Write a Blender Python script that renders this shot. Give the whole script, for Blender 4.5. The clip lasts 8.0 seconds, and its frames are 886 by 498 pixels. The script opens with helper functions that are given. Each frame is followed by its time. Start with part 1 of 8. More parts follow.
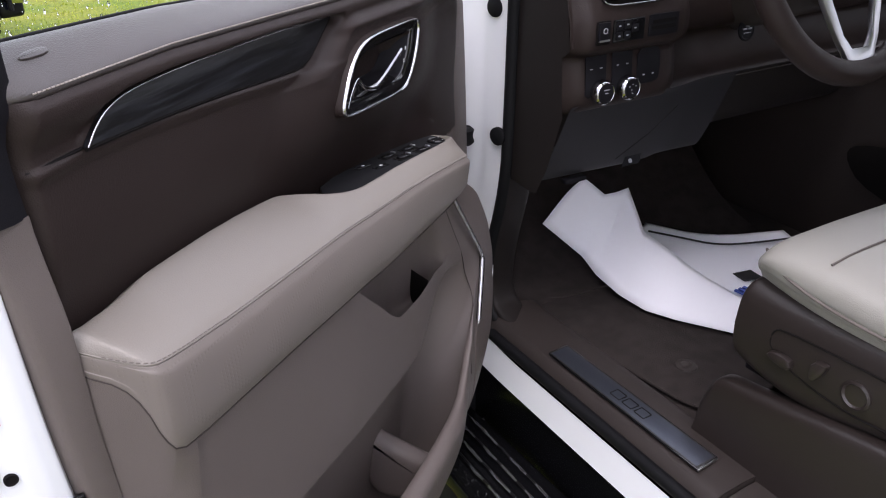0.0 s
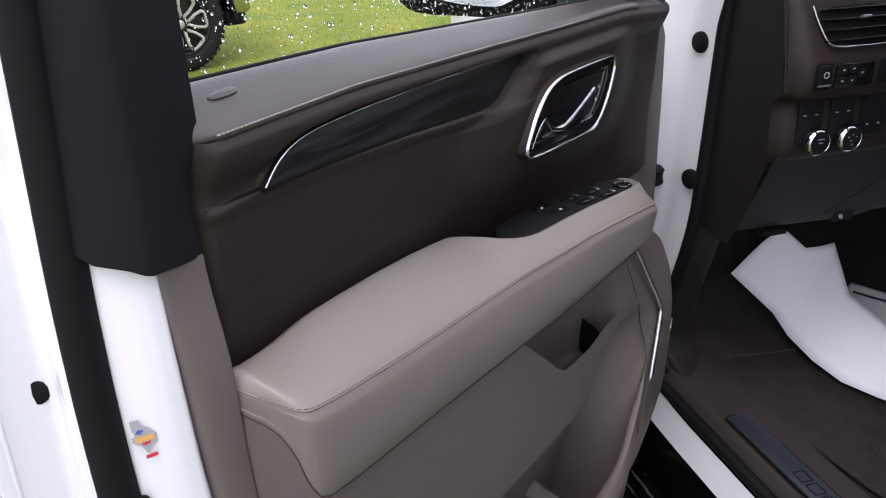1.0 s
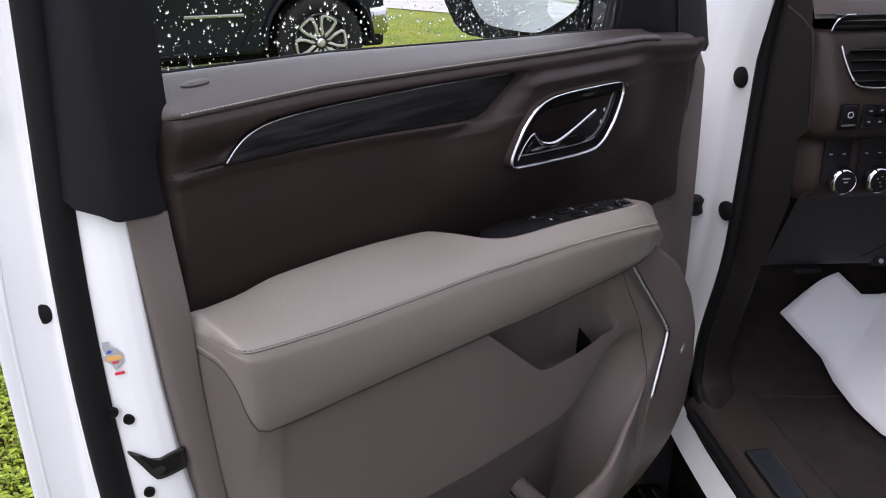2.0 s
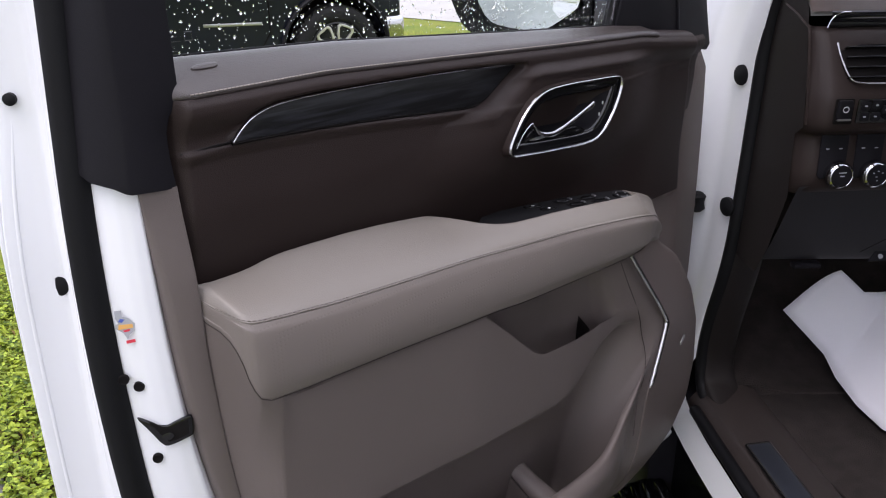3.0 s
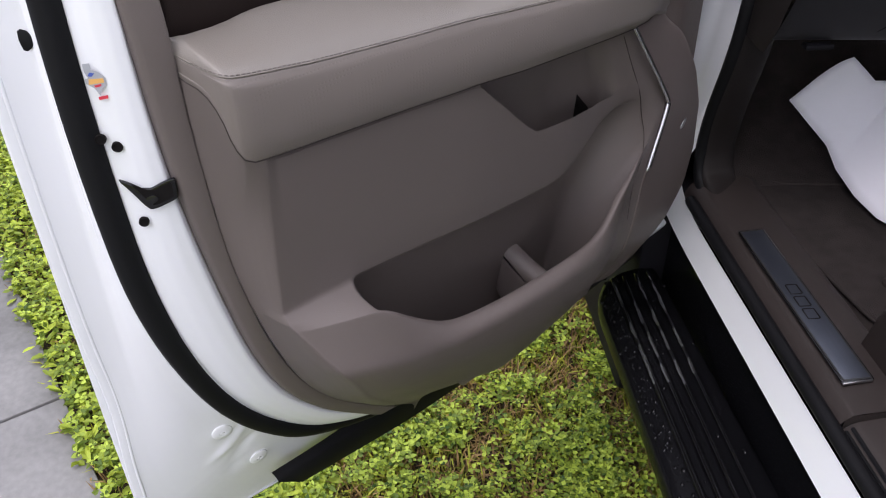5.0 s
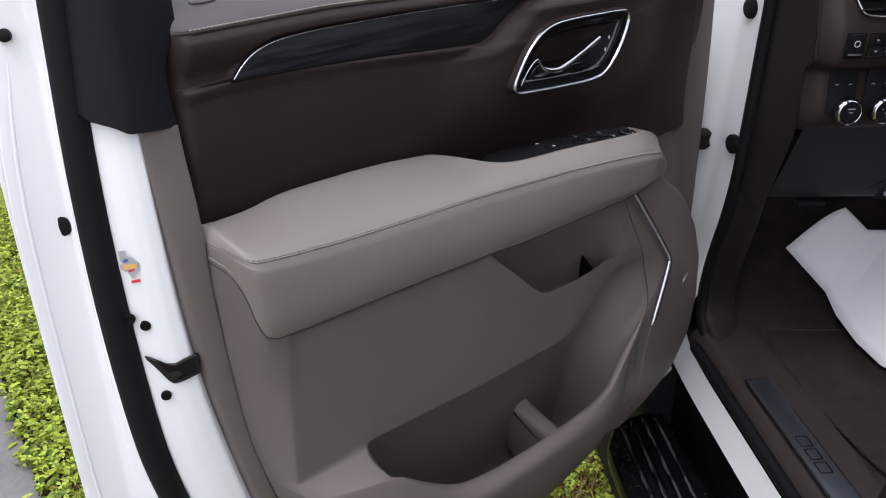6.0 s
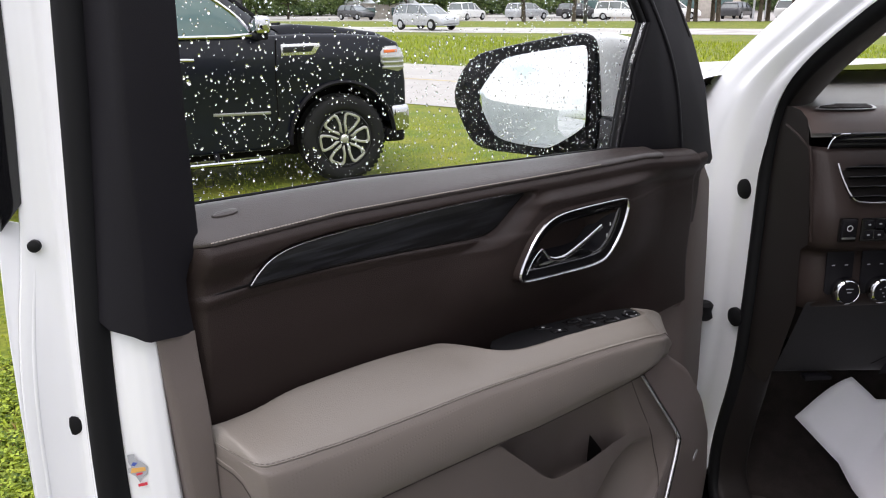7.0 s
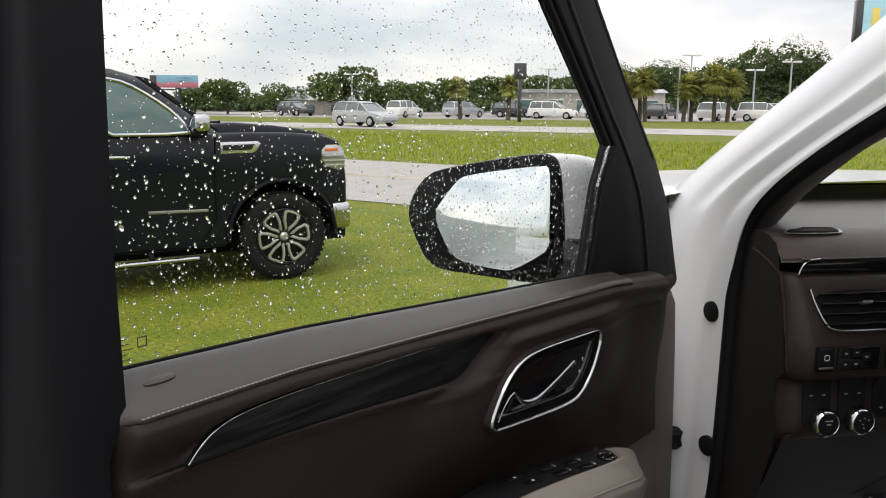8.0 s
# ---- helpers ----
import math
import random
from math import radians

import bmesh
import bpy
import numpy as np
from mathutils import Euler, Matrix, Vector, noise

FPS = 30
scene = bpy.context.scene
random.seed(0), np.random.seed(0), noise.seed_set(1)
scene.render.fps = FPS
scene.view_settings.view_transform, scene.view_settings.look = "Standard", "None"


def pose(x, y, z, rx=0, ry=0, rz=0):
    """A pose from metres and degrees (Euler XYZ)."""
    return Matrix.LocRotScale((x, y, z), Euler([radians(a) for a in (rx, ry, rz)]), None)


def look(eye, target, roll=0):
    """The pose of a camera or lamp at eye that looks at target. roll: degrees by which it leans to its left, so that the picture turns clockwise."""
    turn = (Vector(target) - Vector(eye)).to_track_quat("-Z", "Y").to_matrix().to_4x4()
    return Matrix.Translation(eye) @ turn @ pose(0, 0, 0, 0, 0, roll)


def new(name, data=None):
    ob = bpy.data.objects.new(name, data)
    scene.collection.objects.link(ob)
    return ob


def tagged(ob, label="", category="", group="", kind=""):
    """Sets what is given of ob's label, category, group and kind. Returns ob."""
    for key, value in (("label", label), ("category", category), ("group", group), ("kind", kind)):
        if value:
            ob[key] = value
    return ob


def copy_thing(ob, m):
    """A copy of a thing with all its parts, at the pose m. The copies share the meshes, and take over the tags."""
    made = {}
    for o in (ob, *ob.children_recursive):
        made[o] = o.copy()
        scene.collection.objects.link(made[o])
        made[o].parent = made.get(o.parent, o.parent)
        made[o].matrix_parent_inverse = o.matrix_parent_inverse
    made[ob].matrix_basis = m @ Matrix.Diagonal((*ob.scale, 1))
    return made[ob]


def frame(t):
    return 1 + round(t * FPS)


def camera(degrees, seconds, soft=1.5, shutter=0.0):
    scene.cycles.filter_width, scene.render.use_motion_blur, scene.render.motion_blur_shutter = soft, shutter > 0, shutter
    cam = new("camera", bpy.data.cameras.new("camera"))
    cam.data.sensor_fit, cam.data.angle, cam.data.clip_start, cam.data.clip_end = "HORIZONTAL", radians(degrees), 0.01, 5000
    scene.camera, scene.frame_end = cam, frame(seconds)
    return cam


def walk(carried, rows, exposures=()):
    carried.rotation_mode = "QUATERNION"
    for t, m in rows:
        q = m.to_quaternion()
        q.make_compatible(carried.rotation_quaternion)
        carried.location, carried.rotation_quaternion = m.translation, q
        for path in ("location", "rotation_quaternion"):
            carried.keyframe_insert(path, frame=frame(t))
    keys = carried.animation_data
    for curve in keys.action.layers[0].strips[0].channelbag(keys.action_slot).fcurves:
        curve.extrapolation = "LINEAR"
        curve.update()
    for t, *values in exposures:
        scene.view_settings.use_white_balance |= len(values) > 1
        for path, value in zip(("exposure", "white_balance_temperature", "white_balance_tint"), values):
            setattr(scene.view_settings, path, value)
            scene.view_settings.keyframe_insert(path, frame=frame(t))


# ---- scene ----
cam = camera(58.1, 8.0, soft=1.1)
PATH = [
    (0, (-0.067, 0.169, 1.58), (0.738, 1.761, 0.677), -0.9),
    (0.3, (-0.063, 0.189, 1.586), (0.604, 1.840, 0.676), -0.1),
    (0.5, (-0.066, 0.207, 1.587), (0.499, 1.899, 0.683), -0.4),
    (0.7, (-0.065, 0.223, 1.593), (0.422, 1.945, 0.700), -0.3),
    (1, (-0.045, 0.221, 1.593), (0.36, 1.979, 0.731), -1.5),
    (1.2, (-0.009, 0.204, 1.597), (0.259, 1.990, 0.737), -2.1),
    (1.5, (0.056, 0.149, 1.594), (0.22, 1.961, 0.764), -1.2),
    (1.7, (0.086, 0.123, 1.596), (0.217, 1.945, 0.781), -0.7),
    (2.8, (0.115, 0.064, 1.595), (0.167, 1.908, 0.824), -0.2),
    (3, (0.12, 0.055, 1.581), (0.174, 1.899, 0.808), -0.4),
    (3.5, (0.131, 0.05, 1.556), (0.183, 1.846, 0.678), -0.4),
    (4, (0.132, 0.05, 1.534), (0.183, 1.79, 0.549), -0.2),
    (4.2, (0.136, 0.049, 1.526), (0.175, 1.760, 0.492), -0.6),
    (5.3, (0.122, 0.059, 1.522), (0.170, 1.668, 0.334), -0.2),
    (5.5, (0.114, 0.06, 1.526), (0.176, 1.697, 0.378), -0.5),
    (6, (0.117, 0.059, 1.58), (0.165, 1.838, 0.667), -0.6),
    (6.5, (0.115, 0.062, 1.607), (0.168, 1.908, 0.84), -0.4),
    (7, (0.111, 0.067, 1.639), (0.16, 1.978, 1.05), -0.5),
    (7.5, (0.107, 0.084, 1.674), (0.156, 2.044, 1.277), -0.6),
    (7.8, (0.095, 0.127, 1.671), (0.193, 2.091, 1.307), 0.0),
    (8, (0.087, 0.167, 1.671), (0.293, 2.123, 1.306), 0.3),
]
walk(cam, [(t, look(eye, target, roll)) for t, eye, target, roll in PATH], exposures=[(0, 0.85, 6400, 22), (1.0, 0.65, 6400, 22), (2.0, 0.55, 6400, 22), (5.5, 0.58, 6400, 20), (6.5, 0.52, 6400, 18), (7.0, 0.46, 6700, 18), (7.5, 0.18, 6900, 17), (8.0, -0.06, 7050, 15)])

# ---- world, sun ----
world = bpy.data.worlds.new("overcast_sky")
scene.world = world
world.use_nodes = True
wn, wl = world.node_tree.nodes, world.node_tree.links
wn.clear()
w_out = wn.new("ShaderNodeOutputWorld")
w_bg = wn.new("ShaderNodeBackground")
w_sky = wn.new("ShaderNodeTexSky")
w_sky.sky_type, w_sky.sun_disc = "NISHITA", False
w_sky.sun_elevation, w_sky.sun_rotation = radians(55), radians(200)
w_map = wn.new("ShaderNodeTexCoord")
w_scale = wn.new("ShaderNodeMapping")
w_scale.inputs["Scale"].default_value = (1.0, 1.0, 3.2)
w_noise = wn.new("ShaderNodeTexNoise")
w_noise.inputs["Scale"].default_value, w_noise.inputs["Detail"].default_value = 2.6, 6.0
w_ramp = wn.new("ShaderNodeValToRGB")
w_ramp.color_ramp.elements[0].position, w_ramp.color_ramp.elements[0].color = 0.36, (5.2, 6.0, 6.9, 1)
w_ramp.color_ramp.elements[1].position, w_ramp.color_ramp.elements[1].color = 0.62, (9.6, 9.6, 9.6, 1)
w_mix = wn.new("ShaderNodeMix")
w_mix.data_type = "RGBA"
w_mix.inputs["Factor"].default_value = 0.86
wl.new(w_map.outputs["Generated"], w_scale.inputs["Vector"])
wl.new(w_scale.outputs["Vector"], w_noise.inputs["Vector"])
wl.new(w_noise.outputs["Fac"], w_ramp.inputs["Fac"])
wl.new(w_sky.outputs["Color"], w_mix.inputs["A"])
wl.new(w_ramp.outputs["Color"], w_mix.inputs["B"])
wl.new(w_mix.outputs["Result"], w_bg.inputs["Color"])
wl.new(w_bg.outputs["Background"], w_out.inputs["Surface"])
# overcast: the zenith about three times as bright as the horizon
w_sep, w_up, w_mul = wn.new("ShaderNodeSeparateXYZ"), wn.new("ShaderNodeMapRange"), wn.new("ShaderNodeMix")
wl.new(w_map.outputs["Generated"], w_sep.inputs["Vector"])
wl.new(w_sep.outputs["Z"], w_up.inputs["Value"])
w_up.inputs["To Min"].default_value, w_up.inputs["To Max"].default_value = 1.04, 2.1
w_mul.data_type, w_mul.blend_type = "RGBA", "MULTIPLY"
w_mul.inputs["Factor"].default_value = 1.0
wl.new(w_mix.outputs["Result"], w_mul.inputs["A"])
wl.new(w_up.outputs["Result"], w_mul.inputs["B"])
wl.new(w_mul.outputs["Result"], w_bg.inputs["Color"])
w_bg.inputs["Strength"].default_value = 0.12

sun = new("sun", bpy.data.lights.new("sun", "SUN"))
sun.data.energy, sun.data.angle, sun.data.color = 1.0, radians(25), (1.0, 0.97, 0.92)
sun.matrix_world = look((0, 0, 20), (6.0, 7.0, 0))

# ---- materials ----


def nodes_of(name):
    m = bpy.data.materials.new(name)
    m.use_nodes = True
    n, l = m.node_tree.nodes, m.node_tree.links
    return m, n, l, n["Principled BSDF"]


def surface(name, colour, rough=0.5, metal=0.0, grain=0.0, grain_scale=400.0, tint=0.06, tint_scale=6.0, stretch=(1, 1, 1), coat=0.0, spec=0.5, rough_var=0.08, by_object=0.0):
    """A plain surface with slow colour drift, roughness drift and a fine relief."""
    m, n, l, p = nodes_of(name)
    tc, mp = n.new("ShaderNodeTexCoord"), n.new("ShaderNodeMapping")
    mp.inputs["Scale"].default_value = stretch
    l.new(tc.outputs["Object"], mp.inputs["Vector"])
    big = n.new("ShaderNodeTexNoise")
    big.inputs["Scale"].default_value, big.inputs["Detail"].default_value = tint_scale, 5
    l.new(mp.outputs["Vector"], big.inputs["Vector"])
    ramp = n.new("ShaderNodeValToRGB")
    ramp.color_ramp.elements[0].position, ramp.color_ramp.elements[1].position = 0.3, 0.7
    ramp.color_ramp.elements[0].color = (*[c * (1 - tint) for c in colour], 1)
    ramp.color_ramp.elements[1].color = (*[min(1, c * (1 + tint)) for c in colour], 1)
    l.new(big.outputs["Fac"], ramp.inputs["Fac"])
    last = ramp.outputs["Color"]
    if by_object:
        info, hsv = n.new("ShaderNodeObjectInfo"), n.new("ShaderNodeHueSaturation")
        rng = n.new("ShaderNodeMapRange")
        rng.inputs["To Min"].default_value, rng.inputs["To Max"].default_value = 1 - by_object, 1 + by_object
        l.new(info.outputs["Random"], rng.inputs["Value"])
        l.new(rng.outputs["Result"], hsv.inputs["Value"])
        l.new(last, hsv.inputs["Color"])
        last = hsv.outputs["Color"]
    l.new(last, p.inputs["Base Color"])
    mr = n.new("ShaderNodeMapRange")
    mr.inputs["To Min"].default_value, mr.inputs["To Max"].default_value = max(0.02, rough - rough_var), min(1, rough + rough_var)
    l.new(big.outputs["Fac"], mr.inputs["Value"])
    l.new(mr.outputs["Result"], p.inputs["Roughness"])
    p.inputs["Metallic"].default_value = metal
    p.inputs["Specular IOR Level"].default_value = spec
    p.inputs["Coat Weight"].default_value = coat
    p.inputs["Coat Roughness"].default_value = 0.05
    if grain:
        fine = n.new("ShaderNodeTexVoronoi")
        fine.inputs["Scale"].default_value = grain_scale
        l.new(tc.outputs["Object"], fine.inputs["Vector"])
        bump = n.new("ShaderNodeBump")
        bump.inputs["Strength"].default_value, bump.inputs["Distance"].default_value = grain, 0.0006
        l.new(fine.outputs["Distance"], bump.inputs["Height"])
        l.new(bump.outputs["Normal"], p.inputs["Normal"])
    return m


def mottled(name, stops, scale, rough=0.8, bump=0.5, distance=0.02, detail=8.0, second=None, spec=0.3):
    """Ground-like surface: noise through a colour ramp, broken up by a second, larger noise."""
    m, n, l, p = nodes_of(name)
    tc = n.new("ShaderNodeTexCoord")
    fine, big = n.new("ShaderNodeTexNoise"), n.new("ShaderNodeTexNoise")
    fine.inputs["Scale"].default_value, fine.inputs["Detail"].default_value = scale, detail
    big.inputs["Scale"].default_value, big.inputs["Detail"].default_value = scale * 0.06, 4
    ramp = n.new("ShaderNodeValToRGB")
    el = ramp.color_ramp.elements
    while len(el) < len(stops):
        el.new(0.5)
    for e, (at, col) in zip(el, stops):
        e.position, e.color = at, (*col, 1)
    mix = n.new("ShaderNodeMix")
    mix.data_type, mix.blend_type = "RGBA", "MULTIPLY"
    mix.inputs["Factor"].default_value = 1.0
    ramp2 = n.new("ShaderNodeValToRGB")
    a, b = second or ((0.72, 0.72, 0.72), (1.15, 1.15, 1.15))
    ramp2.color_ramp.elements[0].position, ramp2.color_ramp.elements[0].color = 0.35, (*a, 1)
    ramp2.color_ramp.elements[1].position, ramp2.color_ramp.elements[1].color = 0.65, (*b, 1)
    for t in (fine, big):
        l.new(tc.outputs["Object"], t.inputs["Vector"])
    l.new(fine.outputs["Fac"], ramp.inputs["Fac"])
    l.new(big.outputs["Fac"], ramp2.inputs["Fac"])
    l.new(ramp.outputs["Color"], mix.inputs["A"])
    l.new(ramp2.outputs["Color"], mix.inputs["B"])
    l.new(mix.outputs["Result"], p.inputs["Base Color"])
    p.inputs["Roughness"].default_value = rough
    p.inputs["Specular IOR Level"].default_value = spec
    bp = n.new("ShaderNodeBump")
    bp.inputs["Strength"].default_value, bp.inputs["Distance"].default_value = bump, distance
    l.new(fine.outputs["Fac"], bp.inputs["Height"])
    l.new(bp.outputs["Normal"], p.inputs["Normal"])
    return m


def leafy(name, dark, light, rough=0.5, hue=0.02):
    """Foliage: each leaf differs a little, and lets some light through."""
    m, n, l, p = nodes_of(name)
    geo, ramp = n.new("ShaderNodeNewGeometry"), n.new("ShaderNodeValToRGB")
    ramp.color_ramp.elements[0].color, ramp.color_ramp.elements[1].color = (*dark, 1), (*light, 1)
    l.new(geo.outputs["Random Per Island"], ramp.inputs["Fac"])
    l.new(ramp.outputs["Color"], p.inputs["Base Color"])
    p.inputs["Roughness"].default_value = rough
    p.inputs["Specular IOR Level"].default_value = 0.35
    tr, mx = n.new("ShaderNodeBsdfTranslucent"), n.new("ShaderNodeMixShader")
    l.new(ramp.outputs["Color"], tr.inputs["Color"])
    mx.inputs["Fac"].default_value = 0.3
    l.new(p.outputs["BSDF"], mx.inputs[1])
    l.new(tr.outputs["BSDF"], mx.inputs[2])
    l.new(mx.outputs["Shader"], n["Material Output"].inputs["Surface"])
    return m


def glass(name, tint=(1, 1, 1), rough=0.0, ior=1.45):
    m, n, l, p = nodes_of(name)
    p.inputs["Base Color"].default_value = (*tint, 1)
    p.inputs["Roughness"].default_value = rough
    p.inputs["IOR"].default_value = ior
    p.inputs["Transmission Weight"].default_value = 1.0
    return m


def perforated(name, colour):
    """Soft-touch vinyl with rows of small pinholes."""
    m = surface(name, colour, rough=0.48, grain=0.25, grain_scale=900, tint=0.03, spec=0.4)
    n, l = m.node_tree.nodes, m.node_tree.links
    tc, vor = n.new("ShaderNodeTexCoord"), n.new("ShaderNodeTexVoronoi")
    vor.inputs["Scale"].default_value, vor.inputs["Randomness"].default_value = 230, 0.0
    l.new(tc.outputs["Object"], vor.inputs["Vector"])
    rng = n.new("ShaderNodeMapRange")
    rng.inputs["From Min"].default_value, rng.inputs["From Max"].default_value = 0.18, 0.3
    l.new(vor.outputs["Distance"], rng.inputs["Value"])
    bump = n.new("ShaderNodeBump")
    bump.inputs["Strength"].default_value, bump.inputs["Distance"].default_value = 0.25, 0.0006
    l.new(rng.outputs["Result"], bump.inputs["Height"])
    l.new(bump.outputs["Normal"], n["Principled BSDF"].inputs["Normal"])
    return m


def streaked(name, dark, light):
    """Open-pore dark wood: long fine streaks along the length."""
    m, n, l, p = nodes_of(name)
    tc, mp = n.new("ShaderNodeTexCoord"), n.new("ShaderNodeMapping")
    mp.inputs["Scale"].default_value = (5, 30, 95)
    l.new(tc.outputs["Object"], mp.inputs["Vector"])
    ns = n.new("ShaderNodeTexNoise")
    ns.inputs["Scale"].default_value, ns.inputs["Detail"].default_value, ns.inputs["Distortion"].default_value = 2.2, 9, 0.7
    l.new(mp.outputs["Vector"], ns.inputs["Vector"])
    ramp = n.new("ShaderNodeValToRGB")
    ramp.color_ramp.elements[0].position, ramp.color_ramp.elements[0].color = 0.45, (*dark, 1)
    ramp.color_ramp.elements[1].position, ramp.color_ramp.elements[1].color = 0.75, (*light, 1)
    l.new(ns.outputs["Fac"], ramp.inputs["Fac"])
    l.new(ramp.outputs["Color"], p.inputs["Base Color"])
    p.inputs["Roughness"].default_value = 0.40
    p.inputs["Specular IOR Level"].default_value = 0.30
    bp = n.new("ShaderNodeBump")
    bp.inputs["Strength"].default_value, bp.inputs["Distance"].default_value = 0.35, 0.0008
    l.new(ns.outputs["Fac"], bp.inputs["Height"])
    l.new(bp.outputs["Normal"], p.inputs["Normal"])
    return m


TAUPE = (0.150, 0.129, 0.116)
BROWN = (0.0215, 0.0145, 0.0132)
m_taupe_pad = surface("taupe_smooth_vinyl", (0.176, 0.156, 0.136), rough=0.42, grain=0.3, grain_scale=700, tint=0.03, spec=0.5)
m_taupe_perf = perforated("taupe_perforated_vinyl", TAUPE)
m_taupe_hard = surface("taupe_moulded_plastic", (0.108, 0.089, 0.082), rough=0.5, grain=0.35, grain_scale=1100, tint=0.03, spec=0.4)
m_grille = surface("taupe_brown_grille_plastic", (0.105, 0.083, 0.075), rough=0.5, grain=0.5, grain_scale=900, tint=0.03)
m_brown = surface("dark_brown_vinyl", BROWN, rough=0.48, grain=0.4, grain_scale=800, tint=0.05, spec=0.22)
# Belt cap brown, lightened for the sky's sheen on its upward face.
m_cap = surface("sky_sheen_belt_vinyl", (0.036, 0.028, 0.026), rough=0.36, grain=0.4, grain_scale=800, tint=0.05, spec=0.68)
m_brown_hard = surface("dark_brown_plastic", (0.0265, 0.0203, 0.0184), rough=0.56, grain=0.4, grain_scale=1000, tint=0.05, spec=0.34)
m_seat_trim = surface("glossy_brown_seat_plastic", (0.0195, 0.0147, 0.0132), rough=0.36, grain=0.3, grain_scale=900, tint=0.05, spec=0.45)
m_seat_knob = surface("brown_seat_switch", (0.021, 0.0160, 0.0145), rough=0.30, tint=0.04, spec=0.5)
m_carpet = mottled("dark_brown_carpet", [(0.3, (0.016, 0.0125, 0.0117)), (0.7, (0.040, 0.031, 0.0285))], 500, rough=0.95, bump=0.8, distance=0.003)
m_end_dark = surface("matt_dark_brown_plastic", (0.0125, 0.0098, 0.0092), rough=0.6, grain=0.4, grain_scale=1000, tint=0.05, spec=0.25)
m_under = surface("grey_underdash_plastic", (0.0115, 0.0108, 0.0138), rough=0.6, grain=0.3, tint=0.06)
m_black = surface("black_satin_plastic", (0.0078, 0.0073, 0.0094), rough=0.55, grain=0.2, grain_scale=900, tint=0.1, spec=0.13)
m_rubber = surface("black_rubber", (0.006, 0.006, 0.007), rough=0.6, tint=0.15, spec=0.16)
m_dash_top = surface("grey_grained_dash_top", (0.105, 0.103, 0.098), rough=0.5, grain=0.4, grain_scale=700, tint=0.04)
m_gloss_black = surface("gloss_black_plastic", (0.007, 0.007, 0.008), rough=0.09, tint=0.1, rough_var=0.04)
m_mirror_black = surface("black_mirror_housing", (0.005, 0.005, 0.006), rough=0.22, tint=0.1, spec=0.12)
m_latch = surface("black_latch_steel", (0.004, 0.004, 0.005), rough=0.16, tint=0.1, spec=0.5)
m_wet_black = surface("wet_black_plastic", (0.005, 0.005, 0.006), rough=0.26, tint=0.05, spec=0.16, coat=0.0, rough_var=0.02)
m_wet_rib = surface("wet_rib_plastic", (0.005, 0.005, 0.006), rough=0.10, tint=0.05, spec=0.6, coat=0.4, rough_var=0.01)
# Metal grey puts the water's reflected glints into the colour.
m_rib_glint = surface("metal_water_glint", (0.42, 0.43, 0.45), rough=0.16, metal=0.9, tint=0.05, rough_var=0.05)
m_bead = surface("water_bead_on_black", (0.004, 0.004, 0.005), rough=0.06, tint=0.05, spec=0.24, rough_var=0.02)
m_dash_brown = surface("brown_dash_vinyl", (0.062, 0.043, 0.038), rough=0.45, grain=0.4, grain_scale=800, tint=0.05, spec=0.4)
# Near-black standing in for shade inside openings and gaps; black parts use it too.
m_dark_void = surface("void_shade_and_part_black", (0.006, 0.005, 0.005), rough=0.8, tint=0.1, spec=0.12)
m_white = surface("white_car_paint", (0.72, 0.73, 0.75), rough=0.30, tint=0.006, coat=0.5, rough_var=0.005)
m_chrome = surface("bright_chrome", (0.50, 0.50, 0.52), rough=0.08, metal=1.0, tint=0.02, rough_var=0.04)
m_strip = surface("pale_bright_metal", (0.72, 0.71, 0.74), rough=0.22, metal=0.85, tint=0.02)
m_satin = surface("satin_metal", (0.45, 0.45, 0.46), rough=0.32, metal=1.0, tint=0.05)
m_plate = surface("brushed_sill_metal", (0.095, 0.104, 0.130), rough=0.45, metal=0.9, tint=0.06, stretch=(60, 1, 1))
m_wood = streaked("dark_open_pore_wood", (0.0035, 0.0035, 0.0042), (0.022, 0.023, 0.028))
m_thread = surface("pale_thread", (0.30, 0.262, 0.238), rough=0.8, tint=0.1)
m_thread_dark = surface("taupe_thread", (0.115, 0.097, 0.088), rough=0.8, tint=0.1)
m_paper = surface("white_paper_mat", (0.88, 0.87, 0.92), rough=0.75, tint=0.02)
m_seat = surface("pale_grey_leather", (0.285, 0.272, 0.242), rough=0.45, grain=0.4, grain_scale=600, tint=0.03)
m_shadow_gap = surface("taupe_seam_shadow", (0.040, 0.032, 0.030), rough=0.7, tint=0.05, spec=0.2)
m_print = surface("pale_print", (0.55, 0.55, 0.56), rough=0.6, tint=0.02)
m_print_black = surface("black_print", (0.02, 0.02, 0.02), rough=0.6)
m_print_red = surface("red_print", (0.55, 0.03, 0.05), rough=0.6)
m_print_blue = surface("blue_print", (0.05, 0.09, 0.35), rough=0.6)
m_print_tan = surface("orange_print", (0.65, 0.36, 0.10), rough=0.6)
m_print_grey = surface("grey_print", (0.33, 0.34, 0.36), rough=0.6)
m_glass = glass("window_glass", (0.97, 1.0, 0.985), ior=1.02)
m_drop = glass("water_drop", (1, 1, 1), ior=1.33)
m_mirror = surface("mirror_silver", (0.82, 0.86, 0.86), rough=0.02, metal=1.0, tint=0.01, rough_var=0.01)
m_lawn = mottled("mown_lawn", [(0.25, (0.050, 0.070, 0.008)), (0.5, (0.125, 0.155, 0.013)), (0.75, (0.215, 0.228, 0.032))], 26, rough=0.9, bump=0.3, distance=0.008, second=((0.70, 0.85, 0.55), (1.25, 1.08, 1.1)))
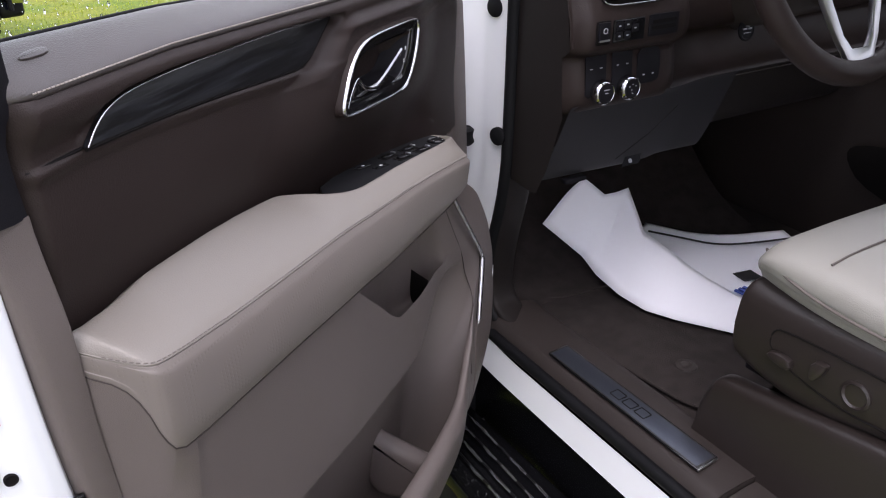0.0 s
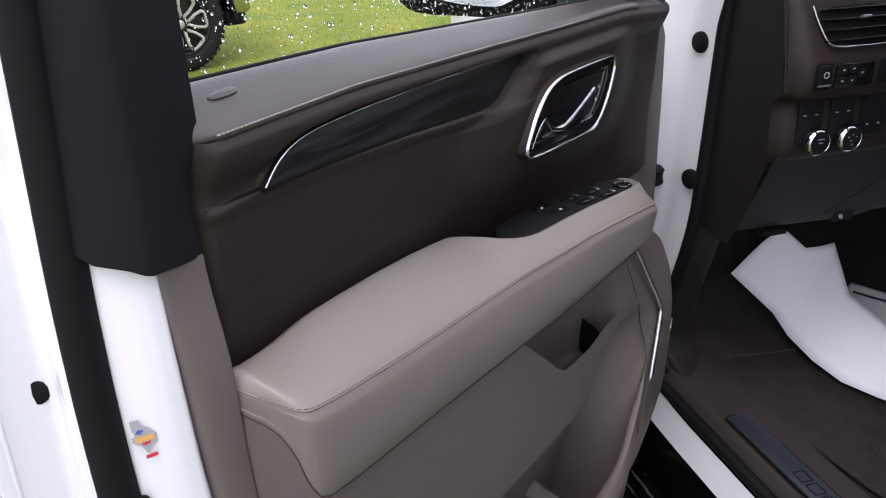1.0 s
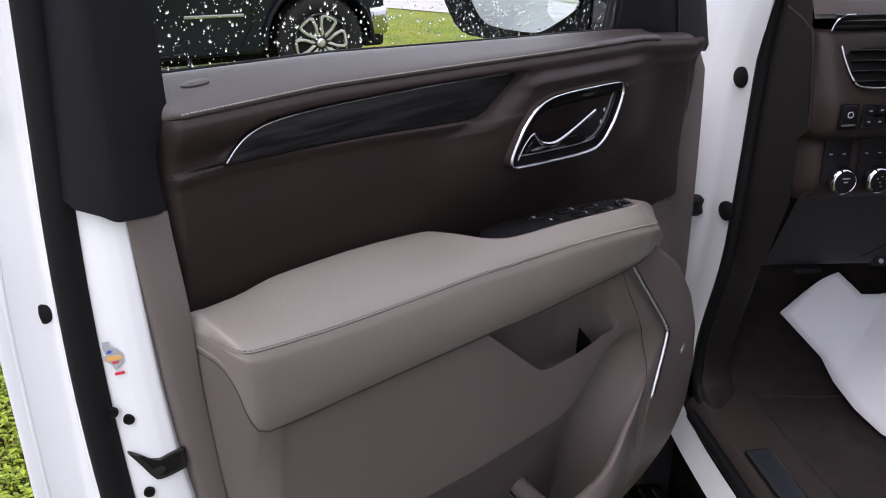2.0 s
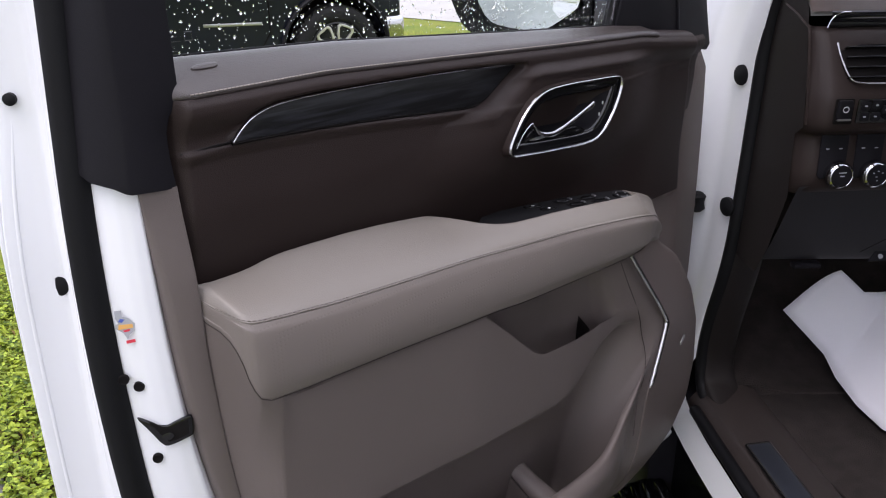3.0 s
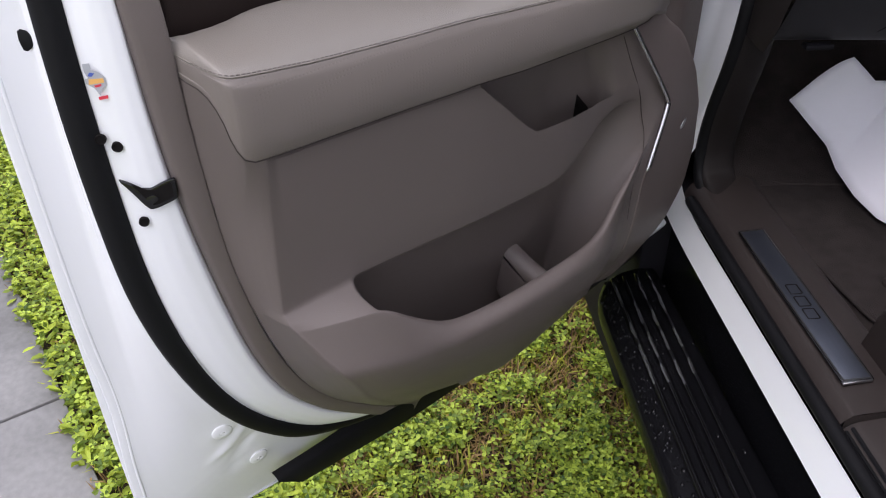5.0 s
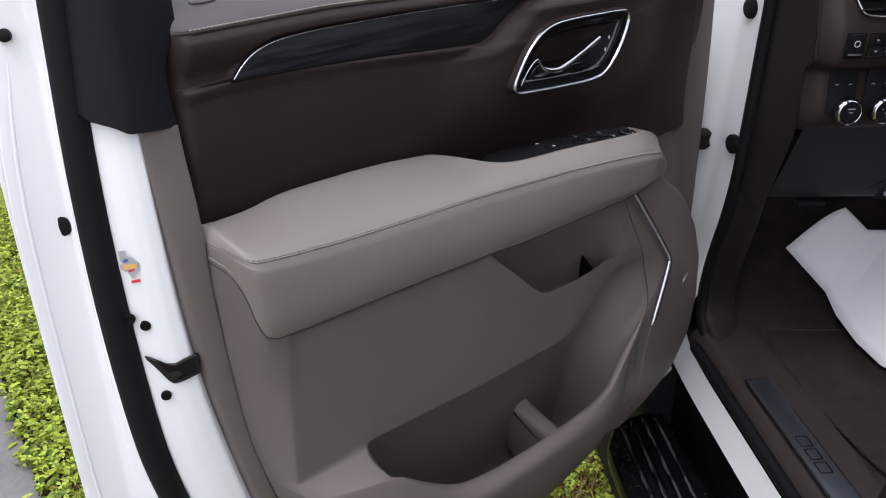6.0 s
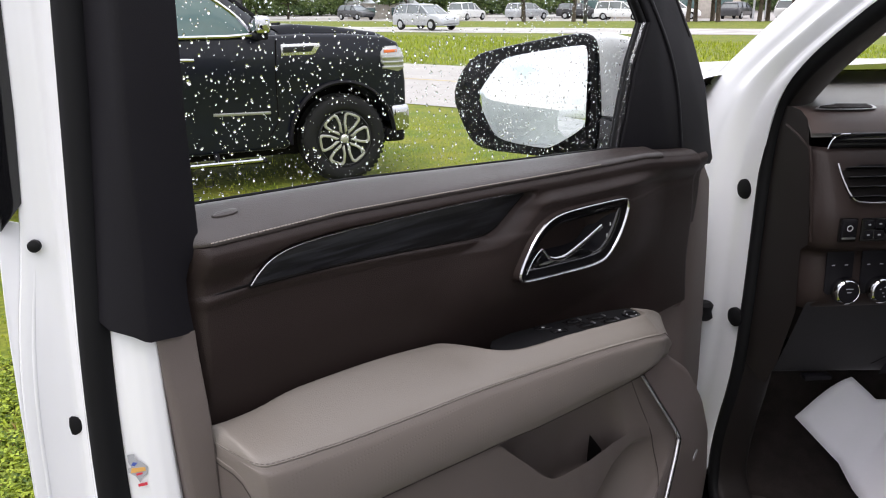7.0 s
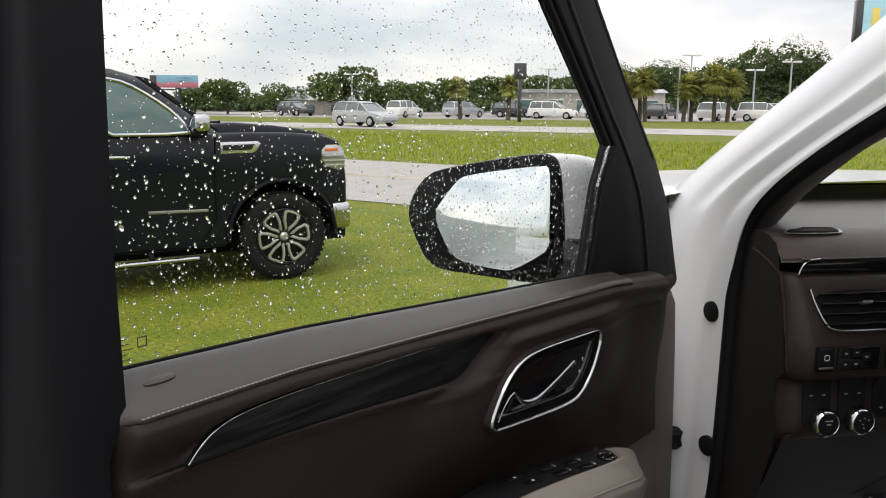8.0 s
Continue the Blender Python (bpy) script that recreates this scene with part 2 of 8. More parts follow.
m_soil = mottled("earth_and_thatch", [(0.3, (0.014, 0.010, 0.006)), (0.7, (0.070, 0.045, 0.025))], 60, rough=0.95)
m_clover = leafy("clover_leaves", (0.028, 0.070, 0.004), (0.47, 0.59, 0.072))
m_weed = leafy("broad_weed_leaves", (0.075, 0.125, 0.007), (0.42, 0.50, 0.050))
m_blade = leafy("grass_blades", (0.075, 0.110, 0.006), (0.46, 0.47, 0.050))
m_rough_grass = leafy("rough_grass_blades", (0.17, 0.23, 0.013), (0.39, 0.44, 0.042))
m_dry = leafy("dry_blades", (0.10, 0.055, 0.022), (0.42, 0.27, 0.11))
m_concrete = mottled("wet_concrete", [(0.3, (0.150, 0.147, 0.143)), (0.7, (0.185, 0.181, 0.176))], 55, rough=0.8, bump=0.3, distance=0.004)
m_asphalt = mottled("pale_worn_asphalt", [(0.3, (0.33, 0.315, 0.30)), (0.7, (0.38, 0.36, 0.345))], 30, rough=0.85, bump=0.2, distance=0.004, second=((0.93, 0.93, 0.93), (1.05, 1.05, 1.05)))
m_kerb_pale = mottled("pale_road", [(0.3, (0.36, 0.35, 0.34)), (0.7, (0.46, 0.44, 0.42))], 10, rough=0.9, bump=0.1)
m_navy = surface("dark_navy_car_paint", (0.0048, 0.0060, 0.0130), rough=0.3, spec=0.25, coat=0.22, tint=0.1, rough_var=0.04)
m_tyre = surface("black_tyre_rubber", (0.009, 0.009, 0.009), rough=0.8, tint=0.15, spec=0.25)
m_rim = surface("machined_alloy", (0.50, 0.49, 0.46), rough=0.3, metal=0.7, tint=0.04)
m_rim_dark = surface("dark_alloy_pockets", (0.03, 0.03, 0.032), rough=0.45, metal=0.6)
m_tint = surface("tinted_car_glass", (0.060, 0.115, 0.110), rough=0.06, tint=0.1, rough_var=0.02, spec=0.8)
m_amber = surface("amber_lens", (0.75, 0.16, 0.05), rough=0.15)
m_lens = surface("clear_lamp_lens", (0.5, 0.5, 0.5), rough=0.1, metal=0.6)

# ---- mesh helpers ----


def empty(name, m=None, parent=None):
    ob = new(name)
    ob.empty_display_size = 0.05
    if parent:
        ob.parent = parent
    if m is not None:
        ob.matrix_basis = m
    return ob


def finish(name, verts, faces, mat, parent=None, label="", smooth=True, angle=40.0):
    me = bpy.data.meshes.new(name)
    me.from_pydata([tuple(map(float, v)) for v in verts], [], [tuple(int(i) for i in f) for f in faces])
    me.update()
    if smooth:
        me.shade_smooth()
        if angle < 180:
            me.set_sharp_from_angle(angle=radians(angle))
    me.materials.append(mat)
    ob = new(name, me)
    if parent:
        ob.parent = parent
    if label:
        ob["label"] = label
    return ob


def part(name, bm, mat, parent=None, label="", smooth=True, angle=40.0):
    me = bpy.data.meshes.new(name)
    bmesh.ops.recalc_face_normals(bm, faces=bm.faces)
    bm.to_mesh(me)
    bm.free()
    if smooth:
        me.shade_smooth()
        me.set_sharp_from_angle(angle=radians(angle))
    me.materials.append(mat)
    ob = new(name, me)
    if parent:
        ob.parent = parent
    if label:
        ob["label"] = label
    return ob


def chaikin(a, axis=0, times=2):
    """Corner cutting along one axis, end rows kept."""
    a = np.moveaxis(np.asarray(a, float), axis, 0)
    for _ in range(times):
        q, r = 0.75 * a[:-1] + 0.25 * a[1:], 0.25 * a[:-1] + 0.75 * a[1:]
        mid = np.stack([q, r], 1).reshape(-1, *a.shape[1:])
        a = np.concatenate([a[:1], mid, a[-1:]])
    return np.moveaxis(a, 0, axis)


def along(knots, s):
    """Values at s on a straight-lined table of (position, value, value, ...)."""
    k = np.array(knots, float)
    return np.stack([np.interp(s, k[:, 0], k[:, i]) for i in range(1, k.shape[1])], -1)


def grid_faces(n, m, base=0, wrap=False):
    out = []
    for i in range(n - 1):
        for j in range(m if wrap else m - 1):
            k = (j + 1) % m
            out.append((base + i * m + j, base + i * m + k, base + (i + 1) * m + k, base + (i + 1) * m + j))
    return out


def sheet(name, pts, mat, parent=None, label="", thick=0.0, angle=60.0):
    """A surface over a grid of points; thick gives it a body behind."""
    pts = np.asarray(pts, float)
    n, m = pts.shape[:2]
    ob = finish(name, pts.reshape(-1, 3), grid_faces(n, m), mat, parent, label, True, angle)
    if thick:
        mod = ob.modifiers.new("body", "SOLIDIFY")
        mod.thickness, mod.offset = thick, 0.0
    return ob


def tube(name, pts, radius, mat, parent=None, label="", sides=8, flat=1.0, closed=False, up=(0, 0, 1)):
    """A round or flattened bar along a line of points."""
    pts = [Vector(p) for p in pts]
    verts, n = [], len(pts)
    for i, p in enumerate(pts):
        a = pts[(i - 1) % n] if closed or i else p
        b = pts[(i + 1) % n] if closed or i < n - 1 else p
        t = (b - a).normalized()
        s = t.cross(Vector(up))
        s = s.normalized() if s.length > 1e-4 else t.orthogonal().normalized()
        v = s.cross(t).normalized()
        r = radius[i] if isinstance(radius, (list, tuple, np.ndarray)) else radius
        for k in range(sides):
            c = 2 * math.pi * k / sides
            verts.append(p + s * math.cos(c) * r + v * math.sin(c) * r * flat)
    faces = grid_faces(n, sides, wrap=True)
    if closed:
        faces += [((n - 1) * sides + j, (n - 1) * sides + (j + 1) % sides, (j + 1) % sides, j) for j in range(sides)]
    else:
        faces += [tuple(range(sides - 1, -1, -1)), tuple((n - 1) * sides + j for j in range(sides))]
    return finish(name, verts, faces, mat, parent, label, True, 50)


def block(name, size, at, mat, parent=None, label="", bevel=0.004, turn=(0, 0, 0), segments=2):
    bm = bmesh.new()
    bmesh.ops.create_cube(bm, size=1)
    bmesh.ops.scale(bm, vec=size, verts=bm.verts)
    if bevel:
        bmesh.ops.bevel(bm, geom=bm.edges[:], offset=min(bevel, min(size) * 0.45), segments=segments, affect="EDGES", profile=0.5)
    bmesh.ops.transform(bm, matrix=pose(*at, *turn), verts=bm.verts)
    return part(name, bm, mat, parent, label)


def prism(name, outline, depth, mat, parent=None, m=None, label="", bevel=0.002, segments=2):
    """An outline in the xy plane, pushed up by depth, its edges rounded, laid by m."""
    bm = bmesh.new()
    vs = [bm.verts.new((x, y, 0)) for x, y in outline]
    f = bm.faces.new(vs)
    up = bmesh.ops.extrude_face_region(bm, geom=[f])
    bmesh.ops.translate(bm, vec=(0, 0, depth), verts=[v for v in up["geom"] if isinstance(v, bmesh.types.BMVert)])
    bmesh.ops.recalc_face_normals(bm, faces=bm.faces)
    if bevel:
        rim = [e for e in bm.edges if abs(e.verts[0].co.z - e.verts[1].co.z) < 1e-6]
        bmesh.ops.bevel(bm, geom=rim, offset=bevel, segments=segments, affect="EDGES", profile=0.5)
    if m is not None:
        bmesh.ops.transform(bm, matrix=m, verts=bm.verts)
    return part(name, bm, mat, parent, label)


def lathe(name, profile, mat, parent=None, m=None, label="", sides=32, angle=40.0):
    """A turned shape: profile of (radius, height) about z, laid by m."""
    verts, n = [], len(profile)
    for r, z in profile:
        for k in range(sides):
            c = 2 * math.pi * k / sides
            verts.append(Vector((r * math.cos(c), r * math.sin(c), z)))
    if m is not None:
        verts = [m @ v for v in verts]
    faces = grid_faces(n, sides, wrap=True)
    if profile[0][0] > 1e-5:
        faces.append(tuple(range(sides - 1, -1, -1)))
    if profile[-1][0] > 1e-5:
        faces.append(tuple((n - 1) * sides + j for j in range(sides)))
    return finish(name, verts, faces, mat, parent, label, True, angle)


def rounded(points, times=2, closed=True):
    """An outline with its corners cut round."""
    a = np.array(points, float)
    for _ in range(times):
        b = np.roll(a, -1, 0) if closed else a[1:]
        f = a if closed else a[:-1]
        mid = np.stack([0.75 * f + 0.25 * b, 0.25 * f + 0.75 * b], 1).reshape(-1, a.shape[1])
        a = mid if closed else np.concatenate([a[:1], mid, a[-1:]])
    return a


# ---- the open front door, in its own frame: u along the door to the hinge, w towards the cabin, z up ----
door_pose = pose(-0.087, 0.741, 0, 0, 0, 43.38)
door = tagged(empty("car_door", door_pose), "white car front door standing open, taupe and dark brown inside", "car door")


def D(u, w, z):
    return (u, -w, z)


def face_on(w):
    """Lays an outline of (u, z) on the door at depth w, pushed towards the cabin."""
    return Matrix(((1, 0, 0, 0), (0, 0, -1, -w), (0, 1, 0, 0), (0, 0, 0, 1)))


def step(x, a, b):
    t = np.clip((np.asarray(x, float) - a) / (b - a), 0, 1)
    return t * t * (3 - 2 * t)


# white shell: rails down the latch edge and round the bottom corner, from the trim out to the skin's flange
RAIL_TRIM = [(-0.012, 1.95), (-0.02, 1.75), (-0.042, 1.45), (-0.040, 1.32), (-0.033, 1.146), (-0.013, 1.006), (0.024, 0.828), (0.081, 0.729), (0.175, 0.643), (0.33, 0.60), (0.60, 0.585), (1.0, 0.585)]
RAIL_SEAL_IN = [(-0.036, 1.95), (-0.046, 1.75), (-0.066, 1.45), (-0.074, 1.32), (-0.073, 1.16), (-0.063, 0.972), (-0.022, 0.818), (0.044, 0.703), (0.134, 0.623), (0.33, 0.56), (0.60, 0.545), (1.0, 0.545)]
RAIL_SEAL_OUT = [(-0.050, 1.95), (-0.062, 1.75), (-0.080, 1.45), (-0.089, 1.32), (-0.094, 1.148), (-0.084, 0.952), (-0.045, 0.804), (0.003, 0.708), (0.084, 0.617), (0.30, 0.54), (0.60, 0.52), (1.0, 0.52)]
RAIL_BASE = [(-0.056, 1.95), (-0.066, 1.75), (-0.076, 1.45), (-0.078, 1.32), (-0.082, 1.148), (-0.086, 0.95), (-0.088, 0.80), (-0.082, 0.66), (-0.03, 0.545), (0.28, 0.50), (0.60, 0.485), (1.0, 0.485)]
RAIL_EDGE = [(-0.078, 1.95), (-0.087, 1.74), (-0.100, 1.46), (-0.127, 1.32), (-0.131, 1.148), (-0.131, 0.91), (-0.1235, 0.795), (-0.134, 0.66), (-0.128, 0.50), (0.20, 0.455), (0.60, 0.445), (1.0, 0.445)]


def rail(points, w):
    return chaikin([D(u, w, z) for u, z in points], 0, 3)


shell_rows = [rail(RAIL_TRIM, -0.03), rail(RAIL_TRIM, -0.002), rail([(u * 0.45 + a * 0.55, z * 0.45 + b * 0.55) for (u, z), (a, b) in zip(RAIL_TRIM, RAIL_SEAL_IN)], -0.010), rail(RAIL_SEAL_IN, -0.030), rail(RAIL_SEAL_IN, -0.042), rail(RAIL_SEAL_OUT, -0.062), rail(RAIL_SEAL_OUT, -0.075), rail(RAIL_BASE, -0.104), rail([(u * 0.5 + a * 0.5, z * 0.5 + b * 0.5) for (u, z), (a, b) in zip(RAIL_BASE, RAIL_EDGE)], -0.113), rail(RAIL_EDGE, -0.119), rail(RAIL_EDGE, -0.122), rail([(u + 0.002, z + 0.002) for u, z in RAIL_EDGE], -0.128)]
shell_grid = chaikin(np.array(shell_rows), 0, 1)
for axis in (0, 1):
    for _ in range(2):
        mid = (np.take(shell_grid, range(shell_grid.shape[axis] - 1), axis) + np.take(shell_grid, range(1, shell_grid.shape[axis]), axis)) / 2
        longer = np.zeros([n + (n - 1) * (a == axis) for a, n in enumerate(shell_grid.shape[:2])] + [3])
        if axis == 0:
            longer[0::2], longer[1::2] = shell_grid, mid
        else:
            longer[:, 0::2], longer[:, 1::2] = shell_grid, mid
        shell_grid = longer
shell_n = np.cross(np.gradient(shell_grid, axis=0), np.gradient(shell_grid, axis=1))
shell_n /= np.maximum(np.linalg.norm(shell_n, axis=2), 1e-9)[:, :, None]
shell_n *= np.where(shell_n[:, :, 1] > 0, -1, 1)[:, :, None]


def pressed_line(a, b, bow, high, width):
    """Height of a soft pressed ridge along a bowed line from a to b on the door's (u, z)."""
    best = np.full(shell_grid.shape[:2], 9.0)
    for k in np.linspace(0, 1, 15):
        u, z = a[0] + (b[0] - a[0]) * k + bow * math.sin(math.pi * k), a[1] + (b[1] - a[1]) * k
        best = np.minimum(best, np.hypot(shell_grid[:, :, 0] - u, shell_grid[:, :, 2] - z))
    return high * np.exp(-(best / width) ** 2)


# pressed ridges and dimples of the lower corner
lifted = pressed_line((0.012, 0.678), (-0.020, 0.640), 0.006, 0.0035, 0.007) - pressed_line((0.030, 0.655), (0.002, 0.592), -0.012, 0.0030, 0.006)
lifted = lifted + pressed_line((-0.015, 0.690), (-0.015, 0.690), 0, 0.0026, 0.017) + pressed_line((0.0345, 0.5945), (0.0345, 0.5945), 0, 0.0026, 0.017)
shell_grid = shell_grid + shell_n * lifted[:, :, None]
shell = sheet("shell", shell_grid, m_white, door, "white painted steel door frame", angle=80)
hem = [(u + 0.011, z + 0.004 * (z < 0.6)) for u, z in RAIL_EDGE]
tube("hem", [tuple(p) for p in rail(hem, -0.1165)], 0.0020, m_white, door, "folded hem of the outer skin", sides=8, flat=0.7, up=(0, 1, 0))
# outer skin
skin_outline = rounded([(-0.128, 0.452), (-0.133, 0.64), (-0.129, 1.15), (-0.127, 1.32), (-0.124, 1.40), (-0.119, 1.462), (-0.095, 1.452), (-0.05, 1.425), (1.02, 1.335), (1.06, 1.0), (1.03, 0.6), (1.0, 0.447)], 1)
prism("outer_skin", skin_outline, 0.003, m_white, door, face_on(-0.132), "white painted outer skin", bevel=0.001)
# rubber seal
seal_mid = [((u + a) / 2, (z + b) / 2) for (u, z), (a, b) in zip(RAIL_SEAL_IN, RAIL_SEAL_OUT)]
tube("weatherstrip", [D(u, -0.046, z) for u, z in rounded(seal_mid, 3, False)], [float(np.interp(z, [0.60, 0.85, 1.0], [0.012, 0.0135, 0.0165])) for u, z in rounded(seal_mid, 3, False)], m_rubber, door, "black rubber weatherstrip", sides=10, flat=0.75, up=(0, 1, 0))
strip_top = rounded([(0.050, 0.545), (0.146, 0.537), (0.237, 0.537), (0.35, 0.530), (0.60, 0.510), (1.0, 0.500)], 2, False)
strip_low = rounded([(0.090, 0.500), (0.200, 0.482), (0.323, 0.462), (0.45, 0.455), (0.60, 0.450), (1.0, 0.450)], 2, False)
sheet("bottom_strip", [[D(u, w, z + dz) for u, z in line] for line, w, dz in ((strip_top, -0.085, 0.002), (strip_top, -0.072, 0.0), (strip_top, -0.068, -0.005), (strip_low, -0.068, 0.004), (strip_low, -0.072, 0.0), (strip_low, -0.095, 0.0))], m_rubber, door, "black rubber bottom strip", angle=80)

# plugs, holes and latch on the edge
def edge_spot(u, w, z, out=0.0):
    """A frame on the latch edge, its z axis pointing outwards from the sloping white face."""
    n = Vector((-0.56, -0.83, 0)).normalized()
    x = Vector((0.83, -0.56, 0)).normalized()
    m = Matrix((x, Vector((0, 0, 1)), n)).transposed().to_4x4()
    return Matrix.Translation(Vector(D(u, w, z)) + n * out) @ m


for u, z, r in ((-0.092, 1.255, 0.0105), (-0.099, 1.436, 0.0056)):
    n = Vector((-0.62, -0.78, 0)).normalized()
    lathe("plug", [(r, -0.004), (r, 0.0002), (r * 0.85, 0.0010), (0.0001, 0.0014)], m_rubber, door, Matrix.Translation(D(u, -0.1095, z)) @ n.to_track_quat("Z", "Y").to_matrix().to_4x4(), "black rubber plug", sides=24)
EDGE_AT = (-0.049, -0.0095)
for a_, z in ((-0.0335, 1.1794), (-0.0209, 1.1705), (-0.0154, 1.087)):
    lathe("screw_hole", [(0.0050, -0.004), (0.0050, -0.0006), (0.0044, -0.0003), (0.0038, -0.0014), (0.0001, -0.0014)], m_dark_void, door, edge_spot(*EDGE_AT, z, 0.002) @ pose(a_, 0, 0), "black screw hole", sides=20)
latch_shape = rounded([(-0.0290, 0.0190), (-0.0234, 0.0165), (-0.0054, 0.0042), (0.0117, 0.0120), (0.0215, 0.0155), (0.0230, 0.0130), (0.0225, -0.0050), (0.0205, -0.0080), (-0.0008, -0.0170), (-0.0080, -0.0160), (-0.0190, 0.0040)], 1)
prism("latch", latch_shape, 0.0045, m_latch, door, edge_spot(*EDGE_AT, 1.118, -0.002), "gloss black latch opening", bevel=0.0012)
prism("latch_cavity", (latch_shape - latch_shape.mean(0)) * 0.72 + latch_shape.mean(0) + np.array([0.002, -0.0005]), 0.0003, m_dark_void, door, edge_spot(*EDGE_AT, 1.118, 0.0026), "dark latch cavity", bevel=0)
prism("latch_claw", rounded([(-0.010, -0.004), (0.000, 0.001), (0.006, -0.004), (-0.002, -0.011)], 2), 0.0012, m_gloss_black, door, edge_spot(*EDGE_AT, 1.118, 0.0028), "black latch claw", bevel=0.0004)
# sticker
ST = edge_spot(*EDGE_AT, 1.2345, 0.0022) @ pose(-0.0235, 0, 0)
sticker = prism("sticker", [(-0.007, 0.010), (-0.007, 0.018), (-0.001, 0.018), (-0.001, 0.012), (0.004, 0.010), (0.009, 0.004), (0.008, -0.003), (0.003, -0.007), (0.001, -0.012), (-0.002, -0.005), (-0.008, 0.000), (-0.008, 0.004), (-0.005, 0.005)], 0.0003, m_print_grey, door, ST, "small grey, orange and red dealer sticker", bevel=0)
prism("sticker_band", [(-0.006, -0.001), (0.007, 0.000), (0.007, 0.004), (-0.005, 0.004)], 0.0002, m_print_tan, sticker, ST @ pose(0, 0, 0.0004), bevel=0)
prism("sticker_flag", [(-0.005, 0.007), (-0.002, 0.006), (0.001, 0.009), (-0.003, 0.010)], 0.0002, m_print_blue, sticker, ST @ pose(0, 0, 0.0004), bevel=0)
prism("sticker_star", [(-0.001, -0.004), (0.004, -0.003), (0.004, -0.001), (-0.002, -0.002)], 0.0002, m_print_red, sticker, ST @ pose(0, 0, 0.0004), bevel=0)
prism("sticker_bar", [(-0.001, -0.016), (0.007, -0.015), (0.007, -0.012), (-0.001, -0.013)], 0.0003, m_print_red, sticker, ST, bevel=0)
# pressed bumps with bolts in the lower corner
for u, z in ((-0.015, 0.690), (0.0345, 0.5945)):
    near = np.unravel_index(np.argmin(np.hypot(shell_grid[:, :, 0] - u, shell_grid[:, :, 2] - z) + 9 * (shell_grid[:, :, 1] < 0.06)), shell_grid.shape[:2])
    n = Vector(shell_n[near])
    lathe("bolt", [(0.0145, -0.003), (0.0140, 0.0006), (0.0120, 0.0016), (0.0085, 0.0024), (0.0048, 0.0027), (0.0044, 0.0022), (0.0030, 0.0022), (0.0027, 0.0030), (0.0001, 0.0031)], m_white, door, Matrix.Translation(shell_grid[near]) @ n.to_track_quat("Z", "Y").to_matrix().to_4x4(), sides=28)

# upper panel
def z_seam(u):
    return np.interp(u, [-0.02, 0.0, 0.15, 0.31, 0.52, 0.72, 0.80, 0.90], [1.440, 1.441, 1.443, 1.437, 1.428, 1.421, 1.412, 1.402])


def z_glass(u):
    return np.interp(u, [-0.02, 0.012, 0.19, 0.465, 0.70, 0.76], [1.467, 1.466, 1.461, 1.443, 1.429, 1.423])


def panel_end(z):
    """Where the brown panel meets the front edge trim."""
    return np.interp(z, [1.127, 1.20, 1.30, 1.389], [0.925, 0.917, 0.903, 0.890])


def upper_w(u, z):
    """Depth of the brown panel: soft roll under the seam, hollow for the arm, swelling round the handle."""
    s = z_seam(u)
    roll = 0.013 * step(z, s - 0.045, s - 0.016) * (1 - 0.55 * step(z, s - 0.012, s))
    base = 0.004 - (0.028 - 0.016 * step(u, 0.66, 0.80)) * (1 - step(z, 1.19, 1.34))
    zl = np.interp(u, [-0.02, 0.042, 0.085, 0.150, 0.226, 0.309, 0.371, 0.44], [1.3895, 1.3925, 1.3910, 1.3880, 1.3825, 1.3750, 1.3700, 1.366])
    lip = 0.0042 * step(z, zl - 0.016, zl - 0.005) * (1 - step(z, zl - 0.003, zl - 0.0002)) * (1 - 0.7 * step(u, 0.30, 0.42))
    left = np.interp(z, [1.30, 1.355, 1.371, 1.386, 1.41], [0.255, 0.310, 0.368, 0.400, 0.440])
    wide = np.interp(z, [1.30, 1.345, 1.371, 1.386], [0.155, 0.110, 0.060, 0.051])
    swell = 0.0175 * step(u, left + 0.004, left + 0.004 + wide) * (1 - step(u, 0.66, 0.80)) * step(z, 1.195, 1.295) * (1 - step(z, s - 0.036, s - 0.019))
    ends = step(u, -0.015, 0.006)
    edge = -0.018 * (1 - step(u, -0.018, 0.002)) - 0.014 * step(u, panel_end(z) - 0.012, panel_end(z))
    well = 0.030 * max(0.0, min(1.0, 1.25 * (1 - ((u - 0.530) / 0.100) ** 4 - ((z - 1.335 - 0.05 * (u - 0.53)) / 0.034) ** 4)))
    high = np.interp(u, [0.042, 0.066, 0.090, 0.140, 0.226, 0.340, 0.451], [1.395, 1.4155, 1.422, 1.4235, 1.4220, 1.4185, 1.4125])
    low = np.interp(u, [0.042, 0.085, 0.150, 0.226, 0.309, 0.371, 0.394, 0.410, 0.432, 0.451], [1.3925, 1.3910, 1.3880, 1.3825, 1.3750, 1.3700, 1.3755, 1.3855, 1.3985, 1.410])
    bed = step(z, low - 0.0035, low - 0.0005) * (1 - step(z, high - 0.0005, high + 0.0025)) * step(u, 0.038, 0.048) * (1 - step(u, 0.446, 0.455))
    whole = base + roll * ends + swell + edge + lip * ends - well
    return whole + (0.0092 - 0.029 * u - whole) * bed


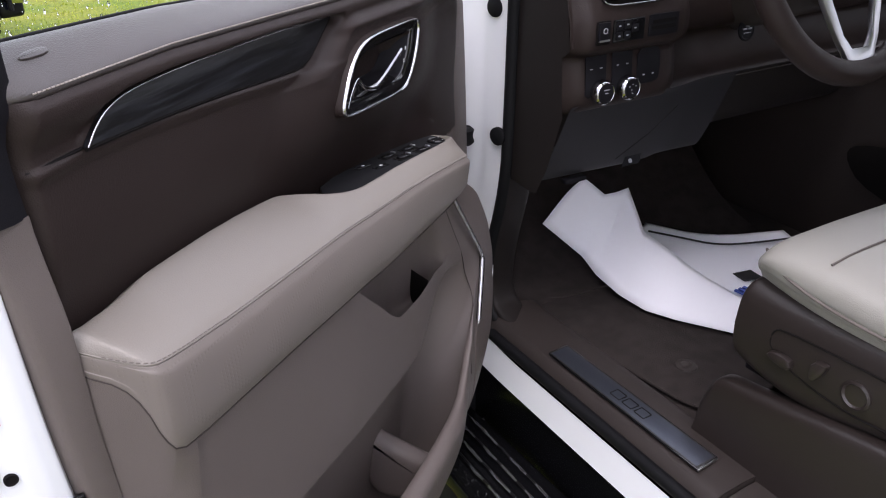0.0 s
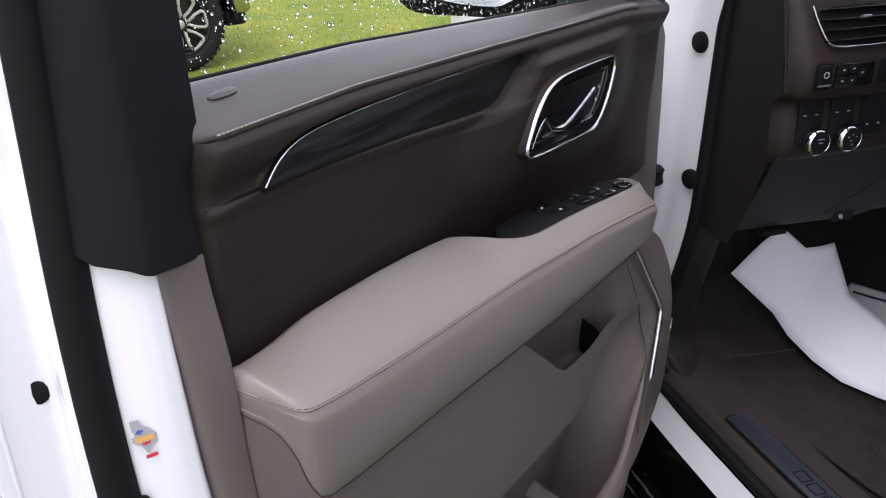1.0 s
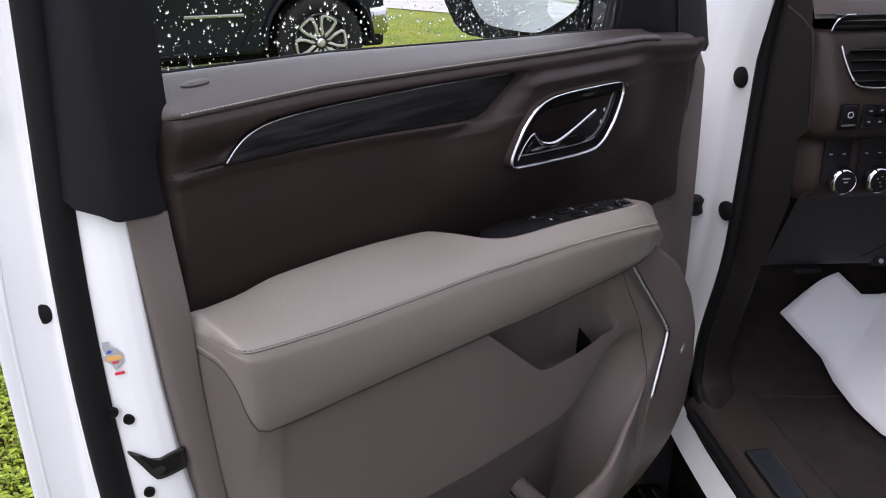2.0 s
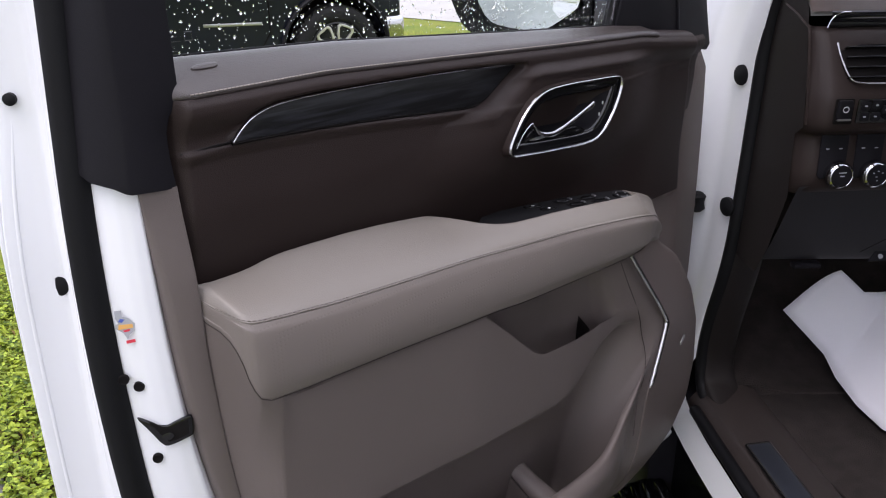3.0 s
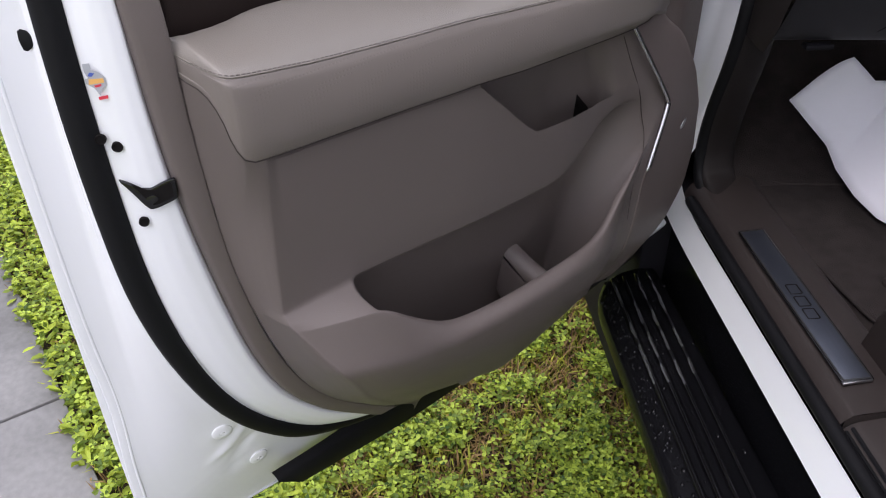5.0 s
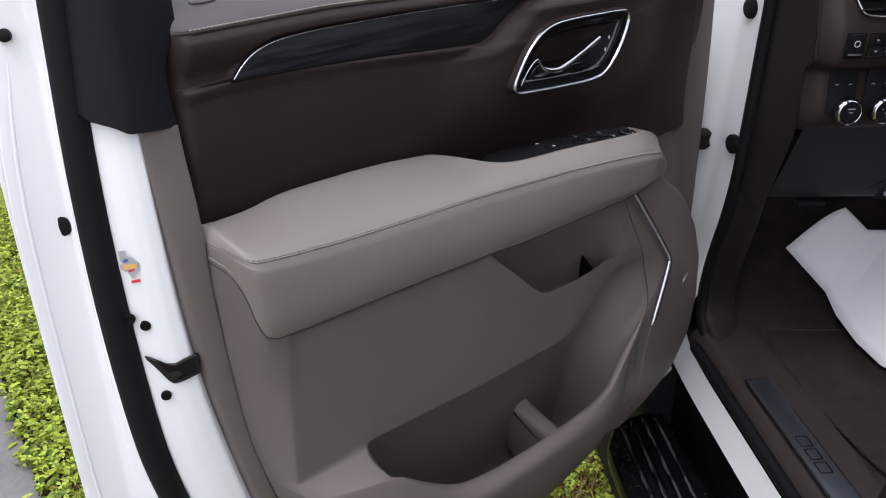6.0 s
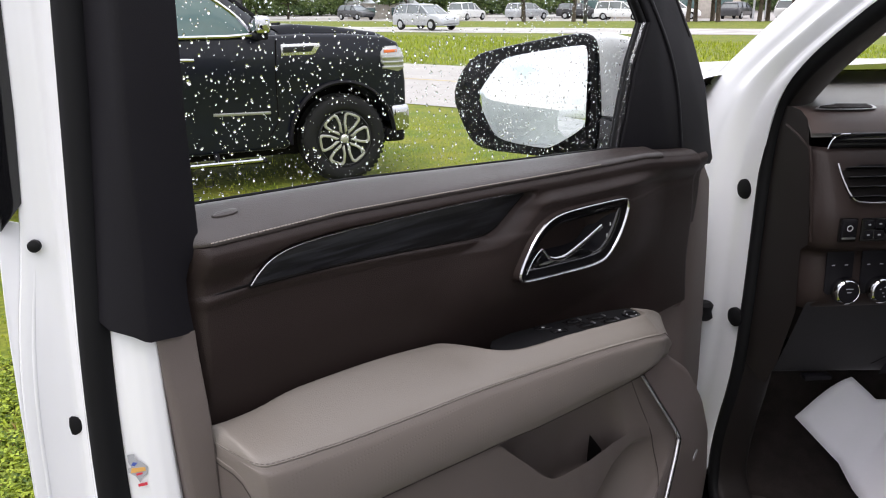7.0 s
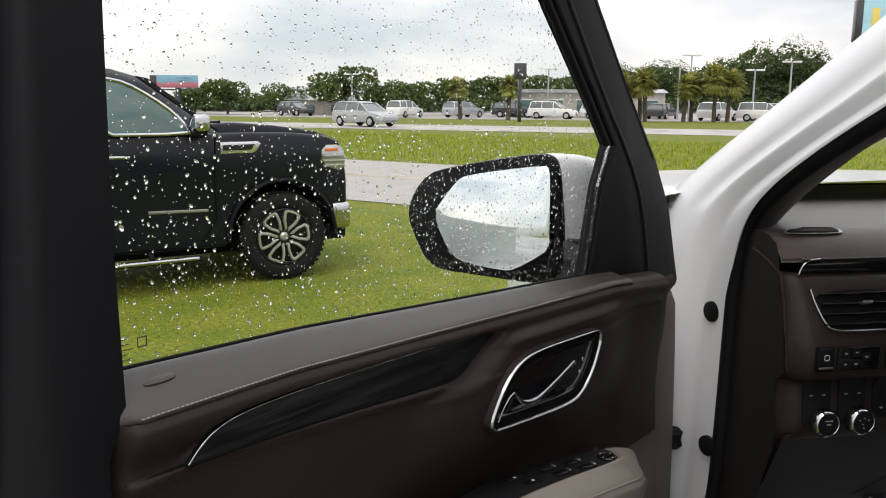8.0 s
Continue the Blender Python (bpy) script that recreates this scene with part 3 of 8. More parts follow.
us, ts = np.linspace(-0.015, 0.930, 345), np.linspace(0, 1, 170)
upper = np.array([[D(u, upper_w(u, z_seam(u) - 0.004 - t * (z_seam(u) - 1.140)), z_seam(u) - 0.004 - t * (z_seam(u) - 1.140)) for u in us] for t in ts])
sheet("upper_panel", upper, m_brown, door, "dark brown soft vinyl upper panel", angle=80)
cu = np.linspace(-0.012, 0.765, 70)
cap_in = step(cu, -0.016, 0.010)
cap = np.array([[D(u, -0.034, z_glass(u) - 0.012) for u in cu], [D(u, -0.032, z_glass(u)) for u in cu], [D(u, -0.022, z_glass(u) + 0.003) for u in cu], [D(u, -0.004, z_glass(u) * 0.62 + z_seam(u) * 0.38 + 0.001) for u in cu], [D(u, -0.004 + 0.014 * q, z_seam(u) + 0.004) for u, q in zip(cu, cap_in)], [D(u, -0.004 + 0.018 * q, z_seam(u) - 0.001) for u, q in zip(cu, cap_in)], [D(u, -0.004 + 0.0165 * q, z_seam(u) - 0.0055) for u, q in zip(cu, cap_in)], [D(u, 0.0, z_seam(u) - 0.0065) for u in cu]])
sheet("belt_cap", chaikin(cap, 0, 2), m_cap, door, "dark brown stitched belt-line cap", angle=80)
tail = np.linspace(0.757, 0.88, 12)
sheet("belt_tail", chaikin(np.array([[D(u, -0.034, z_seam(u) - 0.002) for u in tail], [D(u, -0.02, z_seam(u) + 0.005) for u in tail], [D(u, 0.0, z_seam(u) + 0.004) for u in tail], [D(u, 0.013, z_seam(u) - 0.004) for u in tail], [D(u, 0.008, z_seam(u) - 0.014) for u in tail]]), 0, 2), m_brown, door, angle=80)


def dashes(name, pts, pitch, length, radius, mat, parent, label):
    """Thread: short rounded dashes along a line."""
    pts = np.array(pts, float)
    run = np.r_[0, np.cumsum(np.linalg.norm(np.diff(pts, axis=0), axis=1))]
    verts, faces = [], []
    for a in np.arange(0, run[-1] - length, pitch):
        ends = [Vector([np.interp(s, run, pts[:, i]) for i in range(3)]) for s in (a, a + length)]
        t = (ends[1] - ends[0]).normalized()
        s = t.orthogonal().normalized()
        v = t.cross(s)
        b = len(verts)
        for e in ends:
            verts += [e + (s * math.cos(c) + v * math.sin(c)) * radius for c in (0, 1.2566, 2.513, 3.77, 5.0265)]
        faces += [(b + j, b + (j + 1) % 5, b + 5 + (j + 1) % 5, b + 5 + j) for j in range(5)] + [tuple(b + j for j in (4, 3, 2, 1, 0)), tuple(b + 5 + j for j in range(5))]
    return tagged(finish(name, verts, faces, mat, parent, label), kind="stuff")


dashes("stitching", [D(u, 0.0136, z_seam(u) + 0.0002) for u in np.linspace(0.006, 0.60, 60)], 0.0040, 0.0028, 0.00068, m_thread, door, "pale stitching")
# glass channel lip
tube("glass_wiper", [D(u, -0.033, z_glass(u) + 0.001) for u in np.linspace(0, 0.72, 30)], 0.0018, m_rubber, door, "black rubber glass wiper")
# lock button
lock = prism("lock_button", rounded([(0.018, -0.004), (0.045, -0.004), (0.048, 0.002), (0.043, 0.005), (0.022, 0.003)], 2), 0.005, m_cap, door, face_on(0) @ Matrix.Translation((0.0, 1.455, 0.0)) @ pose(0, 0, 0, -62, 0, 0) @ pose(0, 0.009, -0.003), "dark brown lock button", bevel=0.002)

# wood insert with its bright edge
def wood_w(u):
    """Depth of the insert's face: it sinks towards the handle."""
    return 0.0142 - 0.029 * u


WOOD_LOW = [(0.451, 1.410), (0.432, 1.399), (0.410, 1.386), (0.394, 1.376), (0.371, 1.3705), (0.309, 1.3755), (0.226, 1.3830), (0.150, 1.3885), (0.085, 1.3915), (0.042, 1.3925)]
WOOD_TOP = [(0.042, 1.3925), (0.052, 1.403), (0.066, 1.4125), (0.090, 1.4190), (0.140, 1.4210), (0.226, 1.4195), (0.340, 1.4160), (0.451, 1.4100)]
wood_outline = np.concatenate([rounded(WOOD_TOP, 1, False)[:-1], rounded(WOOD_LOW, 1, False)[:-1]])
prism("wood_insert", wood_outline, 0.006, m_wood, door, Matrix(((1, 0, 0, 0), (0.029, 0, -1, -0.0082), (0, 1, 0, 0), (0, 0, 0, 1))), "dark open-pore wood insert", bevel=0.0015)
edge_line = rounded(WOOD_TOP, 2, False)
tube("wood_gap", [D(u, wood_w(u) - 0.0022, z - 0.0012) for u, z in rounded(WOOD_LOW, 1, False)], 0.0018, m_dark_void, door, "dark gap round the insert", sides=6)
tube("belt_gap", [D(u, 0.0122, z_seam(u) - 0.0072) for u in np.linspace(0.006, 0.75, 50)], 0.0014, m_dark_void, door, "dark gap under the belt cap", sides=6)
tube("left_seam", [D(u, upper_w(u, 1.3905) + 0.0001, 1.3885 + 0.075 * (u + 0.004)) for u in np.linspace(-0.004, 0.042, 12)], 0.0012, m_dark_void, door, "panel seam running to the insert", sides=6)
tube("bright_edge", [D(u, wood_w(u) + 0.0004, z + 0.0006) for u, z in edge_line], [0.0010] * 10 + [0.0006] * (len(edge_line) - 10), m_chrome, door, "thin bright metal edge")

# inside handle
HANDLE = [(0.4075, 1.3115), (0.411, 1.3235), (0.429, 1.350), (0.452, 1.3700), (0.480, 1.3795), (0.520, 1.3805), (0.585, 1.3780), (0.630, 1.3760), (0.648, 1.3725), (0.6505, 1.3590), (0.643, 1.3400), (0.630, 1.3180), (0.608, 1.2960), (0.580, 1.2885), (0.490, 1.2955), (0.430, 1.3010), (0.413, 1.3035)]
ring_out = rounded(HANDLE, 3)
centre = ring_out.mean(0)


def shrink(line, d):
    nxt, prv = np.roll(line, -1, 0), np.roll(line, 1, 0)
    t = nxt - prv
    t /= np.linalg.norm(t, axis=1)[:, None]
    nrm = np.stack([t[:, 1], -t[:, 0]], 1)
    return line + nrm * d


handle = empty("inside_handle", None, door)
bezel = [[D(*q) for q in ((u, w, z) for u, z in shrink(ring_out, d))] for d, w in ((-0.0003, 0.0280), (0.0003, 0.0308), (0.0011, 0.0320), (0.0021, 0.0318), (0.0031, 0.0290))]
bez = np.array(bezel)
bez = np.concatenate([bez, bez[:, :1]], 1)
base_ = np.array([[D(u, w, z) for u, z in shrink(ring_out, d)] for d, w in ((-0.0020, 0.014), (-0.0012, 0.024), (-0.0004, 0.0284))])
sheet("bezel_base", np.concatenate([base_, base_[:, :1]], 1), m_brown, handle, "dark brown edge round the surround", angle=80)
sheet("bezel", bez, m_chrome, handle, "chrome handle surround", angle=80)
black_rows = np.array([[D(u, w, z) for u, z in shrink(ring_out, d)] for d, w in ((0.0031, 0.0286), (0.0055, 0.0283), (0.0120, 0.0260), (0.0145, 0.0265), (0.0170, 0.021))])
black_rows = np.concatenate([black_rows, black_rows[:, :1]], 1)
sheet("inner_ring", black_rows, m_gloss_black, handle, "gloss black inner ring", angle=80)
cup = np.array([[D(u, w, z) for u, z in (centre + (shrink(ring_out, 0.018) - centre) * k)] for k, w in ((1.0, 0.022), (0.9, 0.0), (0.7, -0.014), (0.35, -0.018), (0.01, -0.018))])
cup = np.concatenate([cup, cup[:, :1]], 1)
sheet("cup", cup, m_black, handle, "black handle cup", angle=80)
lever_line = rounded([(0.424, 1.3120), (0.434, 1.328), (0.450, 1.3415), (0.456, 1.335), (0.463, 1.3255), (0.486, 1.3185), (0.510, 1.3225), (0.545, 1.333), (0.579, 1.3450)], 2, False)
lever_w = np.interp(lever_line[:, 0], [0.42, 0.46, 0.49, 0.579], [0.028, 0.031, 0.033, 0.032])
tube("lever", [D(u, w, z) for (u, z), w in zip(lever_line, lever_w)], list(np.interp(np.linspace(0, 1, len(lever_line)), [0, 0.4, 0.6, 1], [0.0009, 0.0014, 0.0036, 0.0032])), m_chrome, handle, "chrome pull lever", sides=10, flat=0.6, up=(0, 1, 0))
paddle = rounded([(0.433, 1.311), (0.458, 1.336), (0.472, 1.322), (0.492, 1.316), (0.552, 1.321), (0.580, 1.305), (0.530, 1.304)], 2)
prism("paddle", paddle, 0.006, m_gloss_black, handle, face_on(0.020), "gloss black lever paddle", bevel=0.002)
prism("inlay", rounded([(0.445, 1.3185), (0.470, 1.3195), (0.492, 1.3175), (0.512, 1.3205), (0.470, 1.3145)], 1), 0.001, m_satin, handle, face_on(0.026), bevel=0.0008)
for u, z in ((0.612, 1.340), (0.605, 1.325)):
    prism("lock_mark", [(u - 0.0015, z - 0.0022), (u + 0.0015, z - 0.0022), (u + 0.0015, z + 0.0022), (u - 0.0015, z + 0.0022)], 0.0004, m_print, handle, face_on(0.024), bevel=0)

# armrest: top pad and perforated front, stations along the door
ARM = np.array([
    # u      back w  z      seam w  z      front w z      foot w  z
    (-0.014, -0.004, 1.261, -0.001, 1.258, 0.000, 1.250, 0.000, 1.240),
    (-0.008, -0.002, 1.263, 0.006, 1.250, 0.009, 1.241, 0.010, 1.230),
    (0.000, 0.000, 1.263, 0.030, 1.242, 0.035, 1.234, 0.035, 1.221),
    (0.004, 0.000, 1.263, 0.048, 1.2395, 0.053, 1.225, 0.050, 1.202),
    (0.008, 0.000, 1.262, 0.057, 1.2385, 0.062, 1.209, 0.057, 1.171),
    (0.016, 0.000, 1.262, 0.061, 1.2365, 0.068, 1.200, 0.063, 1.153),
    (0.045, 0.000, 1.262, 0.064, 1.2335, 0.072, 1.194, 0.066, 1.151),
    (0.075, 0.000, 1.267, 0.065, 1.2305, 0.074, 1.190, 0.068, 1.150),
    (0.100, 0.000, 1.268, 0.066, 1.2275, 0.076, 1.188, 0.070, 1.150),
    (0.200, 0.000, 1.264, 0.071, 1.222, 0.082, 1.184, 0.077, 1.148),
    (0.285, 0.000, 1.254, 0.076, 1.219, 0.088, 1.180, 0.083, 1.145),
    (0.300, 0.002, 1.251, 0.077, 1.218, 0.089, 1.180, 0.084, 1.145),
    (0.322, 0.018, 1.246, 0.079, 1.217, 0.090, 1.179, 0.085, 1.144),
    (0.347, 0.042, 1.239, 0.081, 1.215, 0.092, 1.178, 0.086, 1.142),
    (0.372, 0.052, 1.234, 0.083, 1.2135, 0.094, 1.177, 0.0875, 1.140),
    (0.400, 0.056, 1.231, 0.086, 1.212, 0.096, 1.175, 0.089, 1.139),
    (0.480, 0.064, 1.2275, 0.093, 1.208, 0.101, 1.172, 0.093, 1.137),
    (0.590, 0.083, 1.2215, 0.104, 1.197, 0.108, 1.164, 0.097, 1.134),
    (0.625, 0.084, 1.2180, 0.104, 1.1900, 0.107, 1.161, 0.096, 1.1350),
    (0.635, 0.068, 1.2150, 0.1020, 1.1870, 0.1045, 1.158, 0.095, 1.1350),
    (0.645, 0.046, 1.2110, 0.0990, 1.1840, 0.101, 1.155, 0.093, 1.1355),
    (0.662, 0.041, 1.2040, 0.0920, 1.1785, 0.094, 1.150, 0.087, 1.1340),
    (0.680, 0.040, 1.1980, 0.0835, 1.1705, 0.086, 1.144, 0.081, 1.1300),
    (0.709, 0.040, 1.1880, 0.074, 1.1545, 0.077, 1.134, 0.073, 1.1190),
    (0.732, 0.040, 1.1775, 0.064, 1.1380, 0.066, 1.124, 0.064, 1.1120),
    (0.748, 0.038, 1.1640, 0.056, 1.1260, 0.058, 1.116, 0.057, 1.1070),
    (0.757, 0.030, 1.1450, 0.044, 1.1180, 0.045, 1.111, 0.045, 1.1050),
    (0.760, 0.000, 1.1300, 0.010, 1.1140, 0.010, 1.108, 0.010, 1.1030),
    (0.760, -0.030, 1.1280, -0.028, 1.1120, -0.028, 1.107, -0.028, 1.1020),
])
arm = chaikin(ARM, 0, 1)
au = arm[:, 0]
top_rows = [[D(u, b - 0.012, z - 0.010) for u, b, z in arm[:, [0, 1, 2]]], [D(u, b - 0.002, z - 0.002) for u, b, z in arm[:, [0, 1, 2]]], [D(u, b + 0.002, z + 0.0005) for u, b, z in arm[:, [0, 1, 2]]]]
for k, lift in ((0.30, 0.0030), (0.66, 0.0048), (0.90, 0.0042), (0.97, 0.0022)):
    top_rows.append([D(r[0], r[1] + (r[3] - r[1]) * k, r[2] + (r[4] - r[2]) * k + lift * min(1, (r[3] - r[1]) / 0.04)) for r in arm])
top_rows += [[D(r[0], r[3] + 0.0012, r[4] + 0.0014) for r in arm], [D(r[0], r[3] + 0.0011, r[4] + 0.0002) for r in arm], [D(r[0], r[3] + 0.0003, r[4] - 0.0004) for r in arm]]
pad_grid = chaikin(np.array(top_rows), 0, 2)
sheet("armrest_pad", pad_grid, m_taupe_pad, door, "taupe padded vinyl armrest", angle=80)
front_rows = [[D(r[0], r[3] + 0.0003, r[4] - 0.0004) for r in arm], [D(r[0], r[3] + 0.0013, r[4] - 0.0012) for r in arm], [D(r[0], r[3] + 0.0022, r[4] - 0.0030) for r in arm], [D(r[0], r[3] + 0.006 * min(1, r[3] / 0.05), r[4] * 0.75 + r[6] * 0.25) for r in arm], [D(r[0], r[5], r[6]) for r in arm], [D(r[0], r[5] - 0.001, r[6] * 0.4 + r[8] * 0.6) for r in arm], [D(r[0], r[7] + 0.0012, r[8] + 0.004) for r in arm], [D(r[0], r[7], r[8]) for r in arm], [D(r[0], r[7] - 0.003, r[8] - 0.0015) for r in arm], [D(r[0], r[7] - 0.02, r[8] + 0.004) for r in arm]]
sheet("armrest_front", chaikin(np.array(front_rows), 0, 2), m_taupe_perf, door, "taupe perforated vinyl armrest front", angle=80)
stitch = [p for p in pad_grid[-12] if p[0] > -0.004 and p[0] < 0.47]
dashes("armrest_stitching", [(p[0], p[1] - 0.0002, p[2] + 0.0006) for p in stitch], 0.0052, 0.0032, 0.00048, m_thread_dark, door, "taupe stitching")

foot = [(u, w, z) for u, w, z in arm[:, [0, 7, 8]] if u < 0.66]
# Dark tube stands in for the shadow line under the armrest front.
tube("armrest_seam", [D(u, w - 0.0006, z - 0.0012) for u, w, z in foot], 0.0007, m_shadow_gap, door, "dark bar for the shaded seam under the armrest front", sides=6)

# switch plate, sunk behind the pad
plate_edge = rounded([(0.345, 0.020), (0.365, 0.052), (0.420, 0.0580), (0.480, 0.0650), (0.550, 0.075), (0.585, 0.0855), (0.608, 0.084), (0.623, 0.062), (0.622, 0.040), (0.50, 0.010), (0.38, -0.004)], 1)
switch_base = empty("switch_panel", pose(0.457, 0, 1.2215, 0, 3.2, 0) @ pose(-0.440, 0, -1.2215), door)
SW_Z = 1.2215
prism("switch_plate", [(u, -w) for u, w in plate_edge], 0.014, m_rubber, switch_base, Matrix.Translation((0, 0, SW_Z - 0.014)), "black switch plate", bevel=0.001)
sw_dir = np.array([0.955, 0.297])
sw_nrm = np.array([-0.297, 0.955])
for k, (a, b) in enumerate(((0.508, 0.030), (0.548, 0.042), (0.512, 0.050), (0.552, 0.062))):
    c = np.array([a, b])
    pts = [c + sw_dir * i + sw_nrm * j for i, j in ((-0.014, -0.007), (0.014, -0.007), (0.014, 0.007), (-0.014, 0.007))]
    prism("switch_well", [(p[0], -p[1]) for p in pts][::-1], 0.0006, m_dark_void, switch_base, Matrix.Translation((0, 0, SW_Z)), "", bevel=0)
    pts = [c + sw_dir * i + sw_nrm * j for i, j in ((-0.011, -0.005), (0.011, -0.005), (0.011, 0.005), (-0.011, 0.005))]
    prism("window_switch", [(p[0], -p[1]) for p in rounded(pts, 1)][::-1], 0.0045, m_gloss_black, switch_base, Matrix.Translation((0, 0, SW_Z - 0.001)), "gloss black window switch", bevel=0.0015)
    tip = [c + sw_dir * i + sw_nrm * j for i, j in ((0.0085, -0.0035), (0.0115, -0.0035), (0.0115, 0.0040), (0.0085, 0.0040))]
    prism("switch_tip", [(p[0], -p[1]) for p in tip][::-1], 0.0020, m_satin, switch_base, Matrix.Translation((0, 0, SW_Z + 0.0030)), "silver switch tip", bevel=0.0006)
for a, b in ((0.456, 0.018), (0.466, 0.038)):
    c = np.array([a, b])
    pts = [c + sw_dir * i + sw_nrm * j for i, j in ((-0.012, -0.004), (0.012, -0.004), (0.012, 0.004), (-0.012, 0.004))]
    prism("lock_switch", [(p[0], -p[1]) for p in pts][::-1], 0.003, m_gloss_black, switch_base, Matrix.Translation((0, 0, SW_Z - 0.001)), bevel=0.001)
    prism("lock_symbol", [(p[0], -p[1]) for p in [c + sw_dir * i + sw_nrm * j for i, j in ((-0.002, -0.0015), (0.002, -0.0015), (0.002, 0.0015), (-0.002, 0.0015))]][::-1], 0.0004, m_print, switch_base, Matrix.Translation((0, 0, SW_Z + 0.002)), bevel=0)
lathe("mirror_knob", [(0.0125, 0), (0.0125, 0.002), (0.0105, 0.003), (0.008, 0.002), (0.0001, 0.002)], m_gloss_black, switch_base, pose(0.598, -0.064, SW_Z), "round gloss black mirror switch", sides=28)
for a in range(4):
    prism("knob_arrow", [(-0.0012, 0.0088), (0.0012, 0.0088), (0, 0.0104)], 0.0003, m_print, switch_base, pose(0.598, -0.064, SW_Z + 0.0032, 0, 0, 90 * a), bevel=0)

# lower panel with cubby and map pocket
EDGE_Z = [0.60, 0.643, 0.729, 0.828, 1.006, 1.146, 1.29, 1.36]
EDGE_U = [0.230, 0.175, 0.081, 0.024, -0.013, -0.033, -0.041, -0.046]
EDGE_Z, EDGE_U = chaikin(np.stack([EDGE_Z, EDGE_U], 1), 0, 3).T
STRIP_Z = [0.60, 0.80, 0.92, 1.0, 1.06, 1.13, 1.20, 1.36]
STRIP_WIDE = [0.034, 0.026, 0.020, 0.018, 0.021, 0.025, 0.027, 0.034]
RIGHT_Z = [0.60, 0.66, 0.70, 0.75, 0.80, 0.874, 0.93, 0.99, 1.06, 1.134, 1.20]
RIGHT_U = [0.640, 0.640, 0.640, 0.642, 0.650, 0.668, 0.700, 0.724, 0.672, 0.622, 0.595]
RIGHT_W = [0.030, 0.060, 0.088, 0.108, 0.112, 0.106, 0.102, 0.0960, 0.090, 0.079, 0.07]


def smooth(x, xs, ys):
    """A table read with its corners rounded."""
    t = chaikin(np.stack([xs, ys], 1), 0, 3)
    return float(np.interp(x, t[:, 0], t[:, 1]))


def strip_edge(z):
    return np.interp(z, EDGE_Z, EDGE_U) + np.interp(z, STRIP_Z, STRIP_WIDE)


def crease_u(z):
    """Where the flat face turns into its rounded latch-side return."""
    return np.maximum(np.interp(z, [0.60, 0.70, 0.80, 0.90, 0.946, 0.994, 1.065, 1.118, 1.15, 1.19, 1.23], [0.30, 0.190, 0.110, 0.055, 0.031, 0.033, 0.036, 0.038, 0.037, 0.036, 0.035]), strip_edge(z) + 0.004)


def filleted(points, radii, mids=3, turns=5):
    """A broken line with each corner rounded by its own radius and the straights divided."""
    p = [np.array(q, float) for q in points]
    out, last = [p[0]], p[0]
    for a, b, c, r in zip(p[:-2], p[1:-1], p[2:], radii):
        ra = min(r, 0.45 * np.linalg.norm(b - a)) / max(1e-9, np.linalg.norm(b - a))
        rc = min(r, 0.45 * np.linalg.norm(c - b)) / max(1e-9, np.linalg.norm(c - b))
        s, e = b + (a - b) * ra, b + (c - b) * rc
        out += [last + (s - last) * k / (mids + 1) for k in range(1, mids + 1)]
        out += [s * (1 - k) ** 2 + b * 2 * k * (1 - k) + e * k * k for k in np.linspace(0, 1, turns)]
        last = e
    out += [last + (p[-1] - last) * k / (mids + 1) for k in range(1, mids + 2)]
    return out


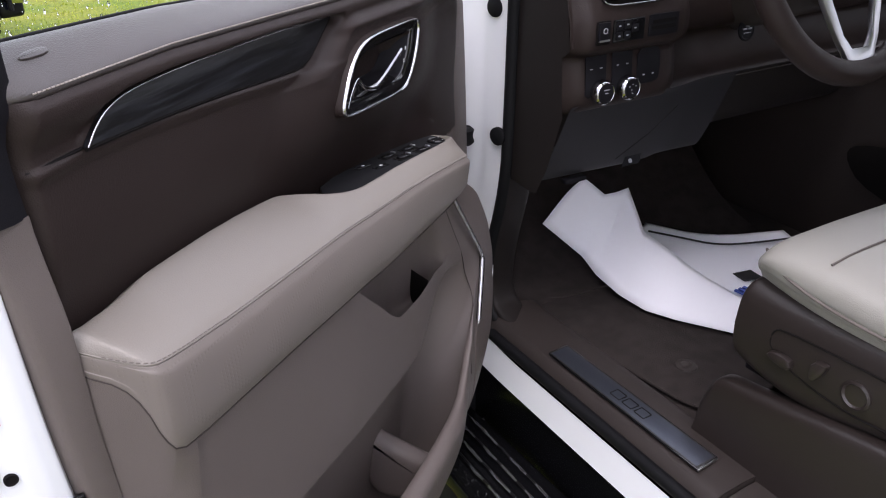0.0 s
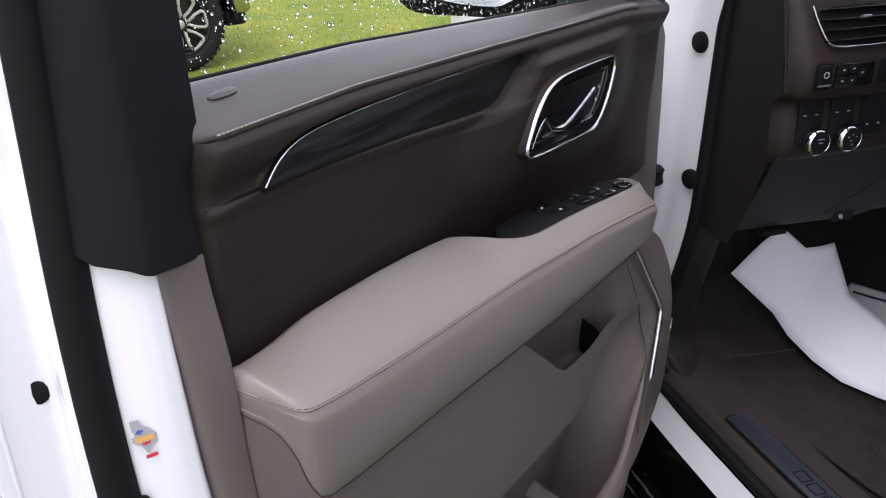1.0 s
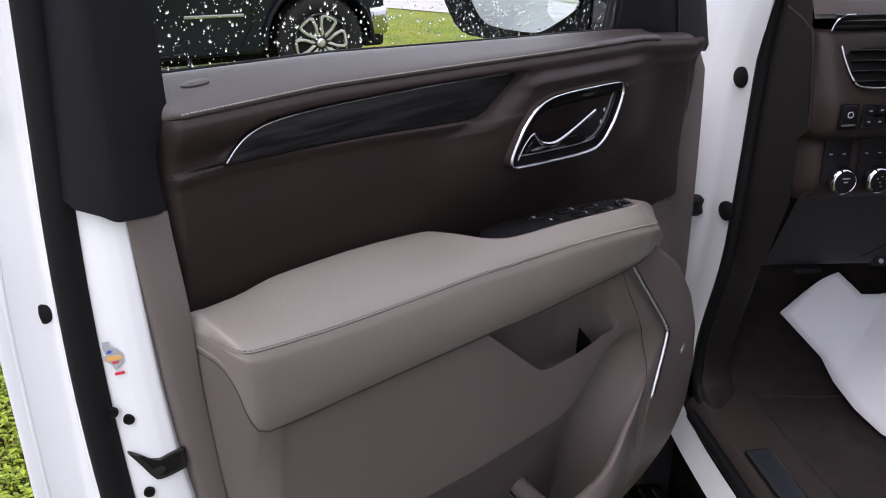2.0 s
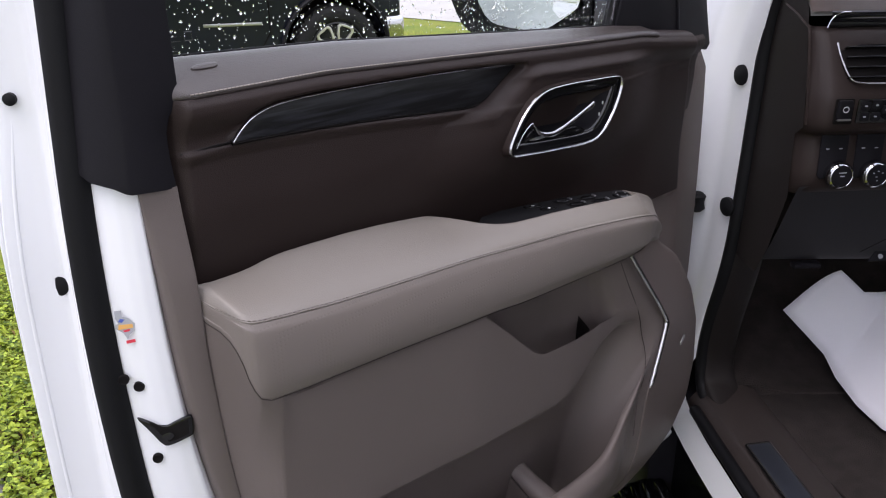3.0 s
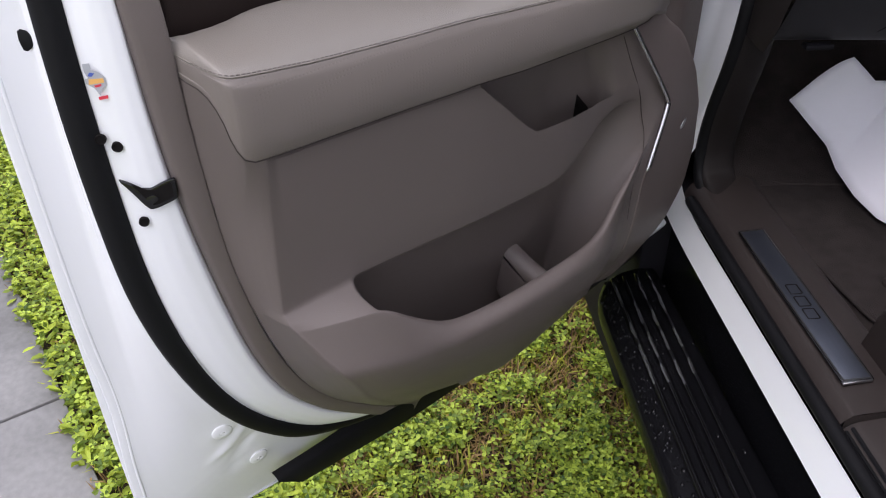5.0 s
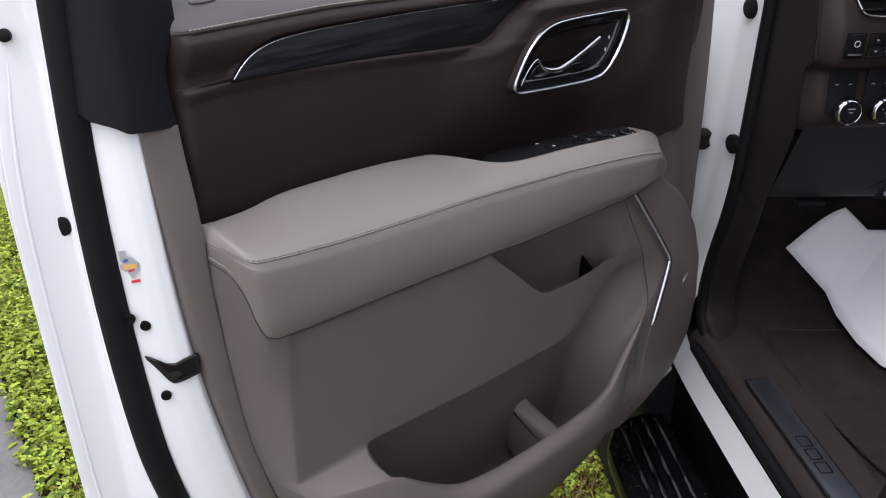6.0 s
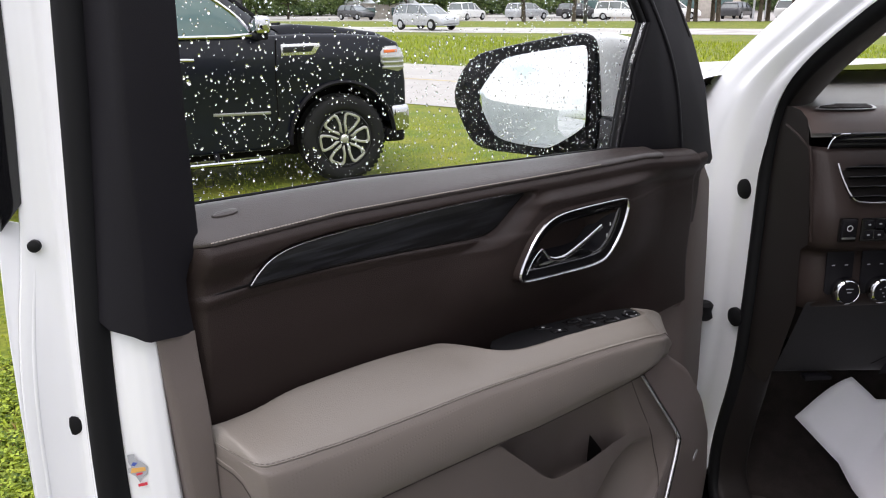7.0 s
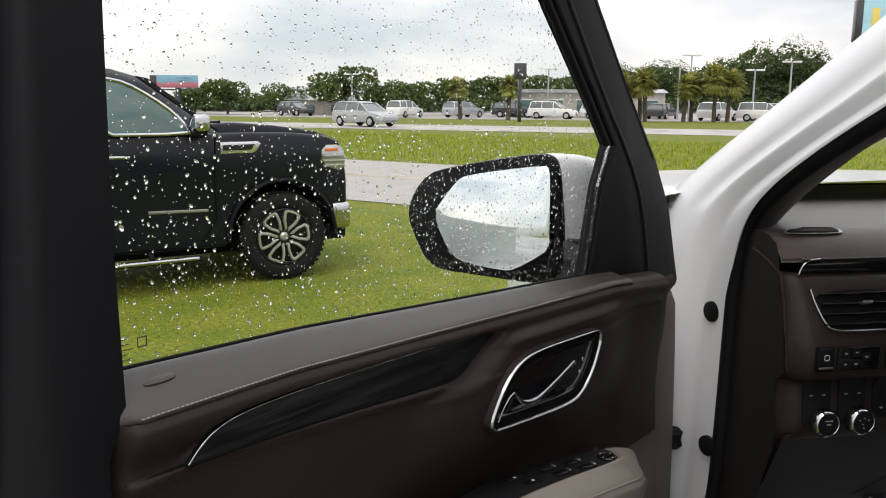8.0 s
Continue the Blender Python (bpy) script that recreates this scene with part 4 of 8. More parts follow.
def section(u):
    """One upright cut through the lower panel at station u, from under the armrest down and round to the back."""
    zb = float(np.interp(u, ARM[:, 0], ARM[:, 8]))
    f = float(np.interp(u, [0.03, 0.06, 0.30, 0.50, 0.56, 0.60, 0.66], [0.060, 0.062, 0.078, 0.080, 0.074, 0.080, 0.10]))
    c = float(step(u, 0.318, 0.340) * (1 - step(u, 0.572, 0.590)))
    q = float(step(u, 0.116, 0.136) * (1 - step(u, 0.575, 0.640)))
    lip = float(np.interp(u, [0.30, 0.318, 0.36, 0.405, 0.425, 0.445, 0.50, 0.548, 0.60], [zb - 0.008, zb - 0.008, 1.098, 1.056, 1.042, 1.038, 1.034, 1.030, 1.034]))
    crease = smooth(u, [0.03, 0.13, 0.22, 0.36, 0.44, 0.485, 0.520, 0.545, 0.570, 0.60, 0.66], [0.958, 0.957, 0.953, 0.943, 0.937, 0.936, 0.948, 0.970, 0.996, 1.012, 1.02])
    rim = smooth(u, [0.03, 0.105, 0.122, 0.132, 0.143, 0.160, 0.185, 0.220, 0.312, 0.436, 0.515, 0.556, 0.585, 0.66], [0.938, 0.938, 0.933, 0.923, 0.907, 0.887, 0.864, 0.852, 0.842, 0.837, 0.836, 0.850, 0.90, 0.95])
    wr = smooth(u, [0.03, 0.06, 0.12, 0.24, 0.5, 0.6, 0.66], [0.074, 0.090, 0.112, 0.124, 0.130, 0.122, 0.104])
    bulge = smooth(u, [0.03, 0.06, 0.14, 0.30, 0.42, 0.55, 0.60, 0.66], [0.874, 0.870, 0.852, 0.834, 0.826, 0.818, 0.83, 0.86])
    out = smooth(u, [0.03, 0.06, 0.12, 0.30, 0.50, 0.58, 0.66], [0.112, 0.126, 0.136, 0.142, 0.142, 0.126, 0.100])
    back = 0.022 + 0.02 * float(step(u, 0.50, 0.58))

    def mixed(a, b, k):
        return (a[0] + (b[0] - a[0]) * k, a[1] + (b[1] - a[1]) * k)

    p0 = (f - 0.012 * step(u, 0.03, 0.06), zb + 0.002)
    p4 = (f, lip)
    p1 = mixed(mixed(p0, p4, 0.30), (back + 0.012, zb + 0.004), c)
    p2 = mixed(mixed(p0, p4, 0.60), (back, 0.972), c)
    p3 = mixed(mixed(p0, p4, 0.90), (f - 0.007, min(lip - 0.012, 0.990)), c)
    p7 = (f - 0.002, crease)
    p8 = mixed(mixed(p7, (wr, rim), 0.25), (f - 0.035, crease - 0.010), q)
    p9 = mixed(mixed(p7, (wr, rim), 0.5), (0.004, 0.685), q)
    p10 = mixed(mixed(p7, (wr, rim), 0.75), (0.098, 0.68), q)
    p10b = mixed(mixed(p7, (wr, rim), 0.94), (wr - 0.010, rim - 0.002), q)
    p11 = (wr, rim)
    p12 = (out, bulge)
    p13 = (out - 0.006, smooth(u, [0.03, 0.11, 0.20, 0.30, 0.50, 0.66], [0.825, 0.808, 0.785, 0.770, 0.758, 0.75]))
    low = smooth(u, [0.03, 0.10, 0.16, 0.25, 0.38, 0.50, 0.66], [0.638, 0.622, 0.610, 0.598, 0.606, 0.626, 0.650])
    p14 = (out * 0.62 + 0.012, low + smooth(u, [0.03, 0.15, 0.30, 0.66], [0.108, 0.090, 0.076, 0.05]))
    p15 = (f * 0.5, low)
    p16 = (-0.01, 0.585 + 0.025 * float(step(u, 0.20, 0.50)))
    return filleted([p0, p1, p2, p3, p4, p7, p8, p9, p10, p10b, p11, p12, p13, p14, p15, p16], [0.01, 0.03, 0.006, 0.005, 0.007, 0.042 + 0.014 * float(step(u, 0.45, 0.54)), 0.03, 0.03, 0.004, float(np.interp(u, [0.03, 0.10, 0.14], [0.05, 0.03, 0.006])), 0.012, 0.03, 0.03, 0.02])


RETURN = [(0.0, 0.0), (0.0, 0.138), (0.012, 0.152), (0.06, 0.20), (0.16, 0.30), (0.30, 0.48), (0.45, 0.66), (0.60, 0.81), (0.75, 0.92), (0.86, 0.975), (0.94, 0.995)]
stations = np.concatenate([np.array([0.034, 0.042, 0.05]), np.linspace(0.06, 0.088, 6), np.linspace(0.091, 0.16, 34), np.linspace(0.166, 0.62, 62), np.array([0.632, 0.645, 0.66])])
cols = []
first = np.array(section(0.03))
dense = np.concatenate([np.linspace(0, 1, 15) ** 1.5 * 0.02, np.linspace(0.03, 0.96, 40)])
for s_, k in zip(dense, np.interp(dense, *np.array(RETURN).T[:, 1:])):
    col = []
    top = 1.20
    for _ in range(40):
        top = 0.7 * top + 0.3 * (float(np.interp(strip_edge(top) + (crease_u(top) - strip_edge(top)) * s_, au, arm[:, 8])) + 0.001)
    for w, z in first:
        z = z + (top - first[0, 1]) * np.clip((z - 1.06) / (first[0, 1] - 1.06), 0, 1)
        uu, flush = strip_edge(z) + (crease_u(z) - strip_edge(z)) * s_, float(step(z, top - 0.055, top))
        w_foot = max(0.004, float(np.interp(uu, au, arm[:, 7])) - 0.0005)
        col.append(D(uu, (0.004 + (w - 0.004) * k) * (1 - flush) + w_foot * flush, z))
    cols.append(col)
for u in stations:
    fade_l, fade_r, fade_w = 1 - float(step(u, 0.03, 0.48)), float(step(u, 0.50, 0.66)), float(step(u, 0.585, 0.655))
    col = []
    for w, z in section(u):
        uu = u + (crease_u(z) - 0.03) * fade_l + (smooth(z, RIGHT_Z, RIGHT_U) - 0.66) * fade_r
        ww = w + (smooth(z, RIGHT_Z, RIGHT_W) - w) * fade_w
        col.append(D(uu, ww, z))
    cols.append(col)
sheet("lower_panel", np.array(cols).transpose(1, 0, 2), m_taupe_hard, door, "taupe moulded lower panel with map pocket", angle=80)
# Flat black quad stands in for the shade inside the cubby's open end.
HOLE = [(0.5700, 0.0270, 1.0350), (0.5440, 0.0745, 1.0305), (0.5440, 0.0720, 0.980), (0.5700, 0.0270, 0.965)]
# divider inside the pocket
div = rounded([(0.004, 0.70), (0.108, 0.70), (0.112, 0.760), (0.085, 0.778), (0.045, 0.800), (0.004, 0.832)], 2)
prism("pocket_divider", [(w, z) for w, z in div], 0.034, m_taupe_hard, door, Matrix(((0.25, 0, 1, 0.432), (-1, 0, 0, 0), (0, 1, 0, 0), (0, 0, 0, 1))), "moulded bottle divider", bevel=0.013, segments=4)

# taupe strip up the latch side
zs_ = np.linspace(0.635, 1.3625, 60)
sheet("side_strip", [[D(np.interp(z, EDGE_Z, EDGE_U) + np.interp(z, STRIP_Z, STRIP_WIDE) * k, w * (1 - 0.75 * float(step(z, 1.26, 1.36))), z) for z in zs_] for k, w in ((0.0, -0.010), (0.0, 0.000), (0.04, 0.004), (0.20, 0.009), (0.92, 0.0125), (0.985, 0.0125), (1.0, 0.0120), (1.0, 0.004))], m_taupe_hard, door, "taupe moulded edge strip", angle=80)
finish("cubby_hole_shade", [D(*p) for p in HOLE], [(0, 1, 2, 3)], m_dark_void, door, "flat black sheet for the shaded opening at the cubby's end", False)

# speaker grille, chrome strip, badge
gz = np.linspace(1.150, 0.655, 40)
left_u, left_w = [smooth(z, RIGHT_Z, RIGHT_U) for z in gz], [smooth(z, RIGHT_Z, RIGHT_W) for z in gz]
right_u = np.interp(gz, [0.655, 0.67, 0.70, 0.76, 0.83, 0.915, 0.99, 1.11, 1.15], [0.70, 0.79, 0.865, 0.912, 0.922, 0.908, 0.868, 0.772, 0.735])
g = []
for k, bulge in ((0.0, -0.012), (0.0, 0.0), (0.03, 0.002), (0.35, 0.004), (0.65, 0.004), (0.88, 0.003), (0.97, -0.006), (1.0, -0.022), (1.0, -0.09)):
    g.append([D(lu + (ru - lu) * k, lw * (1 - k) + 0.066 * k + bulge, z - 0.032 * float(step(k, 0.25, 0.85) * step(z, 1.05, 1.15))) for lu, lw, ru, z in zip(left_u, left_w, right_u, gz)])
sheet("speaker_grille", chaikin(np.array(g), 0, 2), m_grille, door, "brown-taupe speaker grille panel", angle=80)
lower_pts = np.array(cols).reshape(-1, 3)


def on_lower(u, z):
    """Depth of the lower panel's face at a place on the door."""
    d = np.hypot(lower_pts[:, 0] - u, lower_pts[:, 2] - z)
    near = lower_pts[d < 0.014]
    near = near[near[:, 1] < near[:, 1].min() + 0.012]
    k = 1 / (np.hypot(near[:, 0] - u, near[:, 2] - z) + 0.001) ** 2
    return float((-near[:, 1] * k).sum() / k.sum())


seam_line = [(smooth(z, RIGHT_Z, RIGHT_U) - float(np.interp(z, [0.78, 0.88, 0.99, 1.06, 1.12], [0.012, 0.030, 0.052, 0.042, 0.030])), z) for z in np.linspace(1.118, 0.79, 40)]
tube("panel_seam", [D(*p) for p in chaikin([(u, on_lower(u, z) + 0.0003, z) for u, z in seam_line][::4], 0, 2)], 0.0007, m_shadow_gap, door, "thin seam beside the speaker panel", sides=6)
strip_pts = rounded([(0.602, 0.0905, 1.139), (0.638, 0.0945, 1.092), (0.715, 0.1015, 0.995), (0.7175, 0.1025, 0.980), (0.6720, 0.1100, 0.889)], 2, False)
tube("strip_bed", [D(u + 0.0035, w - 0.001, z) for u, w, z in strip_pts], [0.0012] + [0.0042] * (len(strip_pts) - 2) + [0.0012], m_gloss_black, door, "black strip bed", flat=0.6)
tube("chrome_strip", [D(*p) for p in strip_pts], [0.0012] + [0.0030] * (len(strip_pts) - 2) + [0.0012], m_strip, door, "slim chrome accent strip", flat=0.8)
prism("speaker_badge", rounded([(-0.012, -0.0075), (0.012, -0.0035), (0.012, 0.0065), (-0.012, 0.0025)], 1), 0.0018, m_satin, door, Matrix.Translation(D(0.776, 0.1025, 0.932)) @ pose(0, 0, 0, 0, 0, 14) @ face_on(0), "small silver speaker badge", bevel=0.0005)

# front edge strip and hinge side
prism("front_strip", rounded([(0.892, 1.374), (0.978, 1.368), (0.992, 1.25), (1.002, 1.10), (1.010, 0.91), (1.000, 0.70), (0.97, 0.62), (0.70, 0.62), (0.70, 1.172), (0.80, 1.150), (0.895, 1.124), (0.914, 1.126), (0.922, 1.140), (0.917, 1.20), (0.903, 1.30)], 1), 0.04, m_grille, door, face_on(-0.055), "taupe-brown front edge trim", bevel=0.004)
tube("check_link", [D(0.995, -0.03, 1.078), D(1.045, -0.03, 1.078)], 0.011, m_black, door, "black door check link", sides=12)
lathe("link_head", [(0.011, -0.018), (0.017, -0.012), (0.014, 0.0), (0.017, 0.012), (0.011, 0.018)], m_rubber, door, Matrix.Translation(D(1.026, -0.026, 1.078)), sides=16)

# window frame: pillar trim on the latch side, front upright, sail panel, top rail
pt = np.linspace(0, 1, 40) ** 1.2
rows = []
for k in range(9):
    row = []
    for t in pt:
        z = np.interp(t, [0, 1], [(1.384, 1.380, 1.375, 1.370, 1.3655, 1.3645, 1.362, 1.361, 1.361)[k], 1.95])
        left = np.interp(z, [1.36, 1.375, 1.57, 1.70, 1.95], [-0.078, -0.077, -0.059, -0.050, -0.036])
        ridge = np.interp(z, [1.36, 1.43, 1.55, 1.70, 1.95], [-0.058, -0.0545, -0.053, -0.046, -0.030])
        right = np.interp(z, [1.357, 1.394, 1.421, 1.426, 1.433, 1.446, 1.56, 1.65, 1.95], [-0.012, -0.015, -0.014, -0.006, -0.001, 0.001, 0.000, 0.002, 0.010])
        u, w = [(left - 0.007, -0.056), (left - 0.003, -0.034), (left, -0.020), (left * 0.3 + ridge * 0.7 - 0.001, -0.004), (ridge, 0.003), (ridge + 0.004, 0.0055), (ridge * 0.3 + right * 0.7, 0.005), (right, 0.002), (right + 0.001, -0.045)][k]
        row.append(D(u, w, z))
    rows.append(row)
sheet("pillar_trim", rows, m_black, door, "black satin window pillar trim", angle=50)
prism("outer_applique", [(-0.120, 1.452), (-0.100, 1.474), (-0.094, 1.55), (-0.086, 1.74), (-0.078, 1.95), (-0.112, 1.95), (-0.118, 1.6), (-0.122, 1.48)], 0.016, m_gloss_black, door, face_on(-0.133), "gloss black outer pillar cover", bevel=0.002)
frame_line = [(0.545, 1.862), (0.608, 1.786), (0.710, 1.676), (0.768, 1.609), (0.741, 1.552), (0.717, 1.452), (0.708, 1.418), (0.760, 1.414), (0.845, 1.398), (0.922, 1.380), (1.001, 1.362), (1.010, 1.372), (0.994, 1.412), (0.959, 1.505), (0.902, 1.585), (0.803, 1.692), (0.717, 1.793), (0.655, 1.865)]
prism("front_upright", frame_line, 0.028, m_black, door, face_on(-0.055), "black satin front window frame and mirror sail", bevel=0.005, segments=3)
tube("frame_rib", [D(u, -0.0265, z) for u, z in rounded([(0.585, 1.852), (0.639, 1.788), (0.732, 1.676), (0.793, 1.612), (0.841, 1.552), (0.870, 1.490), (0.893, 1.400)], 2, False)], 0.0042, m_black, door, "raised frame rib", sides=8, flat=0.5, up=(0, 1, 0))
tube("frame_groove", [D(u, -0.0275, z) for u, z in ((0.648, 1.860), (0.706, 1.793), (0.795, 1.692), (0.890, 1.585))], 0.0032, m_dark_void, door, "dark frame groove", sides=6, flat=0.4, up=(0, 1, 0))
tube("division_seal", [D(0.761, -0.036, 1.609), D(0.734, -0.036, 1.552), D(0.710, -0.036, 1.452), D(0.702, -0.036, 1.416)], 0.0070, m_rubber, door, "black rubber glass channel", sides=8)
tube("frame_seal", [D(0.540, -0.036, 1.862), D(0.600, -0.036, 1.788), D(0.702, -0.036, 1.676), D(0.761, -0.036, 1.609)], 0.006, m_rubber, door, "black rubber glass channel", sides=8)
prism("top_rail", [(-0.06, 1.95), (0.50, 1.93), (0.62, 1.80), (0.70, 1.85), (0.60, 1.98), (-0.06, 1.99)], 0.05, m_black, door, face_on(-0.07), "black satin window top rail", bevel=0.006)

# glass
pane = prism("window_glass", [(-0.03, 1.40), (0.73, 1.40), (0.775, 1.605), (0.63, 1.77), (0.56, 1.86), (-0.02, 1.96)], 0.004, m_glass, door, face_on(-0.046), "clear side glass wet with rain", bevel=0)
pane.visible_shadow = False
tube("glass_mark", [D(u, -0.0416, z) for u, z in ((0.036, 1.478), (0.0435, 1.478), (0.0435, 1.4855), (0.036, 1.4855))], 0.0007, m_print_black, door, "black maker's mark on the glass", sides=4, closed=True)
for k in range(5):
    z, x0, x1 = 1.486 - k * 0.0042, 0.010 + 0.002 * (k % 2), 0.026 + 0.003 * (k % 3)
    prism("glass_mark_line", [(x0, z), (x1, z), (x1, z + 0.0007), (x0, z + 0.0007)], 0.0002, m_print_black, door, face_on(-0.0418), bevel=0)

# raindrops
def raindrops(name, spots, parent, label, flat=0.5):
    """Low, uneven beads: each spot is (place, across, down, outward, radius)."""
    dv, df = [], []
    for at, ex, ey, out, r in spots:
        b, squash, sag, lean = len(dv), rnd.uniform(0.65, 1.1), rnd.uniform(1.0, 1.7), rnd.uniform(-0.4, 0.4)
        wob = [rnd.uniform(0.82, 1.12) for _ in range(8)]
        for k, h in ((1.0, 0.0), (0.86, 0.42), (0.5, 0.78)):
            for j in range(8):
                c = 2 * math.pi * j / 8
                y = math.sin(c) * k * (sag if math.sin(c) > 0 else 1.0) * wob[j]
                x = math.cos(c) * k * squash * wob[j] + lean * y
                dv.append(Vector(at) + ex * (x * r) + ey * (y * r) + out * (h * r * flat))
        dv.append(Vector(at) + out * (r * flat * 0.9))
        for ring in range(2):
            df += [(b + ring * 8 + j, b + ring * 8 + (j + 1) % 8, b + ring * 8 + 8 + (j + 1) % 8, b + ring * 8 + 8 + j) for j in range(8)]
        df += [(b + 16 + j, b + 16 + (j + 1) % 8, b + 24) for j in range(8)]
        df.append(tuple(b + j for j in range(7, -1, -1)))
    ob = finish(name, dv, df, m_drop, parent, label, True, 180)
    tagged(ob, kind="stuff")
    ob.visible_shadow = False
    return ob


rnd = random.Random(5)
X_, Y_, Z_ = Vector((1, 0, 0)), Vector((0, 1, 0)), Vector((0, 0, 1))
spots = []
for _ in range(8600):
    u, z = rnd.uniform(-0.02, 0.77), rnd.uniform(1.41, 1.93)
    if u > 0.70 + (z - 1.41) * 0.29 or z > 1.60 + (0.77 - u) * 1.1:
        continue
    r = 0.00045 + 0.00145 * rnd.random() ** 3.5
    if rnd.random() < 0.02:
        r *= 1.4
    spots.append((D(u, -0.0462, z), X_, -Z_, Y_, r))
raindrops("raindrops", spots, door, "clear raindrops on the window glass")
# beads along the wet rubber of the glass channel
spots = []
for _ in range(420):
    k = rnd.random()
    spots.append((D(np.interp(k, [0, 0.65, 1], [0.758, 0.731, 0.703]) - rnd.uniform(0.0, 0.007), -0.0295 + rnd.uniform(-0.002, 0.0), np.interp(k, [0, 0.65, 1], [1.609, 1.552, 1.420])), X_, -Z_, -Y_, 0.0006 + 0.0011 * rnd.random() ** 2))
raindrops("channel_rain", spots, door, "raindrops on the rubber glass channel", 0.7)

# outside mirror
mirror = empty("outside_mirror", None, door)


def side_on(u):
    """Lays an outline of (w, z) on an upright plane across the door at u, pushed towards the latch."""
    return Matrix(((0, 0, -1, u), (-1, 0, 0, 0), (0, 1, 0, 0), (0, 0, 0, 1)))


house = rounded([(-0.446, 1.471), (-0.427, 1.514), (-0.393, 1.547), (-0.350, 1.559), (-0.253, 1.578), (-0.168, 1.591), (-0.143, 1.591), (-0.129, 1.578), (-0.123, 1.535), (-0.117, 1.482), (-0.115, 1.429), (-0.121, 1.400), (-0.159, 1.384), (-0.208, 1.381), (-0.273, 1.380), (-0.357, 1.377), (-0.394, 1.386), (-0.422, 1.422)], 1)
gl = rounded([(-0.370, 1.479), (-0.349, 1.508), (-0.320, 1.540), (-0.303, 1.549), (-0.224, 1.563), (-0.149, 1.574), (-0.139, 1.570), (-0.135, 1.534), (-0.132, 1.482), (-0.130, 1.447), (-0.149, 1.431), (-0.192, 1.405), (-0.214, 1.400), (-0.291, 1.402), (-0.322, 1.410), (-0.348, 1.439)], 1)
prism("surround", house, 0.016, m_mirror_black, mirror, side_on(0.790), "gloss black mirror surround", bevel=0.005)
prism("mirror_glass", gl - np.array([-0.25, 1.48]), 0.002, m_mirror, mirror, side_on(0.769) @ Matrix.Translation((-0.25, 1.48, 0.003)) @ pose(0, 0, 0, -4.5, 0, 0), "silvered mirror glass", bevel=0.0005)
cen = house.mean(0)
cap_rows = np.array([[(u, -(cen[0] + (w - cen[0]) * k + sh), cen[1] + (z - cen[1]) * k) for w, z in np.concatenate([house, house[:1]])] for u, k, sh in ((0.788, 0.99, 0.0), (0.80, 1.005, 0.008), (0.825, 0.985, 0.028), (0.86, 0.93, 0.040), (0.89, 0.80, 0.046), (0.908, 0.55, 0.046), (0.915, 0.2, 0.046), (0.915, 0.01, 0.046))])
sheet("cap", cap_rows, m_white, mirror, "white painted mirror cap", angle=80)
prism("arm", rounded([(-0.19, 1.375), (-0.05, 1.38), (-0.05, 1.44), (-0.13, 1.47), (-0.19, 1.43)], 2), 0.08, m_gloss_black, mirror, side_on(0.86), "gloss black mirror arm", bevel=0.008)
spots = []
for _ in range(2400):
    w, z = rnd.uniform(-0.46, -0.125), rnd.uniform(1.37, 1.59)
    inside = any((a[1] > z) != (b[1] > z) and w < (b[0] - a[0]) * (z - a[1]) / (b[1] - a[1]) + a[0] for a, b in [(house[-1], house[0])]) ^ (sum((a[1] > z) != (b[1] > z) and w < (b[0] - a[0]) * (z - a[1]) / (b[1] - a[1]) + a[0] for a, b in zip(house[:-1], house[1:])) % 2 == 1)
    if not inside:
        continue
    on_glass = -0.375 < w < -0.14 and 1.40 < z < 1.57
    if on_glass and rnd.random() < 0.72:
        continue
    spots.append(((0.7725 if not on_glass else 0.757, -w, z), -Y_, -Z_, -X_, 0.0006 + 0.0013 * rnd.random() ** 2))
raindrops("mirror_rain", spots, mirror, "raindrops on the mirror", 0.6)

# ---- the car's body and cabin, in the car's own frame ----
body_pose = pose(0.70, 1.20, 0, 0, 0, 3) @ pose(-0.70, -1.20, 0)
car = tagged(empty("car", body_pose), "white full-size sport utility car with its front door open", "car")

# door opening seal line at x about 0.69: down the pillar, round the foot, back along the sill
OPEN_YZ = [(0.60, 1.885), (0.85, 1.776), (1.04, 1.679), (1.165, 1.621), (1.30, 1.545), (1.365, 1.478), (1.386, 1.385), (1.390, 1.283), (1.395, 1.127), (1.404, 0.98), (1.460, 0.80), (1.464, 0.70), (1.425, 0.655), (1.33, 0.640), (1.20, 0.640), (0.70, 0.640), (-0.40, 0.640)]
OUT_YZ = [(0.60, 1.902), (0.85, 1.782), (1.06, 1.678), (1.20, 1.612), (1.36, 1.533), (1.45, 1.475), (1.53, 1.40), (1.57, 1.283), (1.57, 1.127), (1.58, 0.98), (1.60, 0.80), (1.58, 0.66), (1.50, 0.60), (1.36, 0.585), (1.20, 0.585), (0.70, 0.585), (-0.40, 0.585)]


PILLAR_DEPTH = [(0, 0), (0.10, -0.004), (0.22, -0.002), (0.32, 0.005), (0.42, 0.0), (0.52, -0.008), (0.64, -0.008), (0.72, 0.001), (0.80, -0.002), (0.88, 0.004), (0.95, 0.026), (1.0, 0.060)]


